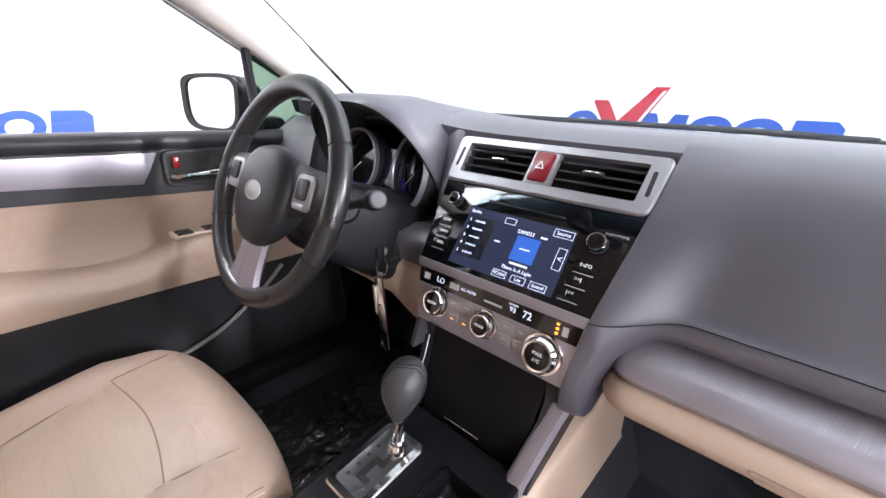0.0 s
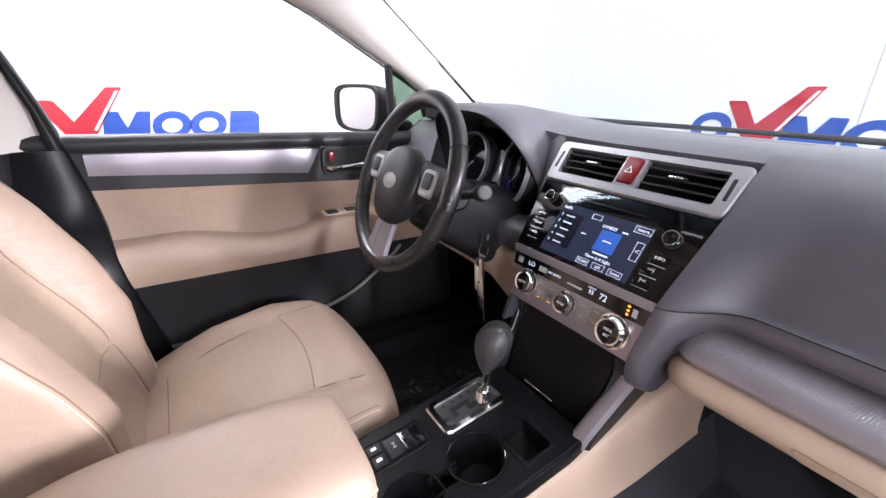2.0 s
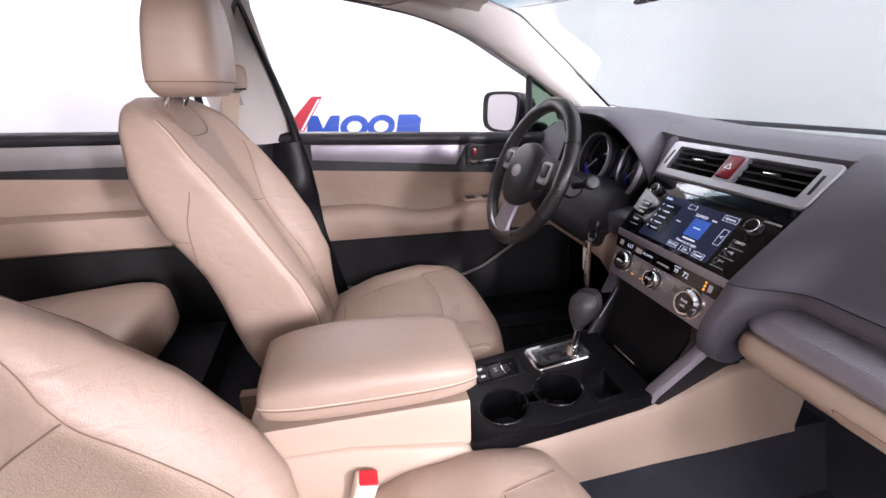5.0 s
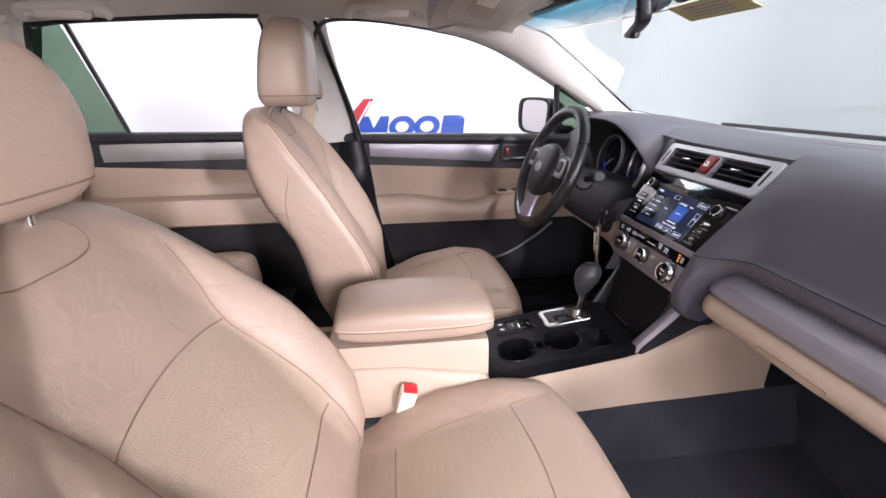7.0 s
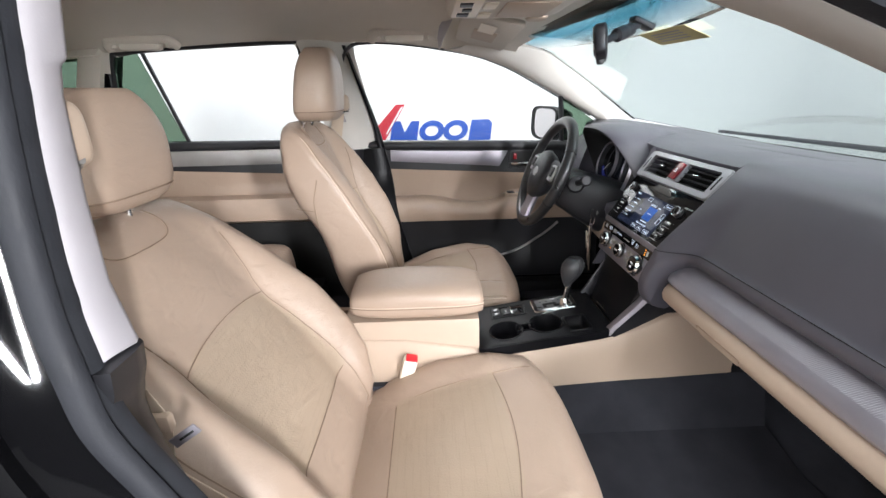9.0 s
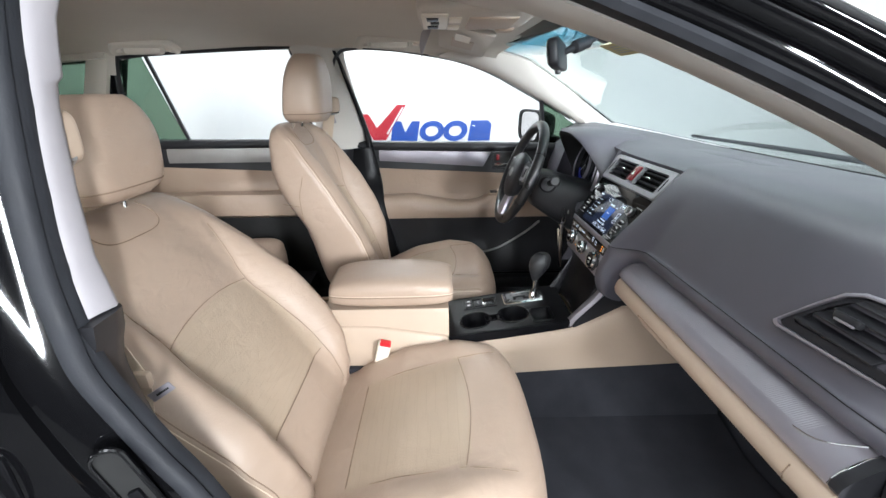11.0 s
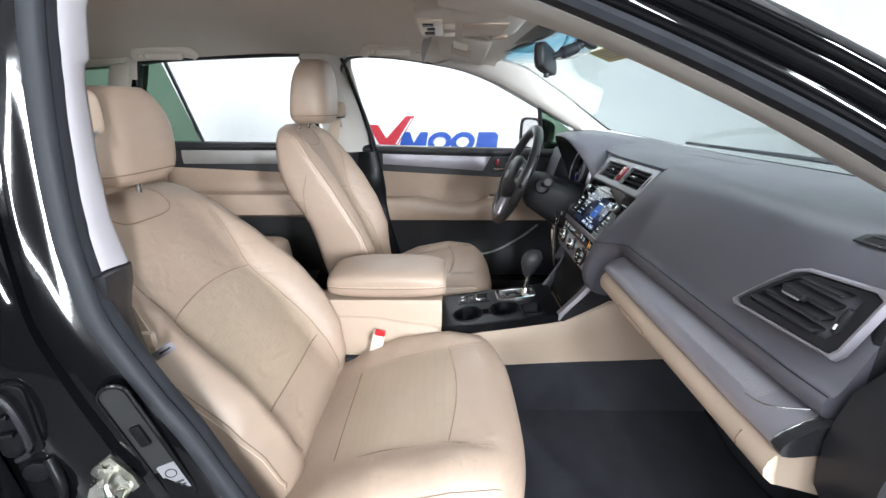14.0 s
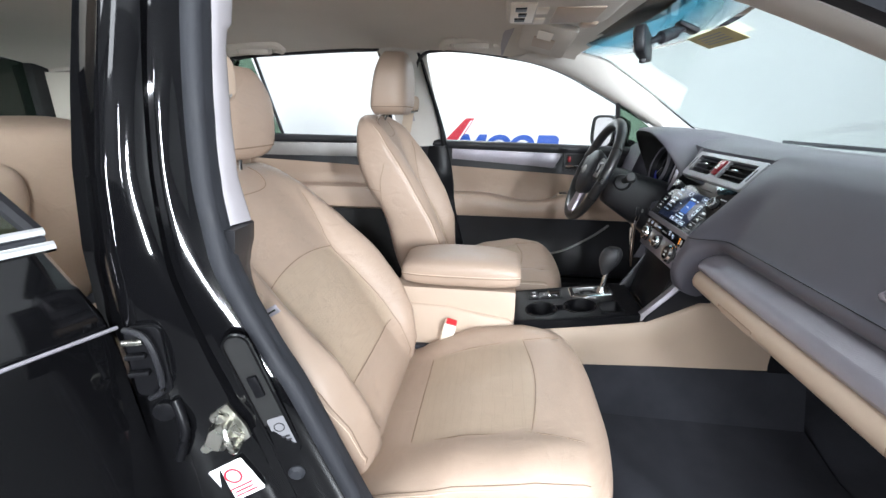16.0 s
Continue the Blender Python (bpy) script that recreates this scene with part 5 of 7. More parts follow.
dem = part("demister_outlet", plate([(-0.045, -0.010), (-0.040, 0.004), (-0.010, 0.014), (0.05, 0.016), (0.05, -0.012)], frame_of((0.716, 0.016, 1.078), (1, 0.05, 0), (0, -0.62, 0.78)), 0.003, 0.0012), BLACK, pv, "black side window demister outlet")
part("mouth", plate([(-0.034, -0.007), (-0.030, 0.003), (-0.006, 0.010), (0.048, 0.012), (0.048, -0.008)], frame_of((0.716, 0.016, 1.078), (1, 0.05, 0), (0, -0.62, 0.78)) @ pose(0, 0, 0.0031), 0.0006), DARK, dem)
part("bar", moved(rbox((0.008, 0.001, 0.0045), (0.075, 0.0022, 0.002), 0.0006), frame_of((0.716, 0.016, 1.078), (1, 0.05, 0), (0, -0.62, 0.78))), BLACK, dem)

# ---- centre stack ----
def panel(top, bottom):
    (y0, z0), (y1, z1) = top, bottom
    h = math.hypot(y1 - y0, z1 - z0)
    yv = V(0, y0 - y1, z0 - z1) / h
    xv = V(1, 0, 0)
    n = xv.cross(yv)
    return frame_of(V(0, y0, z0) - n * 0.007, xv, n), h


bez, bh = panel((0.019, 1.081), (-0.030, 1.017))
stack = thing("centre_vents", (0, 0, 1.04), "black louvred air vents in a silver bezel with red button", "air vent")
out = [(-0.166, 0), (0.166, 0), (0.158, -bh), (-0.158, -bh)]
part("backing", plate([(-0.162, -0.003), (0.162, -0.003), (0.154, -bh + 0.003), (-0.154, -bh + 0.003)], bez @ pose(0, 0, -0.04), 0.004), DARK, stack)


def round_poly(pts, r, n=4):
    """An outline with its corners rounded."""
    out_ = []
    for i, p in enumerate(pts):
        a, c = Vector(pts[i - 1]), Vector(pts[(i + 1) % len(pts)])
        b = Vector(p)
        p0, p1 = b + (a - b).normalized() * r, b + (c - b).normalized() * r
        out_ += [tuple(p0.lerp(b, t).lerp(b.lerp(p1, t), t)) for t in [j / n for j in range(n + 1)]]
    return out_


def bezel_bar(pts, d=0.010):
    return plate(pts, bez, d, 0.0025)


part("bezel", join(
    ring_plate(round_poly(out, 0.012), round_poly([(-0.1405, -0.0125), (0.1405, -0.0125), (0.1375, -bh + 0.0155), (-0.1375, -bh + 0.0155)], 0.004), bez, 0.010, 0.0025),
    bezel_bar([(-0.0205, -0.0125), (0.0205, -0.0125), (0.0205, -bh + 0.0155), (-0.0205, -bh + 0.0155)])), BEZEL, stack, "satin silver bezel", sharp=30)
for sg in (-1, 1):
    for k in range(4):
        part("slat", moved(rbox((sg * 0.080, -0.019 - 0.0135 * k, -0.004), (0.116, 0.0030, 0.022), 0.0012, Euler((radians(25), 0, 0)).to_matrix()), bez), BLACK, stack)
    part("thumb_tab", moved(rbox((sg * 0.075, -0.036, 0.008), (0.030, 0.007, 0.008), 0.0025), bez), BLACK, stack)
    part("tab_insert", moved(rbox((sg * 0.075, -0.036, 0.0125), (0.022, 0.003, 0.0015), 0.0006), bez), CHROME, stack)
    part("thumb_wheel", moved(rbox((sg * 0.1490, -0.039, 0.0075), (0.007, 0.036, 0.006), 0.002), bez), DARK, stack)
hz = part("hazard_button", moved(rbox((0, -0.038, 0.010), (0.030, 0.046, 0.010), 0.004), bez), RED, stack, "dark red hazard button")
tri = [(-0.007, -0.043), (0.007, -0.043), (0.0, -0.031)]
part("triangle", ring_plate(tri, [(x * 0.72, -0.039 + (y + 0.039) * 0.72) for x, y in tri], bez @ pose(0, 0, 0.0152), 0.0003), WHITE, hz)

fas, fh = panel((-0.030, 1.017), (-0.110, 0.906))
radio = thing("head_unit", (0, -0.07, 0.96), "gloss black radio with lit colour touchscreen and two knobs", "car radio")
part("fascia", plate([(-0.158, 0), (0.158, 0), (0.141, -fh), (-0.141, -fh)], fas @ pose(0, 0, -0.006), 0.010, 0.002), PIANO, radio, "gloss black fascia")
part("disc_slot", moved(rbox((0, -0.022, 0.0042), (0.125, 0.0022, 0.001), 0.0004), fas), DARK, radio)
scr = part("screen", plate(rounded(0.172, 0.092, 0.002, 3, 0.0, -0.082), fas @ pose(0, 0, 0.0042), 0.0006), LIT_NAVY, radio, "lit navy touchscreen with radio menu")
S = fas @ pose(0, 0, 0.0050)


def bar(w, h, x, y, mat, parent=None, d=0.0003):
    return part("screen_bar", plate([(x - w / 2, y - h / 2), (x + w / 2, y - h / 2), (x + w / 2, y + h / 2), (x - w / 2, y + h / 2)], S, d), mat, parent or scr)


bar(0.048, 0.062, -0.058, -0.082, SCREEN)
for k in range(5):
    letters(("1", "2", "3", "4", "5")[k], 0.007, S @ pose(-0.078, -0.057 - 0.0125 * k, 0.0004), LIT_WHITE, scr)
    bar(0.018, 0.0026, -0.060, -0.057 - 0.0125 * k, LIT_WHITE)
letters("Radio", 0.0075, S @ pose(-0.074, -0.0425, 0.0002), LIT_WHITE, scr)
part("album_art", plate(rounded(0.036, 0.036, 0.001, 2, 0.026, -0.079), S, 0.0004), LIT_BLUE, scr, "bright blue cover square")
bar(0.016, 0.002, 0.026, -0.079, LIT_WHITE, d=0.0006)
letters("SXM033", 0.0078, S @ pose(0.018, -0.056, 0.0002), LIT_WHITE, scr)
bar(0.010, 0.0026, 0.046, -0.0565, LIT_WHITE)
bar(0.028, 0.0030, 0.026, -0.1015, LIT_WHITE)
bar(0.010, 0.0020, -0.020, -0.078, LIT_WHITE)
letters("There Is A Light", 0.0072, S @ pose(0.026, -0.1095, 0.0002), LIT_WHITE, scr)
letters("Source", 0.007, S @ pose(0.070, -0.0445, 0.0002), LIT_WHITE, scr)
for w, h, x, y in ((0.028, 0.011, 0.070, -0.0445), (0.012, 0.030, 0.077, -0.078), (0.022, 0.010, 0.004, -0.121), (0.022, 0.010, 0.034, -0.121), (0.024, 0.010, 0.064, -0.121), (0.018, 0.009, -0.012, -0.045)):
    part("key_frame", ring_plate([(x - w / 2, y - h / 2), (x + w / 2, y - h / 2), (x + w / 2, y + h / 2), (x - w / 2, y + h / 2)], [(x - w / 2 + 0.0006, y - h / 2 + 0.0006), (x + w / 2 - 0.0006, y - h / 2 + 0.0006), (x + w / 2 - 0.0006, y + h / 2 - 0.0006), (x - w / 2 + 0.0006, y + h / 2 - 0.0006)], S, 0.0003), LIT_WHITE, scr)
letters("SCAN", 0.0068, S @ pose(0.004, -0.121, 0.0002), LIT_WHITE, scr)
letters("List", 0.0068, S @ pose(0.034, -0.121, 0.0002), LIT_WHITE, scr)
letters("Sound", 0.0068, S @ pose(0.064, -0.121, 0.0002), LIT_WHITE, scr)
letters("<", 0.012, S @ pose(0.077, -0.078, 0.0002), LIT_WHITE, scr)


def knob(m, r, h, parent, name="knob", top=PIANO, ring=CHROME, cap=0.82):
    k = part(name, lathe([(r * 0.98, 0), (r, 0.002), (r * 0.97, h * 0.75), (r * 0.86, h), (r * 0.80, h), (0.0001, h * 0.97)], m, 32), BLACK, parent)
    part("ring", lathe([(r * 0.985, h * 0.55), (r * 1.0, h * 0.72), (r * (0.5 + 0.5 * cap), h * 1.04), (r * cap, h * 1.02), (r * cap, h * 0.9)], m, 32), ring, k)
    part("cap", lathe([(r * cap, h * 0.9), (r * (cap - 0.02), h * 1.0), (r * 0.3, h * 1.03), (0.0001, h * 1.03)], m, 28), top, k)
    return k


knob(fas @ pose(-0.118, -0.033, 0.004), 0.0105, 0.012, radio)
knob(fas @ pose(0.116, -0.046, 0.004), 0.0125, 0.013, radio)
letters("AUDIO/TUNE", 0.0048, fas @ pose(0.133, -0.030, 0.0045), GREY_PRINT, radio, align="CENTER")
letters("VOL", 0.0045, fas @ pose(-0.132, -0.022, 0.0045), GREY_PRINT, radio)
for k, (tx, x) in enumerate((("INFO", 0.112), (">>|", 0.109), ("|<<", 0.106))):
    part("button", moved(rbox((x, -0.078 - 0.019 * k, 0.0042), (0.030, 0.013, 0.0012), 0.0005), fas), PIANO, radio)
    letters(tx, 0.0068, fas @ pose(x, -0.076 - 0.019 * k, 0.0052), WHITE, radio)
    part("button_line", moved(rbox((x, -0.087 - 0.019 * k, 0.0045), (0.026, 0.0008, 0.0008), 0), fas), GREY_PRINT, radio)
for k, tx in enumerate(("HOME", "MENU", "APPS")):
    x = -0.121 + 0.003 * k
    part("button", moved(rbox((x, -0.068 - 0.019 * k, 0.0042), (0.028, 0.013, 0.0012), 0.0005), fas), PIANO, radio)
    letters(tx, 0.0058, fas @ pose(x, -0.067 - 0.019 * k, 0.0052), WHITE, radio)
    part("button_line", moved(rbox((x, -0.0775 - 0.019 * k, 0.0045), (0.024, 0.0008, 0.0008), 0), fas), GREY_PRINT, radio)

cli, ch = panel((-0.110, 0.906), (-0.133, 0.812))
clim = thing("climate_panel", (0, -0.12, 0.86), "silver climate control panel with three chrome-ringed dials", "climate controls")
part("body", plate([(-0.141, 0), (0.141, 0), (0.126, -ch), (-0.126, -ch)], cli @ pose(0, 0, -0.014), 0.017, 0.003), SILVER, clim, "satin silver panel")
part("upper_strip", plate([(-0.1405, 0), (0.1405, 0), (0.139, -0.013), (-0.139, -0.013)], cli @ pose(0, 0, 0.001), 0.006, 0.0025), SILVER, clim, "silver strip")
disp = part("display", plate([(-0.136, -0.0145), (0.136, -0.0145), (0.133, -0.038), (-0.133, -0.038)], cli @ pose(0, 0, 0.0005), 0.0034), PIANO, clim, "gloss black display strip")
C = cli @ pose(0, 0, 0.0041)
for tx, x, s in (("LO", -0.090, 0.012), ("72", 0.062, 0.014), ("A/C AUTO", -0.036, 0.0058), ("93", 0.040, 0.010), ("OUTSIDE", 0.040, 0.0036)):
    letters(tx, s, C @ pose(x, -0.0255 if tx != "OUTSIDE" else -0.0185, 0.0), LIT_WHITE, disp)
part("readout", moved(rbox((-0.062, -0.026, 0), (0.018, 0.009, 0.0004), 0), C), GREY_PRINT, disp)
part("readout", moved(rbox((0.008, -0.028, 0), (0.030, 0.003, 0.0004), 0), C), GREY_PRINT, disp)
for k in range(3):
    part("seat_heat_light", moved(rbox((0.105, -0.0195 - 0.006 * k, 0), (0.004, 0.003, 0.0006), 0), C), LIT_AMBER, disp)
part("seat_heat_symbol", moved(rbox((0.116, -0.026, 0), (0.008, 0.012, 0.0005), 0), C), GREY_PRINT, disp)
part("seat_heat_symbol", moved(rbox((-0.118, -0.026, 0), (0.012, 0.010, 0.0005), 0), C), GREY_PRINT, disp)
for x, y, r, t1, t2 in ((-0.087, -0.058, 0.0205, "AUTO", ""), (0.003, -0.060, 0.0180, "MODE", ""), (0.094, -0.064, 0.0235, "MAX", "A/C")):
    km = cli @ pose(x, y, 0.003)
    part("dial_base", lathe([(r * 1.16, 0), (r * 1.14, 0.004), (r * 1.0, 0.0045)], km, 36), CHROME, clim, "bright chrome dial base")
    kn = knob(km, r, 0.016, clim, "dial", cap=0.74)
    if t2:
        letters(t1, r * 0.27, km @ pose(0, r * 0.14, 0.0168), WHITE, kn)
        letters(t2, r * 0.27, km @ pose(0, -r * 0.24, 0.0168), WHITE, kn)
    else:
        letters(t1, r * 0.30, km @ pose(0, 0, 0.0168), WHITE, kn)
for x in (-0.056, -0.032, 0.036, 0.060):
    for y in (-0.052, -0.070):
        bt = part("button", moved(rbox((x, y, 0.0028), (0.022, 0.0145, 0.003), 0.0012), cli), SILVER_DARK, clim)
        part("symbol", moved(rbox((x, y + 0.002, 0.0046), (0.009, 0.002, 0.0004), 0), cli), GREY_PRINT, bt)
        if x < 0 and y < -0.06:
            part("indicator", moved(rbox((x, y - 0.004, 0.0046), (0.006, 0.0012, 0.0006), 0), cli), LIT_AMBER, bt)

# ---- steering wheel ----
WC = V(-0.325, -0.248, 0.999)
wheel = thing("steering_wheel", WC, "black leather steering wheel with silver lower spokes", "steering wheel")
wm = frame_of(WC, (1, 0, 0), (0, -math.cos(radians(22)), math.sin(radians(22))))
rim = part("rim", tube([wm @ V(0.166 * math.cos(a), 0.166 * math.sin(a), 0) for a in [2 * math.pi * k / 72 for k in range(72)]], [0.0155 + 0.0015 * math.cos(2 * a) ** 2 for a in [2 * math.pi * k / 72 for k in range(72)]], 16, True), WHEEL, wheel, sharp=0)
for a in (30, 150, 205, 335):
    q = radians(a)
    part("seam", tube([wm @ V((0.166 + 0.0166 * math.cos(b)) * math.cos(q), (0.166 + 0.0166 * math.cos(b)) * math.sin(q), 0.0166 * math.sin(b)) for b in [2 * math.pi * k / 20 for k in range(20)]], 0.0009, 5, True), DARK, rim)
hub = []
for h, s in ((-0.035, 0.60), (-0.01, 0.86), (0.008, 0.97), (0.020, 0.90), (0.027, 0.72), (0.030, 0.35)):
    hub.append([wm @ V(s * (0.080 + 0.008 * math.sin(a)) * sgnpow(math.cos(a), 0.85), s * 0.082 * sgnpow(math.sin(a), 0.85) - 0.010, h) for a in [2 * math.pi * k / 44 for k in range(44)]])
part("airbag_cover", loft(hub), BLACK, wheel, sharp=0)
em = lathe([(0.0185, 0.0), (0.0250, 0.0), (0.0240, 0.0024), (0.0215, 0.0026), (0.0200, 0.0014), (0.0130, 0.0020), (0.0001, 0.0026)], wm @ pose(0, -0.006, 0.029) @ Matrix.Diagonal((1, 0.62, 1, 1)), 28)
part("emblem", em, SILVER_DARK, wheel, "plain oval chrome emblem")
for sg in (-1, 1):
    part("side_spoke", loft([[wm @ V(sg * x, y, z) for y, z in ((cy + hh, zz), (cy + hh * 0.6, zz + 0.010), (cy - hh * 0.6, zz + 0.010), (cy - hh, zz), (cy, zz - 0.014))] for x, cy, hh, zz in ((0.066, 0.010, 0.042, 0.004), (0.10, 0.012, 0.036, 0.002), (0.135, 0.016, 0.030, 0.0), (0.160, 0.018, 0.026, 0.0))]), BLACK, wheel, sharp=50)
    sp = part("button_pad", plate(rounded(0.044, 0.050, 0.010, 4, sg * 0.106, 0.012), wm @ pose(0, 0, 0.009), 0.005, 0.002), SILVER_DARK, wheel, "satin grey button frame")
    part("button", plate(rounded(0.026, 0.030, 0.006, 4, sg * 0.106, 0.016), wm @ pose(0, 0, 0.0142), 0.003, 0.001), BLACK, sp)
    part("button", plate(rounded(0.030, 0.008, 0.003, 3, sg * 0.106, -0.008), wm @ pose(0, 0, 0.0142), 0.002, 0.0008), SILVER, sp)
for k, (x0, x1) in enumerate(((-0.042, -0.008), (-0.006, 0.040))):
    part("lower_spoke", loft([[wm @ V(lerp(x0, x1, f) * w + sh, y, z) for f, z in ((0.0, 0.0), (0.06, 0.010 + 0.004 * k), (0.94, 0.012 - 0.002 * k), (1.0, 0.002), (0.5, -0.012))] for y, w, sh in ((-0.062, 1.0, 0.0), (-0.088, 0.86, 0.0), (-0.120, 0.90, -0.003), (-0.154, 1.1, -0.006))]), SILVER, wheel, "satin silver lower spoke", sharp=40)

column = thing("steering_column", (-0.335, -0.1, 0.92), "black plastic steering column cover with stalks", "steering column")
rings = []
for y, w, zt, zb in ((-0.225, 0.046, 1.008, 0.930), (-0.205, 0.064, 1.012, 0.890), (-0.14, 0.084, 1.005, 0.845), (-0.08, 0.102, 0.985, 0.806), (0.0, 0.110, 0.965, 0.785)):
    rings.append([(-0.335 + w * sgnpow(math.cos(a), 0.55), y, (zt + zb) / 2 + (zt - zb) / 2 * sgnpow(math.sin(a), 0.6)) for a in [2 * math.pi * k / 36 for k in range(36)]])
part("shroud", loft(rings), BLACK, column, sharp=60)
part("lock_boss", lathe([(0.030, 0.0), (0.030, 0.04), (0.026, 0.050), (0.016, 0.052), (0.0001, 0.052)], frame_of((-0.268, -0.045, 0.880), (0, 0, 1), (0.30, -0.95, 0.05)), 24), BLACK, column)
part("lock_ring", lathe([(0.0145, 0), (0.0145, 0.006), (0.010, 0.008), (0.0001, 0.008)], frame_of((-0.252, -0.095, 0.8828), (0, 0, 1), (0.25, -0.97, 0.05)), 24), SILVER_DARK, column, "metal ignition lock")
stalk = part("wiper_stalk", tube([(-0.275, -0.165, 0.970), (-0.22, -0.162, 0.985), (-0.19, -0.160, 0.993)], [0.010, 0.009, 0.011], 12), BLACK, column)
part("stalk_knob", lathe([(0.0001, -0.002), (0.0135, -0.001), (0.0155, 0.002), (0.0155, 0.022), (0.013, 0.027), (0.0001, 0.0275)], frame_of((-0.190, -0.161, 0.994), (0, 0, 1), (0.90, -0.30, 0.26)), 20), BLACK, stalk, "black ribbed stalk end")
part("stalk_cap", lathe([(0.0001, 0), (0.0118, 0), (0.0110, 0.0012), (0.0001, 0.0016)], frame_of((-0.190, -0.161, 0.994), (0, 0, 1), (0.90, -0.30, 0.26)) @ pose(0, 0, 0.0272), 20), KNOB, stalk, "dull grey stalk end cap")
part("stalk_collar", lathe([(0.0001, 0), (0.027, 0), (0.027, 0.008), (0.021, 0.016), (0.0001, 0.018)], frame_of((-0.262, -0.165, 0.970), (0, 0, 1), (0.90, -0.35, 0.22)), 20), BLACK, column)
part("light_stalk", tube([(-0.40, -0.175, 0.955), (-0.50, -0.18, 0.965)], [0.009, 0.010], 12), BLACK, column)

keys = thing("car_keys", (-0.246, -0.13, 0.80), "silver ring with car key and steel fobs hanging from the ignition", "keys")
part("key_ring", tube([V(-0.232, -0.112, 0.858) + V(0.014 * math.cos(a), 0.004 * math.sin(a), 0.016 * math.sin(a)) for a in [2 * math.pi * k / 24 for k in range(24)]], 0.0014, 6, True), CHROME, keys)
part("key_bow", moved(rbox((0, 0, 0), (0.024, 0.008, 0.030), 0.004), Matrix.Translation((-0.248, -0.112, 0.880))), BLACK, keys)
part("key_blade", rbox((-0.238, -0.114, 0.812), (0.012, 0.003, 0.075), 0.001, Euler((0.05, 0.12, 0.3)).to_matrix()), SILVER, keys)
part("fob", rbox((-0.226, -0.118, 0.770), (0.018, 0.007, 0.150), 0.003, Euler((0.04, -0.05, 0.2)).to_matrix()), CHROME, keys, "long polished metal fob")
part("tag", rbox((-0.240, -0.122, 0.795), (0.013, 0.003, 0.06), 0.001, Euler((0.1, 0.16, -0.4)).to_matrix()), CREAM, keys, "cream tag")
for k in range(4):
    part("rivet", lathe([(0.0001, 0), (0.0025, 0), (0.0020, 0.001), (0.0001, 0.0012)], frame_of((-0.229 + 0.0018 * k, -0.1225, 0.825 - 0.035 * k), (1, 0, 0), (0.2, -0.97, 0)), 8), BLACK, keys)

# ---- centre console ----
def zc(y):
    return 0.630 + (y + 0.49) * 0.145


console = thing("centre_console", (0, -0.35, 0.45), "black and beige centre console with cup holders and storage lid", "centre console")
# beige sides
for sg in (-1, 1):
    rows = []
    for y, zt, zb, x0, x1 in ((-0.90, 0.66, 0.45, 0.088, 0.115), (-0.70, 0.655, 0.48, 0.092, 0.120), (-0.52, 0.628, 0.505, 0.100, 0.126), (-0.49, 0.604, 0.510, 0.108, 0.127), (-0.40, 0.618, 0.518, 0.111, 0.130), (-0.28, 0.637, 0.528, 0.114, 0.133), (-0.17, 0.656, 0.536, 0.119, 0.135), (-0.11, 0.688, 0.542, 0.128, 0.139), (-0.045, 0.725, 0.547, 0.136, 0.143), (0.14, 0.735, 0.557, 0.138, 0.145)):
        rows.append([V(sg * x, y, z) for x, z in ((x0 - 0.02, zt), (x0, zt), (x0 + 0.005, zt - 0.006), (lerp(x0, x1, 0.45), lerp(zt, zb, 0.45)), (x1 - 0.003, zb + 0.01), (x1, zb), (x1 - 0.03, zb))])
    part("side_panel", loft(rows), BEIGE, console, "beige console side panel", sharp=60)
    part("panel_joint", tube([(sg * 0.1125, -0.39, 0.616), (sg * 0.122, -0.395, 0.575), (sg * 0.1315, -0.40, 0.522)], 0.0012, 5), SEAM, console)
# black top plate with holes: built as strips round the openings
N = 40
CUPS = [(0.041, -0.427, 0.043), (0.036, -0.318, 0.043)]


def on_plate(x, y, dz=0.0):
    return V(x, y, zc(y) + dz)


def cut_plate():
    """The top plate, with the cup holders, tray and shift gate cut through."""
    bm = bmesh.new()
    ny, nx = 136, 84
    grid = {}
    for i in range(ny + 1):
        for j in range(nx + 1):
            y = lerp(-0.503, -0.163, i / ny)
            w = table([(-0.503, 0.100), (-0.49, 0.106), (-0.2, 0.113), (-0.163, 0.110)], y)
            grid[i, j] = (lerp(-w, w, j / nx), y)
    def inside(x, y):
        if any(math.hypot(x - a, y - b) < r for a, b, r in CUPS):
            return True
        if 0.022 < x < 0.090 and -0.268 < y < -0.214:
            return True
        if abs(x - 0.039) < 0.014 and -0.40 < y < -0.345:
            return True
        return False
    vs = {}
    for i in range(ny):
        for j in range(nx):
            c = [grid[i, j], grid[i, j + 1], grid[i + 1, j + 1], grid[i + 1, j]]
            if inside(sum(p[0] for p in c) / 4, sum(p[1] for p in c) / 4):
                continue
            f = []
            for (ii, jj), p in zip(((i, j), (i, j + 1), (i + 1, j + 1), (i + 1, j)), c):
                if (ii, jj) not in vs:
                    vs[ii, jj] = bm.verts.new(on_plate(*p))
                f.append(vs[ii, jj])
            bm.faces.new(f)
    return bm


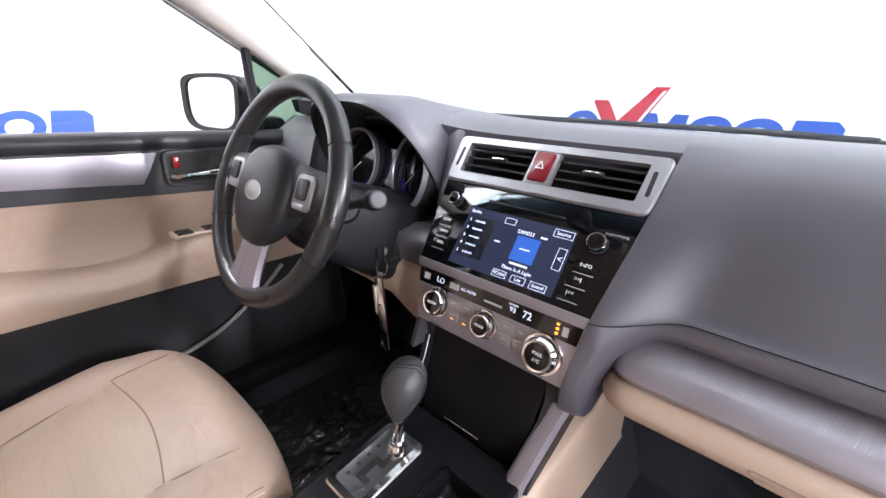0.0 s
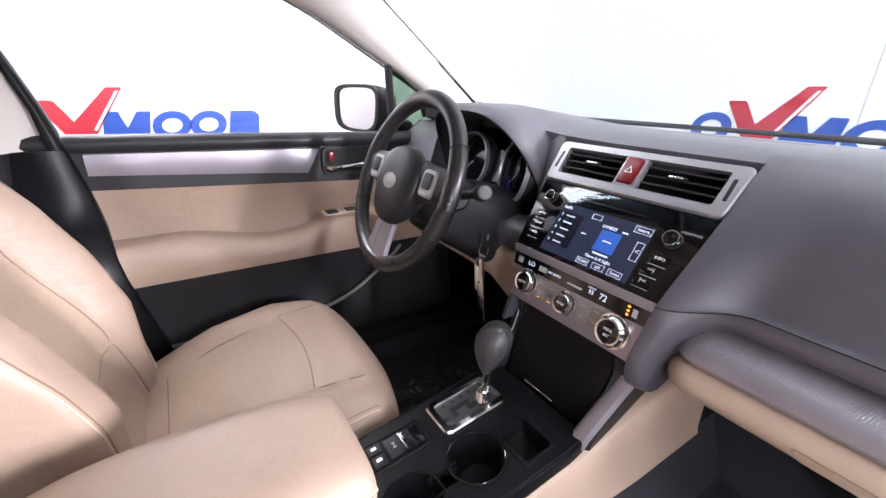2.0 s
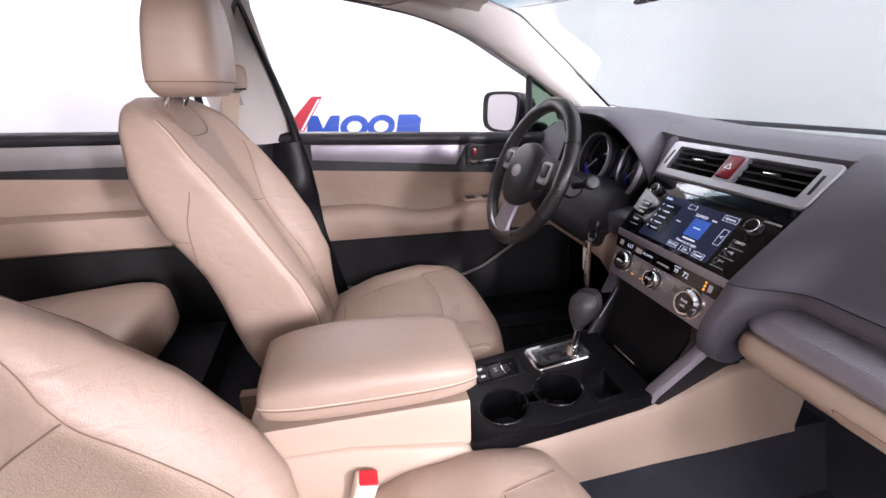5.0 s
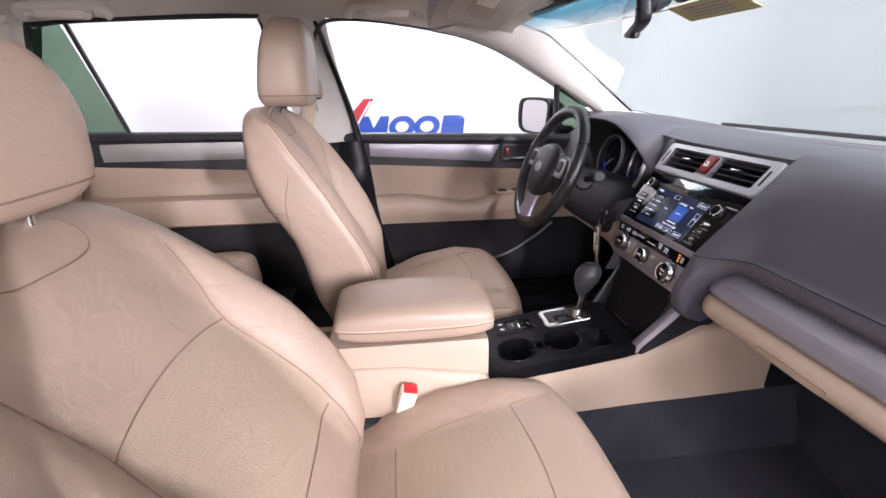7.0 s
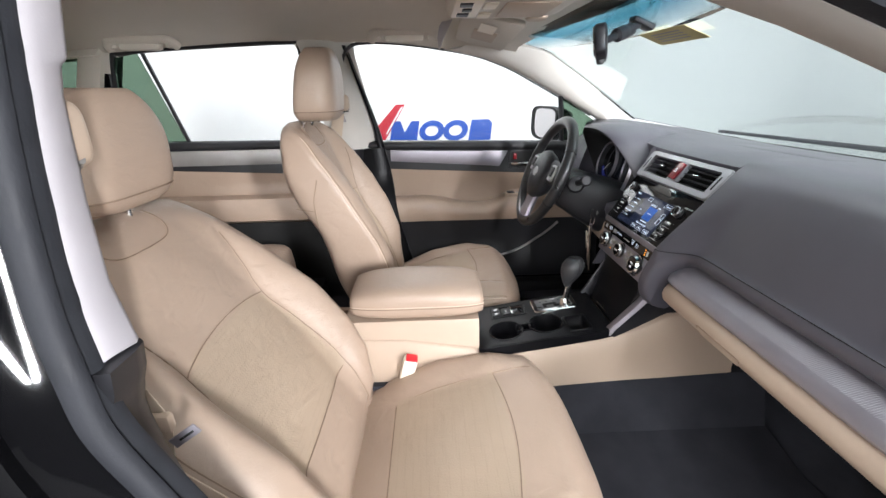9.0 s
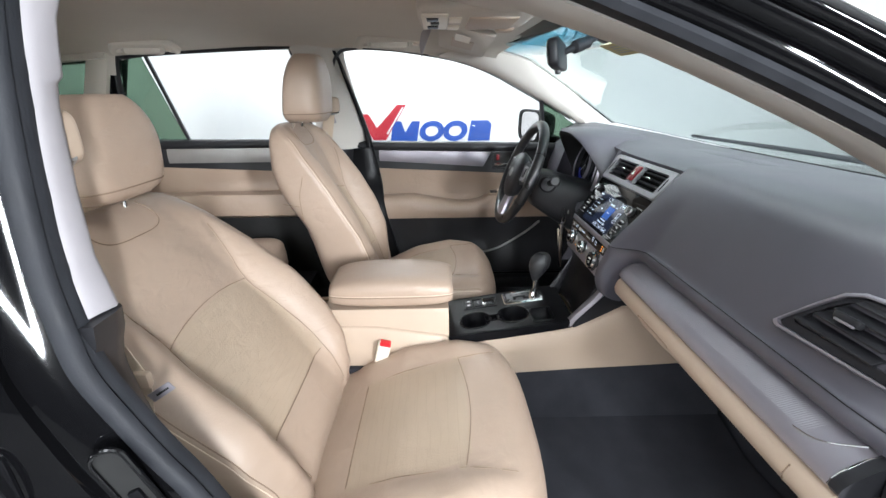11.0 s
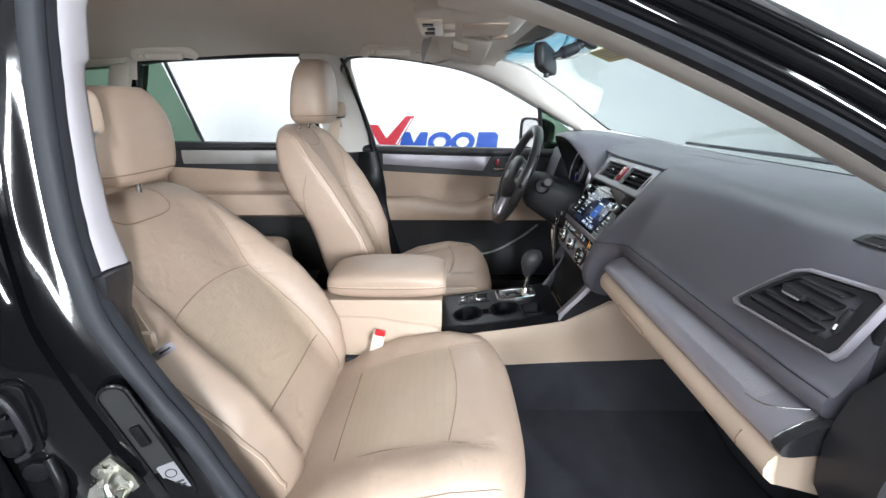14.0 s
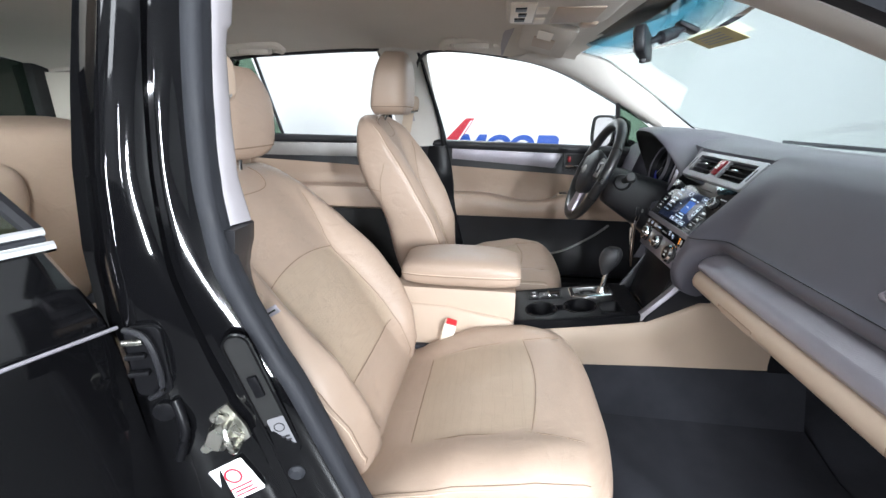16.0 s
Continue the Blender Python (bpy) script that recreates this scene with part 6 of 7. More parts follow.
part("top_plate", cut_plate(), CONSOLE, console, "matt black console plate")
for sg in (-1, 1):
    part("plate_skirt", loft([[V(sg * x, y, zc(y) + d) for x, d in ((w - 0.004, 0.001), (w + 0.001, -0.002), (w + 0.003, -0.028), (w - 0.004, -0.028))] for y, w in ((-0.503, 0.100), (-0.49, 0.106), (-0.35, 0.110), (-0.2, 0.113), (-0.163, 0.110))]), CONSOLE, console, sharp=50)
part("rear_skirt", loft([[V(x, -0.503 + a, zc(-0.503) + d) for a, d in ((0.002, 0.001), (-0.003, -0.003), (-0.003, -0.03), (0.002, -0.03))] for x in (-0.101, 0.101)]), CONSOLE, console)
tilt = Matrix.Rotation(math.atan(0.145), 4, "X")
for a, b, r in CUPS:
    m = Matrix.Translation(on_plate(a, b)) @ tilt
    cup = part("cup_holder", lathe([(r + 0.004, 0.0005), (r + 0.003, 0.003), (r, 0.003), (r - 0.002, -0.002), (r - 0.005, -0.055), (r - 0.008, -0.06), (0.0001, -0.06)], m, 40), CONSOLE, console, "round black cup holder", sharp=50)
    part("rim_edge", lathe([(r + 0.0030, 0.0022), (r + 0.0016, 0.0036), (r + 0.0002, 0.0030)], m, 48), PIANO, cup, "glossy rim edge")
    part("rubber_mat", lathe([(0.0001, -0.058), (r - 0.012, -0.058), (r - 0.012, -0.0565), (0.0001, -0.0565)], m, 32), RUBBER, cup)
m = Matrix.Translation(on_plate(0.039, -0.3725)) @ tilt
part("cup_bridge", moved(join(rbox((0, 0, -0.02), (0.026, 0.044, 0.004), 0.001), rbox((-0.0145, 0, -0.006), (0.003, 0.05, 0.018), 0.001), rbox((0.0145, 0, -0.006), (0.003, 0.05, 0.018), 0.001)), m), CONSOLE, console)
m = Matrix.Translation(on_plate(0.056, -0.241)) @ tilt
part("coin_tray", join(moved(ring_plate(rounded(0.076, 0.062, 0.008), rounded(0.066, 0.052, 0.008), m, 0.0025, 0.001), Matrix()), loft([[m @ V(p[0], p[1], z) for p in rounded(0.067 * s, 0.053 * s, 0.008)] for z, s in ((0.0, 1.0), (-0.02, 0.92), (-0.028, 0.75), (-0.029, 0.02))], caps=False)), CONSOLE, console, "small black coin tray", sharp=50)
m = Matrix.Translation(on_plate(-0.057, -0.405)) @ tilt
part("switch_panel", ring_plate(rounded(0.058, 0.104, 0.005), rounded(0.050, 0.096, 0.004), m, 0.0022, 0.0008), CONSOLE, console, sharp=40)
part("brake_switch", moved(rbox((0.0, -0.004, 0.001), (0.038, 0.026, 0.007), 0.003, Euler((0.10, 0, 0)).to_matrix()), m), BLACK, console, "black parking brake switch with a pale symbol")
part("brake_recess", plate(rounded(0.040, 0.032, 0.004), m @ pose(0, 0.027, 0.0004), 0.0012, 0.0005), PIANO, console)
part("switch_edge", moved(rbox((0.0, 0.0105, 0.0050), (0.038, 0.0032, 0.003), 0.001), m), CHROME, console, "bright chrome switch edge")
part("switch_symbol", moved(join(rbox((0.0, -0.004, 0.0048), (0.007, 0.0012, 0.0006), 0), rbox((-0.0045, -0.004, 0.0048), (0.0012, 0.007, 0.0006), 0), rbox((0.0045, -0.004, 0.0048), (0.0012, 0.007, 0.0006), 0)), m), GREY_PRINT, console)
for k in range(2):
    part("heater_switch", moved(rbox((-0.0115 + 0.023 * k, -0.034, 0.0025), (0.020, 0.022, 0.006), 0.002), m), BLACK, console)
    part("switch_symbol", moved(rbox((-0.0115 + 0.023 * k, -0.034, 0.0058), (0.006, 0.009, 0.0005), 0), m), WHITE, console)
# storage lid under the climate panel
pl, ph = panel((-0.118, 0.805), (-0.158, 0.664))
part("storage_lid", plate([(-0.102, 0), (0.102, 0), (0.090, -ph), (-0.090, -ph)], pl @ pose(0, 0, -0.012), 0.010, 0.003), CONSOLE, console, "satin black storage lid")
part("lid_handle", moved(rbox((-0.010, -ph + 0.012, 0.000), (0.068, 0.0045, 0.005), 0.0018, Euler((0, 0, 0.0)).to_matrix()), pl), CHROME, console, "thin chrome lid handle")
for sg in (-1, 1):
    part("side_strip", loft([[V(sg * x + dx * sg * (1 if sg > 0 else 0.5), y + dy, z + dz_) for dx, dy, dz_ in ((-0.012, -0.004, 0.0), (-0.006, -0.013, -0.002), (0.010, -0.013, -0.004), (0.016, -0.002, -0.004), (0.0, 0.02, 0.0))] for x, y, z in ((0.120, -0.098, 0.775), (0.114, -0.112, 0.750), (0.107, -0.140, 0.712), (0.101, -0.165, 0.678), (0.099, -0.172, 0.663))]), SILVER if sg > 0 else BLACK, console, "satin silver console strip" if sg > 0 else "black console strip", sharp=50)
    part("stack_cheek", loft([[V(sg * x, y, z) for x, y, z in ((0.100, -0.10, z0), (0.102, -0.10 - d, z0), (0.122 - 0.02 * (0.8 - z0), -0.092 - d, z0), (0.124, -0.02, z0), (0.100, -0.02, z0))] for z0, d in ((0.81, 0.018), (0.77, 0.014), (0.72, 0.040), (0.668, 0.072), (0.650, 0.075))]), BLACK, console, sharp=50)
# highlight on the left strip's edge, laid on as a grey tube
part("strip_line", tube([(-0.113, -0.112, 0.774), (-0.108, -0.126, 0.750), (-0.101, -0.153, 0.712)], 0.0012, 6), BEZEL, console, "edge highlight drawn as a thin grey line")
# armrest box
part("armrest_body", loft([[V(x, y, z) for x, z in ((-0.088, 0.50), (-0.092, 0.69), (-0.088, 0.703), (0.080, 0.703), (0.085, 0.69), (0.095, 0.60), (0.105, 0.50))] for y in (-0.505, -0.512, -0.84, -0.85)]), BEIGE, console, "beige armrest box", sharp=40)
lid = []
for k in range(1, 36):
    f = -1 + 2 * k / 36
    e = (1 - abs(f) ** 3.0) ** (1 / 3.0)
    y = -0.662 + 0.178 * f
    zt = 0.787 + 0.007 * (1 - f * f)
    lid.append([V(-0.004 + 0.099 * (0.62 + 0.38 * e) * sgnpow(math.cos(a), 0.52), y, 0.744 + ((zt - 0.744) * (0.25 + 0.75 * e) if math.sin(a) > 0 else 0.040 * (0.5 + 0.5 * e)) * sgnpow(math.sin(a), 0.62)) for a in [2 * math.pi * j / 56 for j in range(56)]])
arm = part("armrest_lid", loft(lid), LEATHER, console, "padded beige leather armrest lid", sharp=0)
for f in (0.0, 0.35):
    right = [r[0].lerp(r[1], f) + V(0.0006, 0, 0) for r in lid]
    left = [r[28].lerp(r[27], f) + V(-0.0006, 0, 0) for r in lid]
    part("stitching", tube(right, 0.0011, 5), STITCH if f else SEAM, arm)
    part("stitching", tube(left, 0.0011, 5), STITCH if f else SEAM, arm)
    part("stitching", tube([right[-1].lerp(left[-1], k / 12) + V(0, 0.0006, 0) for k in range(13)], 0.0011, 5), STITCH if f else SEAM, arm)

# ---- gear lever ----
gear = thing("gear_lever", (-0.05, -0.26, 0.66), "black leather gear knob on a chrome lever and gate", "gear lever")
GM = Matrix.Translation(on_plate(-0.058, -0.272)) @ tilt @ Matrix.Rotation(0.0, 4, "Z")
part("gate", ring_plate(rounded(0.076, 0.124, 0.012), rounded(0.054, 0.100, 0.006), GM, 0.0055, 0.0025), CHROME, gear, "chrome gate surround", sharp=30)
part("gate_plate", plate(rounded(0.056, 0.102, 0.006), GM, 0.0025), SMOKED, gear, "dark glossy gate plate")
part("gate_slot", join(*[moved(rbox((x, y, 0.003), (w, h, 0.0014), 0.0003), GM) for x, y, w, h in ((0.010, 0.026, 0.009, 0.042), (0.004, 0.004, 0.021, 0.009), (-0.002, -0.012, 0.009, 0.026), (0.004, -0.026, 0.021, 0.009))]), DARK, gear)
for k in range(4):
    part("gate_mark", moved(rbox((-0.018, -0.034 + 0.018 * k, 0.0030), (0.004, 0.005, 0.0008), 0), GM), BLACK, gear)
part("shaft", tube([(-0.050, -0.243, 0.665), (-0.048, -0.238, 0.70), (-0.046, -0.234, 0.74)], [0.009, 0.0075, 0.008], 14), CHROME, gear)
part("shaft_collar", lathe([(0.016, 0), (0.013, 0.010), (0.010, 0.018), (0.0001, 0.018)], Matrix.Translation((-0.049, -0.242, 0.668)), 18), CHROME, gear)
kb = []
for k in range(1, 22):
    f = -1 + 2 * k / 22
    e = math.sqrt(1 - f * f)
    w = table([(-1, 0.012), (-0.6, 0.019), (0, 0.030), (0.5, 0.035), (1, 0.033)], f)
    kb.append([V(-0.046 + w * 0.92 * (0.25 + 0.75 * e) * math.cos(a), -0.232 + 0.010 * f + w * 0.95 * (0.25 + 0.75 * e) * math.sin(a), 0.768 + 0.046 * f) for a in [2 * math.pi * j / 28 for j in range(28)]])
kn = part("knob", loft(kb), KNOB, gear, sharp=0)
for off in (0.004, 0.010):
    loop = []
    for sg in (-1, 1):
        rows = []
        for k, row in enumerate(kb):
            f = -1 + 2 * (k + 1) / 22
            mid = sum(row, V(0, 0, 0)) / len(row)
            r = (row[0] - mid).length
            if r > off * 1.15 and f > -0.75:
                turn = -0.95 + sg * math.acos(off / r)
                rows.append(mid + V(math.cos(turn), math.sin(turn) * 1.03, 0) * (r + 0.0003))
        loop += rows if sg < 0 else rows[::-1]
    part("knob_seam", tube(loop, 0.0011, 6), BLACK, kn)

# ---- seat belt buckles ----
def buckle(at, lean, label):
    b = thing("seat_belt_buckle", at, label, "seat belt buckle", "seat belt buckles")
    m = Matrix.Translation(at) @ Euler(lean).to_matrix().to_4x4()
    part("housing", moved(rbox((0, 0, 0.0), (0.030, 0.036, 0.075), 0.006), m), CREAM, b)
    part("release_button", moved(rbox((0, 0.002, 0.036), (0.025, 0.030, 0.008), 0.003), m), RED_BUCKLE, b, "red release button")
    part("stalk", moved(tube([(0, 0, -0.03), (0, 0.0, -0.08), (0, -0.02, -0.13)], 0.012, 8, flat=0.4), m), BLACK, b)


buckle(V(0.116, -0.690, 0.585), (radians(-14), radians(8), 0), "cream seat belt buckle with red button beside the passenger seat")
buckle(V(-0.128, -0.70, 0.60), (radians(-10), radians(-8), 0), "cream seat belt buckle with red button beside the driver's seat")

# ---- doors on the driver's side ----
def door_panel(name, y0, y1, s0, s1, label):
    """Inner trim of a left door between y0 (rear) and y1 (front). s0, s1: sill heights there."""
    d = thing(name, (-0.72, (y0 + y1) / 2, 0.4), label, "car door", "left doors")
    ys = [lerp(y0, y1, k / 16) for k in range(17)]
    sill = lambda y: lerp(s0, s1, (y - y0) / (y1 - y0))
    fr = lambda y: (y - y0) / (y1 - y0)
    part("top_rail", loft([[V(x, y, sill(y) + z) for x, z in ((-0.735, 0.0), (-0.705, 0.0), (-0.694, -0.006), (-0.690, -0.022), (-0.698, -0.034), (-0.735, -0.034))] for y in ys]), BLACK, d, sharp=50)
    part("upper_panel", loft([[V(x, y, sill(y) + z) for x, z in ((-0.735, -0.030), (-0.702, -0.030), (-0.700, -0.060), (-0.697, -0.108 - 0.028 * fr(y)), (-0.735, -0.108 - 0.028 * fr(y)))] for y in ys]), BLACK, d, sharp=50)
    return d, ys, sill, fr


dd, ys, sill, fr = door_panel("driver_door", -0.875, 0.10, 1.074, 1.050, "closed driver's door with beige leather panel and silver strip")
part("silver_strip", loft([[V(x, y + (z - 0.99) * 0.55 * t ** 6, z) for x, z in ((-0.702, lerp(1.036, 1.022, t)), (-0.692, lerp(1.035, 1.021, t)), (-0.688, lerp(1.015, 0.99, t)), (-0.692, lerp(0.992, 0.962, t)), (-0.702, lerp(0.991, 0.960, t)))] for y, t in [(lerp(-0.775, -0.32, k / 12), k / 12) for k in range(13)]]), SILVER, dd, "satin silver door strip", sharp=40)
part("handle_recess", plate(rounded(0.135, 0.062, 0.012, 4, 0, 0), frame_of((-0.697, -0.222, 0.987), (0, 1, 0), (1, 0, 0)), 0.003), DARK, dd)
part("recess_frame", ring_plate(rounded(0.150, 0.074, 0.014), rounded(0.135, 0.062, 0.012), frame_of((-0.697, -0.222, 0.987), (0, 1, 0), (1, 0, 0)), 0.007, 0.002), BLACK, dd)
part("door_handle", tube(smooth_path([(-0.694, -0.285, 0.972), (-0.680, -0.268, 0.972), (-0.679, -0.20, 0.976), (-0.690, -0.165, 0.978)]), 0.010, 10, flat=0.7), CHROME, dd, "chrome pull handle")
part("lock_button", rbox((-0.690, -0.273, 1.000), (0.010, 0.014, 0.024), 0.003), RED, dd, "lock tab showing red")
part("leather_panel", loft([[V(x, y, z) for x, z in ((-0.735, sill(y) - 0.10 - 0.028 * fr(y)), (-0.700, sill(y) - 0.108 - 0.028 * fr(y)), (-0.712, 0.90), (-0.716, 0.86), (-0.712, 0.80), (-0.735, 0.79))] for y in ys]), LEATHER, dd, "beige leather door panel", sharp=50)
part("armrest", loft([[V(x, y, z) for x, z in ((-0.735, tp + 0.006), (-0.70, tp + 0.007), (-0.668, tp + 0.004), (-0.650, tp - 0.004), (-0.642, tp - 0.018), (-0.641, 0.775), (-0.652, 0.748), (-0.69, 0.738), (-0.735, 0.738))] for y, tp in [(p.x, p.y) for p in smooth_path([(-0.875, 0.838, 0), (-0.74, 0.838, 0), (-0.63, 0.838, 0), (-0.54, 0.822, 0), (-0.46, 0.808, 0), (-0.38, 0.810, 0), (-0.33, 0.826, 0), (-0.29, 0.850, 0), (-0.20, 0.856, 0), (-0.05, 0.862, 0), (0.10, 0.864, 0)], 4)]]), LEATHER, dd, "beige padded door armrest", sharp=50)
sw = part("switch_panel", rbox((-0.668, -0.258, 0.8535), (0.046, 0.112, 0.009), 0.004, Euler((radians(1.5), 0, 0)).to_matrix()), BEIGE, dd, "beige window switch panel")
for k in range(4):
    part("window_switch", rbox((-0.657 - 0.019 * (k % 2), -0.290 + 0.052 * (k // 2), 0.8575), (0.016, 0.030, 0.006), 0.002), BLACK, sw)
part("lock_switch", rbox((-0.658, -0.264, 0.8575), (0.014, 0.014, 0.005), 0.002), SILVER_DARK, sw, "grey lock switch")
part("lower_panel", loft([[V(x, y, z) for x, z in ((-0.735, 0.742), (-0.680, 0.741), (-0.690, 0.66), (-0.682, 0.60), (-0.670, 0.56), (-0.672, 0.48), (-0.735, 0.45))] for y in ys]), BLACK, dd, "dark lower door panel", sharp=60)
part("pocket_lip", tube(smooth_path([(-0.668, -0.80, 0.58), (-0.662, -0.5, 0.572), (-0.662, -0.30, 0.59), (-0.670, -0.16, 0.66), (-0.68, -0.08, 0.72)]), 0.005, 8), SILVER_DARK, dd, "pale edge of the door pocket")
rdl, ys, sill, fr = door_panel("left_rear_door", -1.80, -1.00, 1.090, 1.080, "closed rear door with beige leather panel and grey strip")
part("silver_strip", loft([[V(x, y, z) for x, z in ((-0.702, 1.052), (-0.692, 1.051), (-0.688, 1.02), (-0.692, 0.993), (-0.702, 0.992))] for y in [lerp(-1.66, -1.20, k / 8) for k in range(9)]]), SILVER_DARK, rdl, "satin grey door strip", sharp=40)
part("leather_panel", loft([[V(x, y, z) for x, z in ((-0.735, sill(y) - 0.10), (-0.700, sill(y) - 0.108 - 0.028 * fr(y)), (-0.712, 0.92), (-0.716, 0.88), (-0.700, 0.86), (-0.735, 0.85))] for y in ys]), LEATHER, rdl, "beige leather door panel", sharp=50)
part("armrest", loft([[V(x, y, z) for x, z in ((-0.735, 0.868), (-0.69, 0.868), (-0.655, 0.860), (-0.645, 0.835), (-0.655, 0.77), (-0.69, 0.752), (-0.735, 0.75))] for y in ys]), LEATHER, rdl, "beige padded door armrest", sharp=50)
part("lower_panel", loft([[V(x, y, z) for x, z in ((-0.735, 0.756), (-0.682, 0.752), (-0.690, 0.66), (-0.675, 0.56), (-0.672, 0.48), (-0.735, 0.45))] for y in ys]), DARK, rdl, "dark lower door panel", sharp=60)

# door mirror outside the driver's window
mir = thing("door_mirror", (-0.90, 0.02, 1.08), "black door mirror with pale reflecting glass", "door mirror")
mm = frame_of((-0.975, -0.078, 1.106), (1, 0.15, 0), (0.15, -0.98, 0.05))
shell = []
for d, s in ((0.012, 0.96), (0.006, 1.0), (-0.03, 0.98), (-0.07, 0.80), (-0.095, 0.45)):
    shell.append([mm @ V(0.140 * s * sgnpow(math.cos(a), 0.5) * (1 + 0.11 * math.sin(a)), 0.076 * s * sgnpow(math.sin(a), 0.5), d) for a in [2 * math.pi * k / 40 for k in range(40)]])
part("shell", loft(shell), PAINT, mir, sharp=50)
part("mirror_glass", loft([[mm @ V(0.122 * s * sgnpow(math.cos(a), 0.5) * (1 + 0.11 * math.sin(a)) + 0.008, 0.067 * s * sgnpow(math.sin(a), 0.5), d) for a in [2 * math.pi * k / 40 for k in range(40)]] for d, s in ((0.010, 1.0), (0.0135, 1.0))]), MIRROR, mir, "mirror glass reflecting the white booth")
part("rim", ring_plate([(0.137 * sgnpow(math.cos(a), 0.5) * (1 + 0.11 * math.sin(a)), 0.0745 * sgnpow(math.sin(a), 0.5)) for a in [2 * math.pi * k / 40 for k in range(40)]], [(0.118 * sgnpow(math.cos(a), 0.5) * (1 + 0.11 * math.sin(a)) + 0.010, 0.064 * sgnpow(math.sin(a), 0.5)) for a in [2 * math.pi * k / 40 for k in range(40)]], mm @ pose(0, 0, 0.0125), 0.005, 0.002), DARK, mir, "matt black mirror rim")
part("foot", rbox((-0.80, -0.03, 1.06), (0.14, 0.06, 0.045), 0.015), PAINT, mir)

# ---- roof fittings ----
def grab_handle(y, dz_):
    g = thing("grab_handle", (-0.57, y, 1.43), "folded beige roof grab handle above the door", "grab handle", "grab handles")
    path = smooth_path([(-0.544, y - 0.112, 1.428 + dz_), (-0.526, y - 0.10, 1.444 + dz_), (-0.519, y - 0.07, 1.452 + dz_), (-0.519, y + 0.07, 1.452 + dz_), (-0.526, y + 0.10, 1.446 + dz_), (-0.544, y + 0.112, 1.430 + dz_)])
    part("grip", tube(path, 0.016, 10, flat=0.9), HEADLINER, g)
    part("recess", rbox((-0.532, y, 1.434 + dz_), (0.036, 0.13, 0.030), 0.010), HEADLINER, g)
    for sg in (-1, 1):
        part("mount", rbox((-0.540, y + sg * 0.095, 1.440 + dz_), (0.030, 0.034, 0.03), 0.008), HEADLINER, g)


grab_handle(-1.552, -0.022)
grab_handle(-0.69, -0.012)
visor = thing("sun_visor", (-0.33, -0.44, 1.41), "beige driver's sun visor folded against the roof", "sun visor")
part("panel", rbox((-0.36, -0.44, 1.414), (0.36, 0.165, 0.018), 0.008, Euler((radians(-14), radians(-4), 0)).to_matrix()), HEADLINER, visor)
flap = [V(-0.316, -0.536, 1.457), V(-0.365, -0.562, 1.452), V(-0.405, -0.575, 1.436), V(-0.432, -0.581, 1.408), V(-0.448, -0.577, 1.369), V(-0.428, -0.566, 1.398), V(-0.392, -0.552, 1.425), V(-0.345, -0.540, 1.444)]
part("flap", loft([flap, [p + V(0.001, -0.002, 0.0) for p in flap]]), IVORY_DIM, visor, "pale drooping edge flap")
part("vanity_cover", rbox((-0.38, -0.445, 1.4045), (0.13, 0.07, 0.004), 0.002, Euler((radians(-14), radians(-4), 0)).to_matrix()), BEIGE, visor)
part("warning_label", rbox((-0.26, -0.45, 1.4065), (0.09, 0.045, 0.001), 0, Euler((radians(-14), radians(-4), 0)).to_matrix()), CREAM, visor, "pale printed label")
visor2 = thing("sun_visor", (0.35, -0.44, 1.41), "beige passenger's sun visor folded against the roof", "sun visor")
part("panel", rbox((0.35, -0.435, 1.412), (0.40, 0.155, 0.018), 0.008, Euler((radians(-10), radians(4), 0)).to_matrix()), HEADLINER, visor2)
ohc = thing("overhead_console", (0, -0.46, 1.42), "beige overhead console with map lights and switches", "overhead console")
part("body", sbox((0, -0.435, 1.450), (0.30, 0.27, 0.078), 0.3), HEADLINER, ohc, sharp=0)
part("switch_plate", rbox((0.02, -0.53, 1.4115), (0.20, 0.058, 0.006), 0.003), CREAM, ohc, "pale grey switch plate")
part("sensor_hood", sbox((-0.115, -0.35, 1.419), (0.055, 0.05, 0.03), 0.5), BEIGE, ohc, sharp=0)
for sg in (-1, 1):
    part("map_light", rbox((sg * 0.055, -0.485, 1.4095), (0.055, 0.028, 0.006), 0.003), CREAM, ohc, "pale map light lens")
    part("light_button", rbox((sg * 0.055 + 0.02, -0.535, 1.4085), (0.034, 0.026, 0.006), 0.002), BLACK, ohc)
part("switch", rbox((0.02, -0.53, 1.4085), (0.03, 0.02, 0.006), 0.002), BLACK, ohc)
part("glasses_lid", rbox((0, -0.40, 1.4105), (0.16, 0.11, 0.006), 0.003), BEIGE, ohc)

rv = thing("rear_view_mirror", (0.0, -0.19, 1.36), "black rear-view mirror on a stalk at the windshield", "rear-view mirror")
rm = frame_of((0.045, -0.247, 1.336), (0.92, -0.37, 0.03), (-0.37, -0.92, -0.12))
part("housing", moved(sbox((0, 0, 0), (0.19, 0.062, 0.026), 0.35), rm), BLACK, rv, sharp=0)
part("mirror_glass", plate(rounded(0.178, 0.050, 0.02), rm @ pose(0, 0, 0.012), 0.002), MIRROR, rv)
part("stem", tube(smooth_path([(-0.02, -0.138, 1.382), (-0.005, -0.172, 1.366), (0.008, -0.20, 1.356), (0.03, -0.236, 1.342)]), [0.008] * 6 + [0.014] * 4 + [0.015] * 7 + [0.008] * 8, 10), BLACK, rv)
part("foot", rbox((-0.024, -0.132, 1.384), (0.04, 0.055, 0.018), 0.008, Euler((radians(-24), 0, 0)).to_matrix()), BLACK, rv)
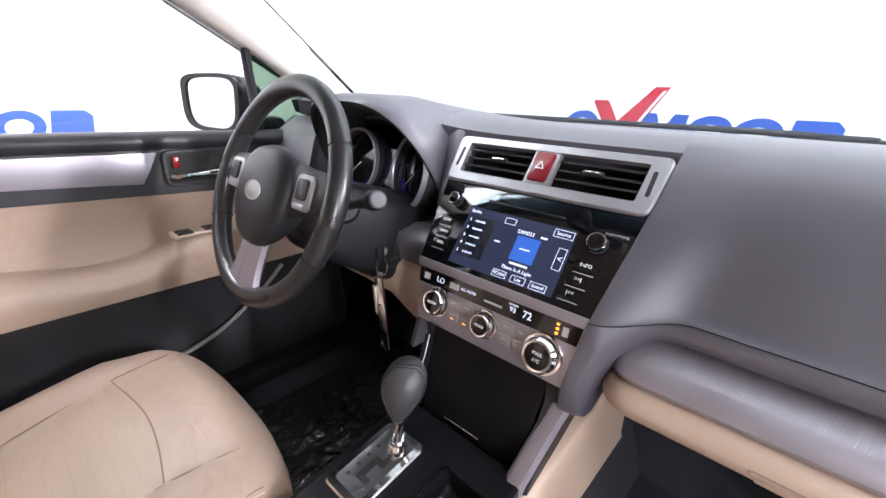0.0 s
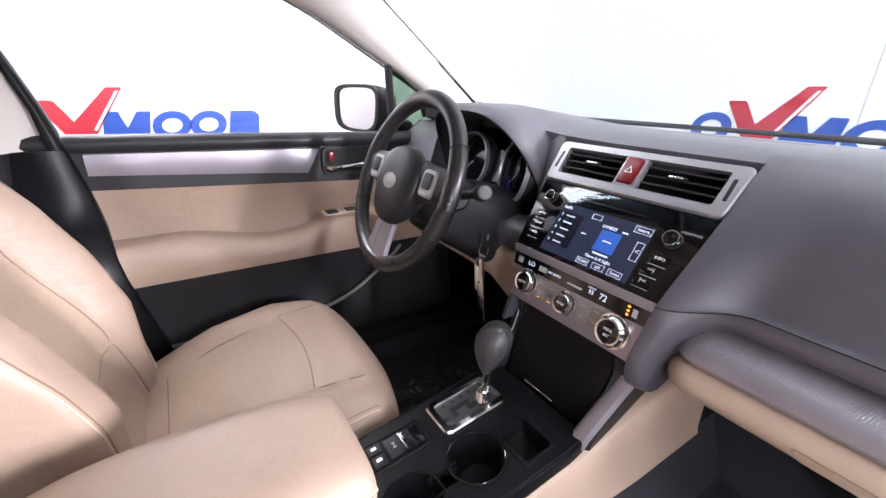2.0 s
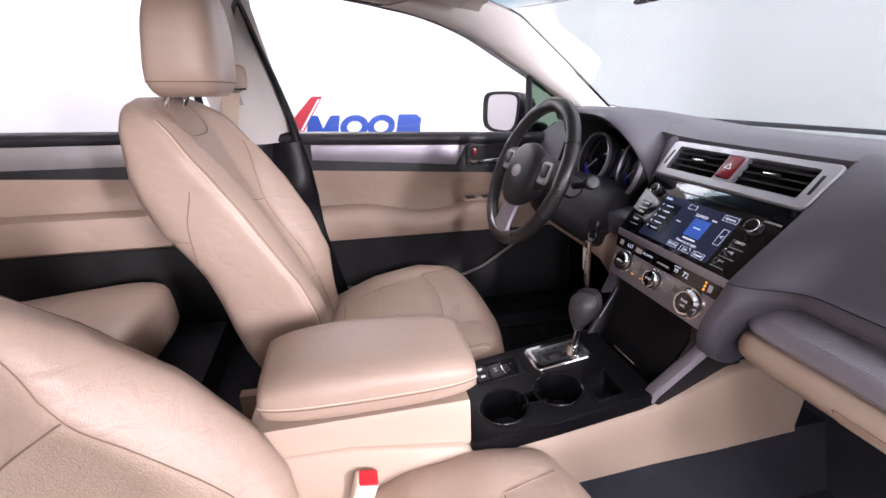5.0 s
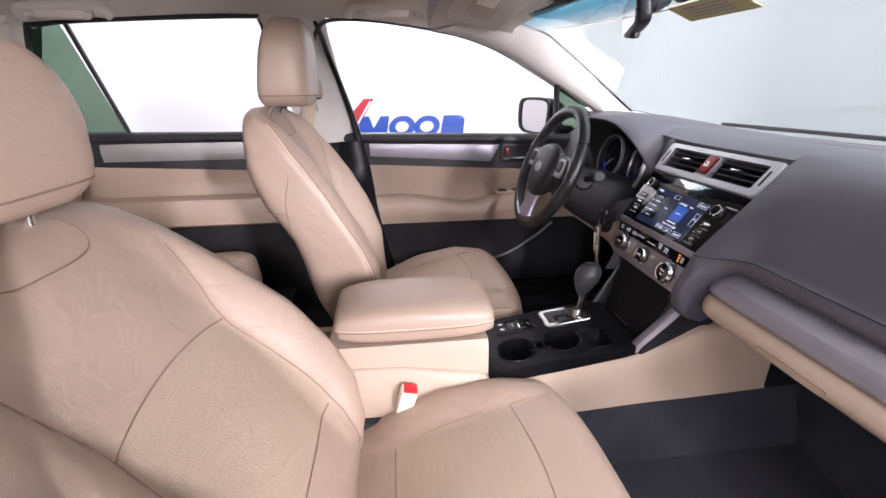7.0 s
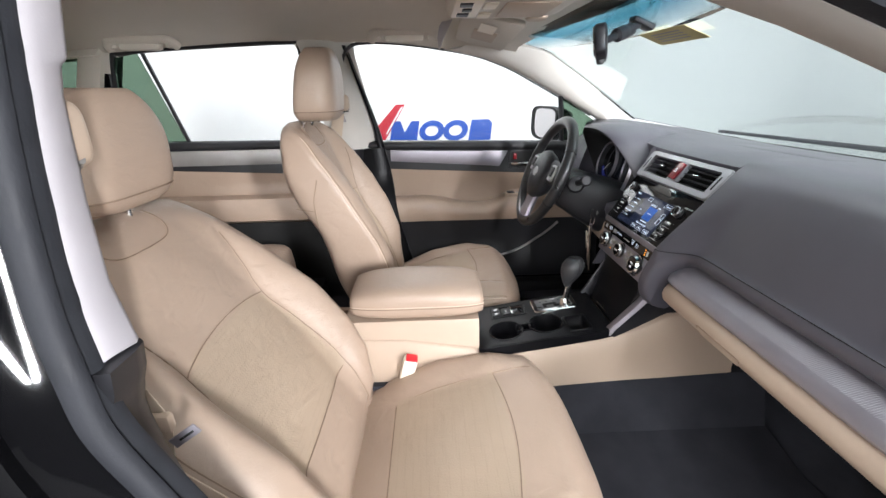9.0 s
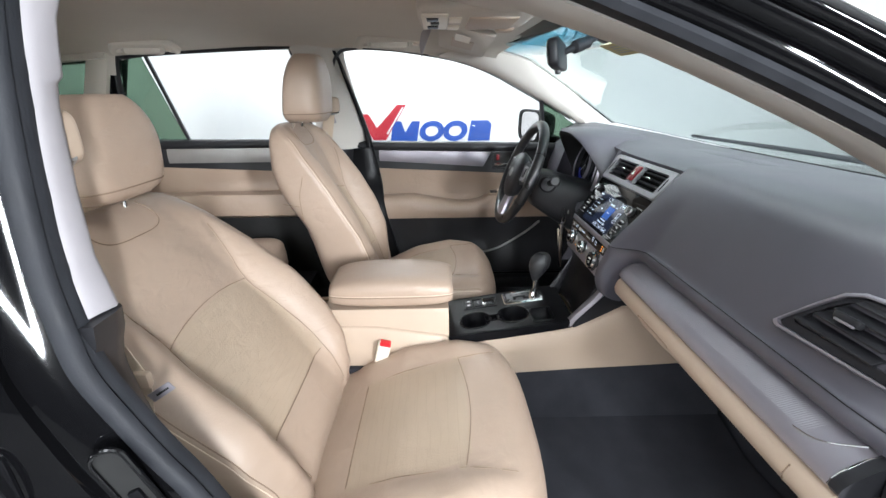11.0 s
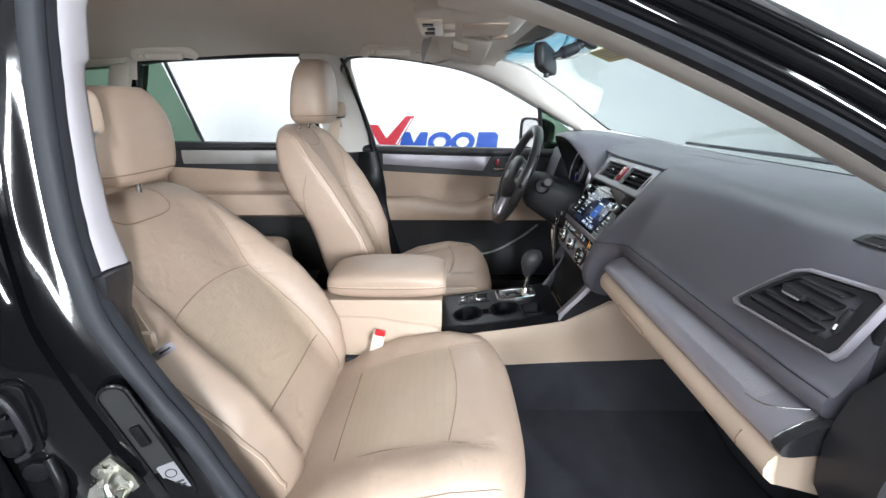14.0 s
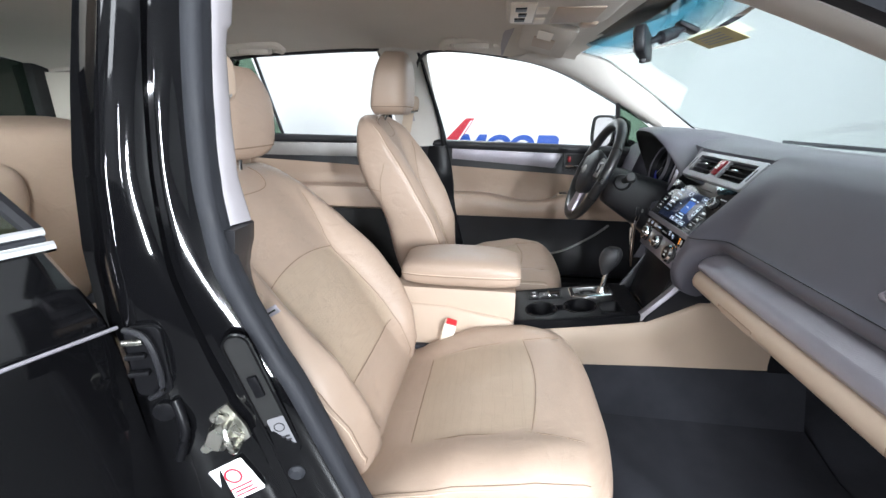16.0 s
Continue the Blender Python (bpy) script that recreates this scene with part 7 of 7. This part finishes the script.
part("lever", rbox((0.045, -0.245, 1.302), (0.018, 0.012, 0.012), 0.003), BLACK, rv)

sticker = thing("windshield_sticker", (0.03, -0.07, 1.35), "yellow paper sticker inside the windshield", "sticker")
st = frame_of((0.0, -0.073, 1.3545), (1, 0.02, -0.03), (0, -0.40, -0.92))
part("paper", plate([(-0.085, -0.030), (0.095, -0.030), (0.085, 0.030), (-0.095, 0.030)], st, 0.001), YELLOW, sticker)
for k in range(4):
    part("print_bar", plate(rounded(0.11, 0.004, 0.001, 2, -0.005, 0.016 - 0.010 * k), st @ pose(0, 0, 0.0011), 0.0003), SILVER_DARK, sticker)

# ---- seat belts ----
def belt_upper(sd):
    b = thing("seat_belt", (sd * 0.64, -0.95, 0.9), "beige seat belt hanging beside the centre pillar", "seat belt", "seat belts")
    part("guide", sbox((sd * 0.640, -0.945, 1.220), (0.040, 0.066, 0.060), 0.5), BEIGE, b, "beige belt guide cap", sharp=0)
    if sd < 0:
        part("slot", rbox((sd * 0.632, -0.945, 1.190), (0.010, 0.060, 0.004), 0.001), DARK, b)
    if sd < 0:
        part("slider", loft([[V(sd * (x + 0.012), y, z), V(sd * x, y + 0.004, z), V(sd * x, y + 0.04, z), V(sd * (x + 0.012), y + 0.044, z)] for x, y, z in ((0.648, -0.975, 1.15), (0.642, -0.985, 1.22), (0.630, -1.0, 1.30))]), IVORY_DIM, b, "pale height adjuster track")
    part("guide_loop", tube(smooth_path([(sd * 0.644, -0.965, 1.195), (sd * 0.636, -0.94, 1.185), (sd * 0.644, -0.915, 1.20)]), 0.005, 8), SILVER_DARK, b)
    part("webbing", loft([[V(sd * x, y + w, z) for w, z in ((-0.022, z0), (0.022, z0))] + [V(sd * (x + 0.0016), y + w, z0) for w in (0.022, -0.022)] for x, y, z0 in (((0.645, -0.955, 1.19), (0.648, -0.985, 1.05), (0.650, -0.99, 0.80), (0.655, -0.99, 0.55)) if sd < 0 else ((0.645, -0.96, 1.19), (0.638, -0.965, 1.0), (0.622, -0.945, 0.90), (0.60, -0.985, 0.75), (0.59, -1.0, 0.55)))]), BELT, b)
    if sd > 0:
        part("tongue", moved(rbox((0, 0, 0), (0.003, 0.032, 0.014), 0.001), Matrix.Translation((0.630, -0.908, 0.884)) @ Euler((0.5, 0, 0.3)).to_matrix().to_4x4()), SILVER, b, "bright metal belt tongue")
        part("tongue_grip", rbox((0.628, -0.935, 0.902), (0.014, 0.034, 0.026), 0.006), BEIGE, b)
        part("tongue_slot", moved(rbox((0.0016, 0.002, 0.0), (0.0006, 0.018, 0.003), 0.0004), Matrix.Translation((0.630, -0.908, 0.884)) @ Euler((0.5, 0, 0.3)).to_matrix().to_4x4()), DARK, b)
    return b


belt_upper(-1)
belt_upper(1)

# ---- driver's footwell ----
mat_ = thing("floor_mat", (-0.37, 0.0, 0.38), "black floor mat under crumpled clear plastic film", "floor mat")
part("mat", loft([[(-0.58, y, z), (-0.20, y, z), (-0.20, y, z + 0.008), (-0.58, y, z + 0.008)] for y, z in ((-0.33, 0.386), (0.20, 0.386), (0.33, 0.43))]), CARPET, mat_)
random.seed(4)
bm = bmesh.new()
bmesh.ops.create_grid(bm, x_segments=90, y_segments=100, size=0.5)
for v in bm.verts:
    x, y = -0.39 + v.co.x * 0.36, -0.05 + v.co.y * 0.52
    z = 0.410 + 0.010 * abs(noise.noise(V(x * 9, y * 9, 0.3))) + 0.012 * abs(noise.noise(V(x * 24, y * 24, 2.1))) ** 1.4 + 0.005 * abs(noise.noise(V(x * 60, y * 60, 4.1))) + 0.16 * max(0, y - 0.15)
    v.co = V(x, y, z)
part("plastic_film", bm, FILM, mat_, "crumpled clear plastic film", sharp=0)
for k in range(4):
    part("print_bar", rbox((-0.30 + 0.02 * k, -0.16 + 0.05 * k, 0.424), (0.10, 0.010, 0.0008), 0, Euler((0, 0, 0.7)).to_matrix()), DARK, mat_)
pedal = thing("brake_pedal", (-0.33, 0.18, 0.50), "black rubber brake pedal on a steel arm", "pedal")
part("pad", rbox((-0.33, 0.16, 0.52), (0.085, 0.018, 0.055), 0.005, Euler((radians(25), 0, 0)).to_matrix()), RUBBER, pedal)
part("arm", tube([(-0.33, 0.175, 0.53), (-0.33, 0.23, 0.62), (-0.33, 0.22, 0.76)], 0.009, 8, flat=0.6), BLACK, pedal)
pedal2 = thing("accelerator_pedal", (-0.21, 0.20, 0.47), "black plastic accelerator pedal above the floor", "pedal")
part("pad", rbox((-0.215, 0.20, 0.49), (0.05, 0.02, 0.12), 0.006, Euler((radians(30), 0, 0)).to_matrix()), RUBBER, pedal2)
part("arm", tube([(-0.215, 0.22, 0.53), (-0.215, 0.26, 0.62)], 0.008, 8), BLACK, pedal2)
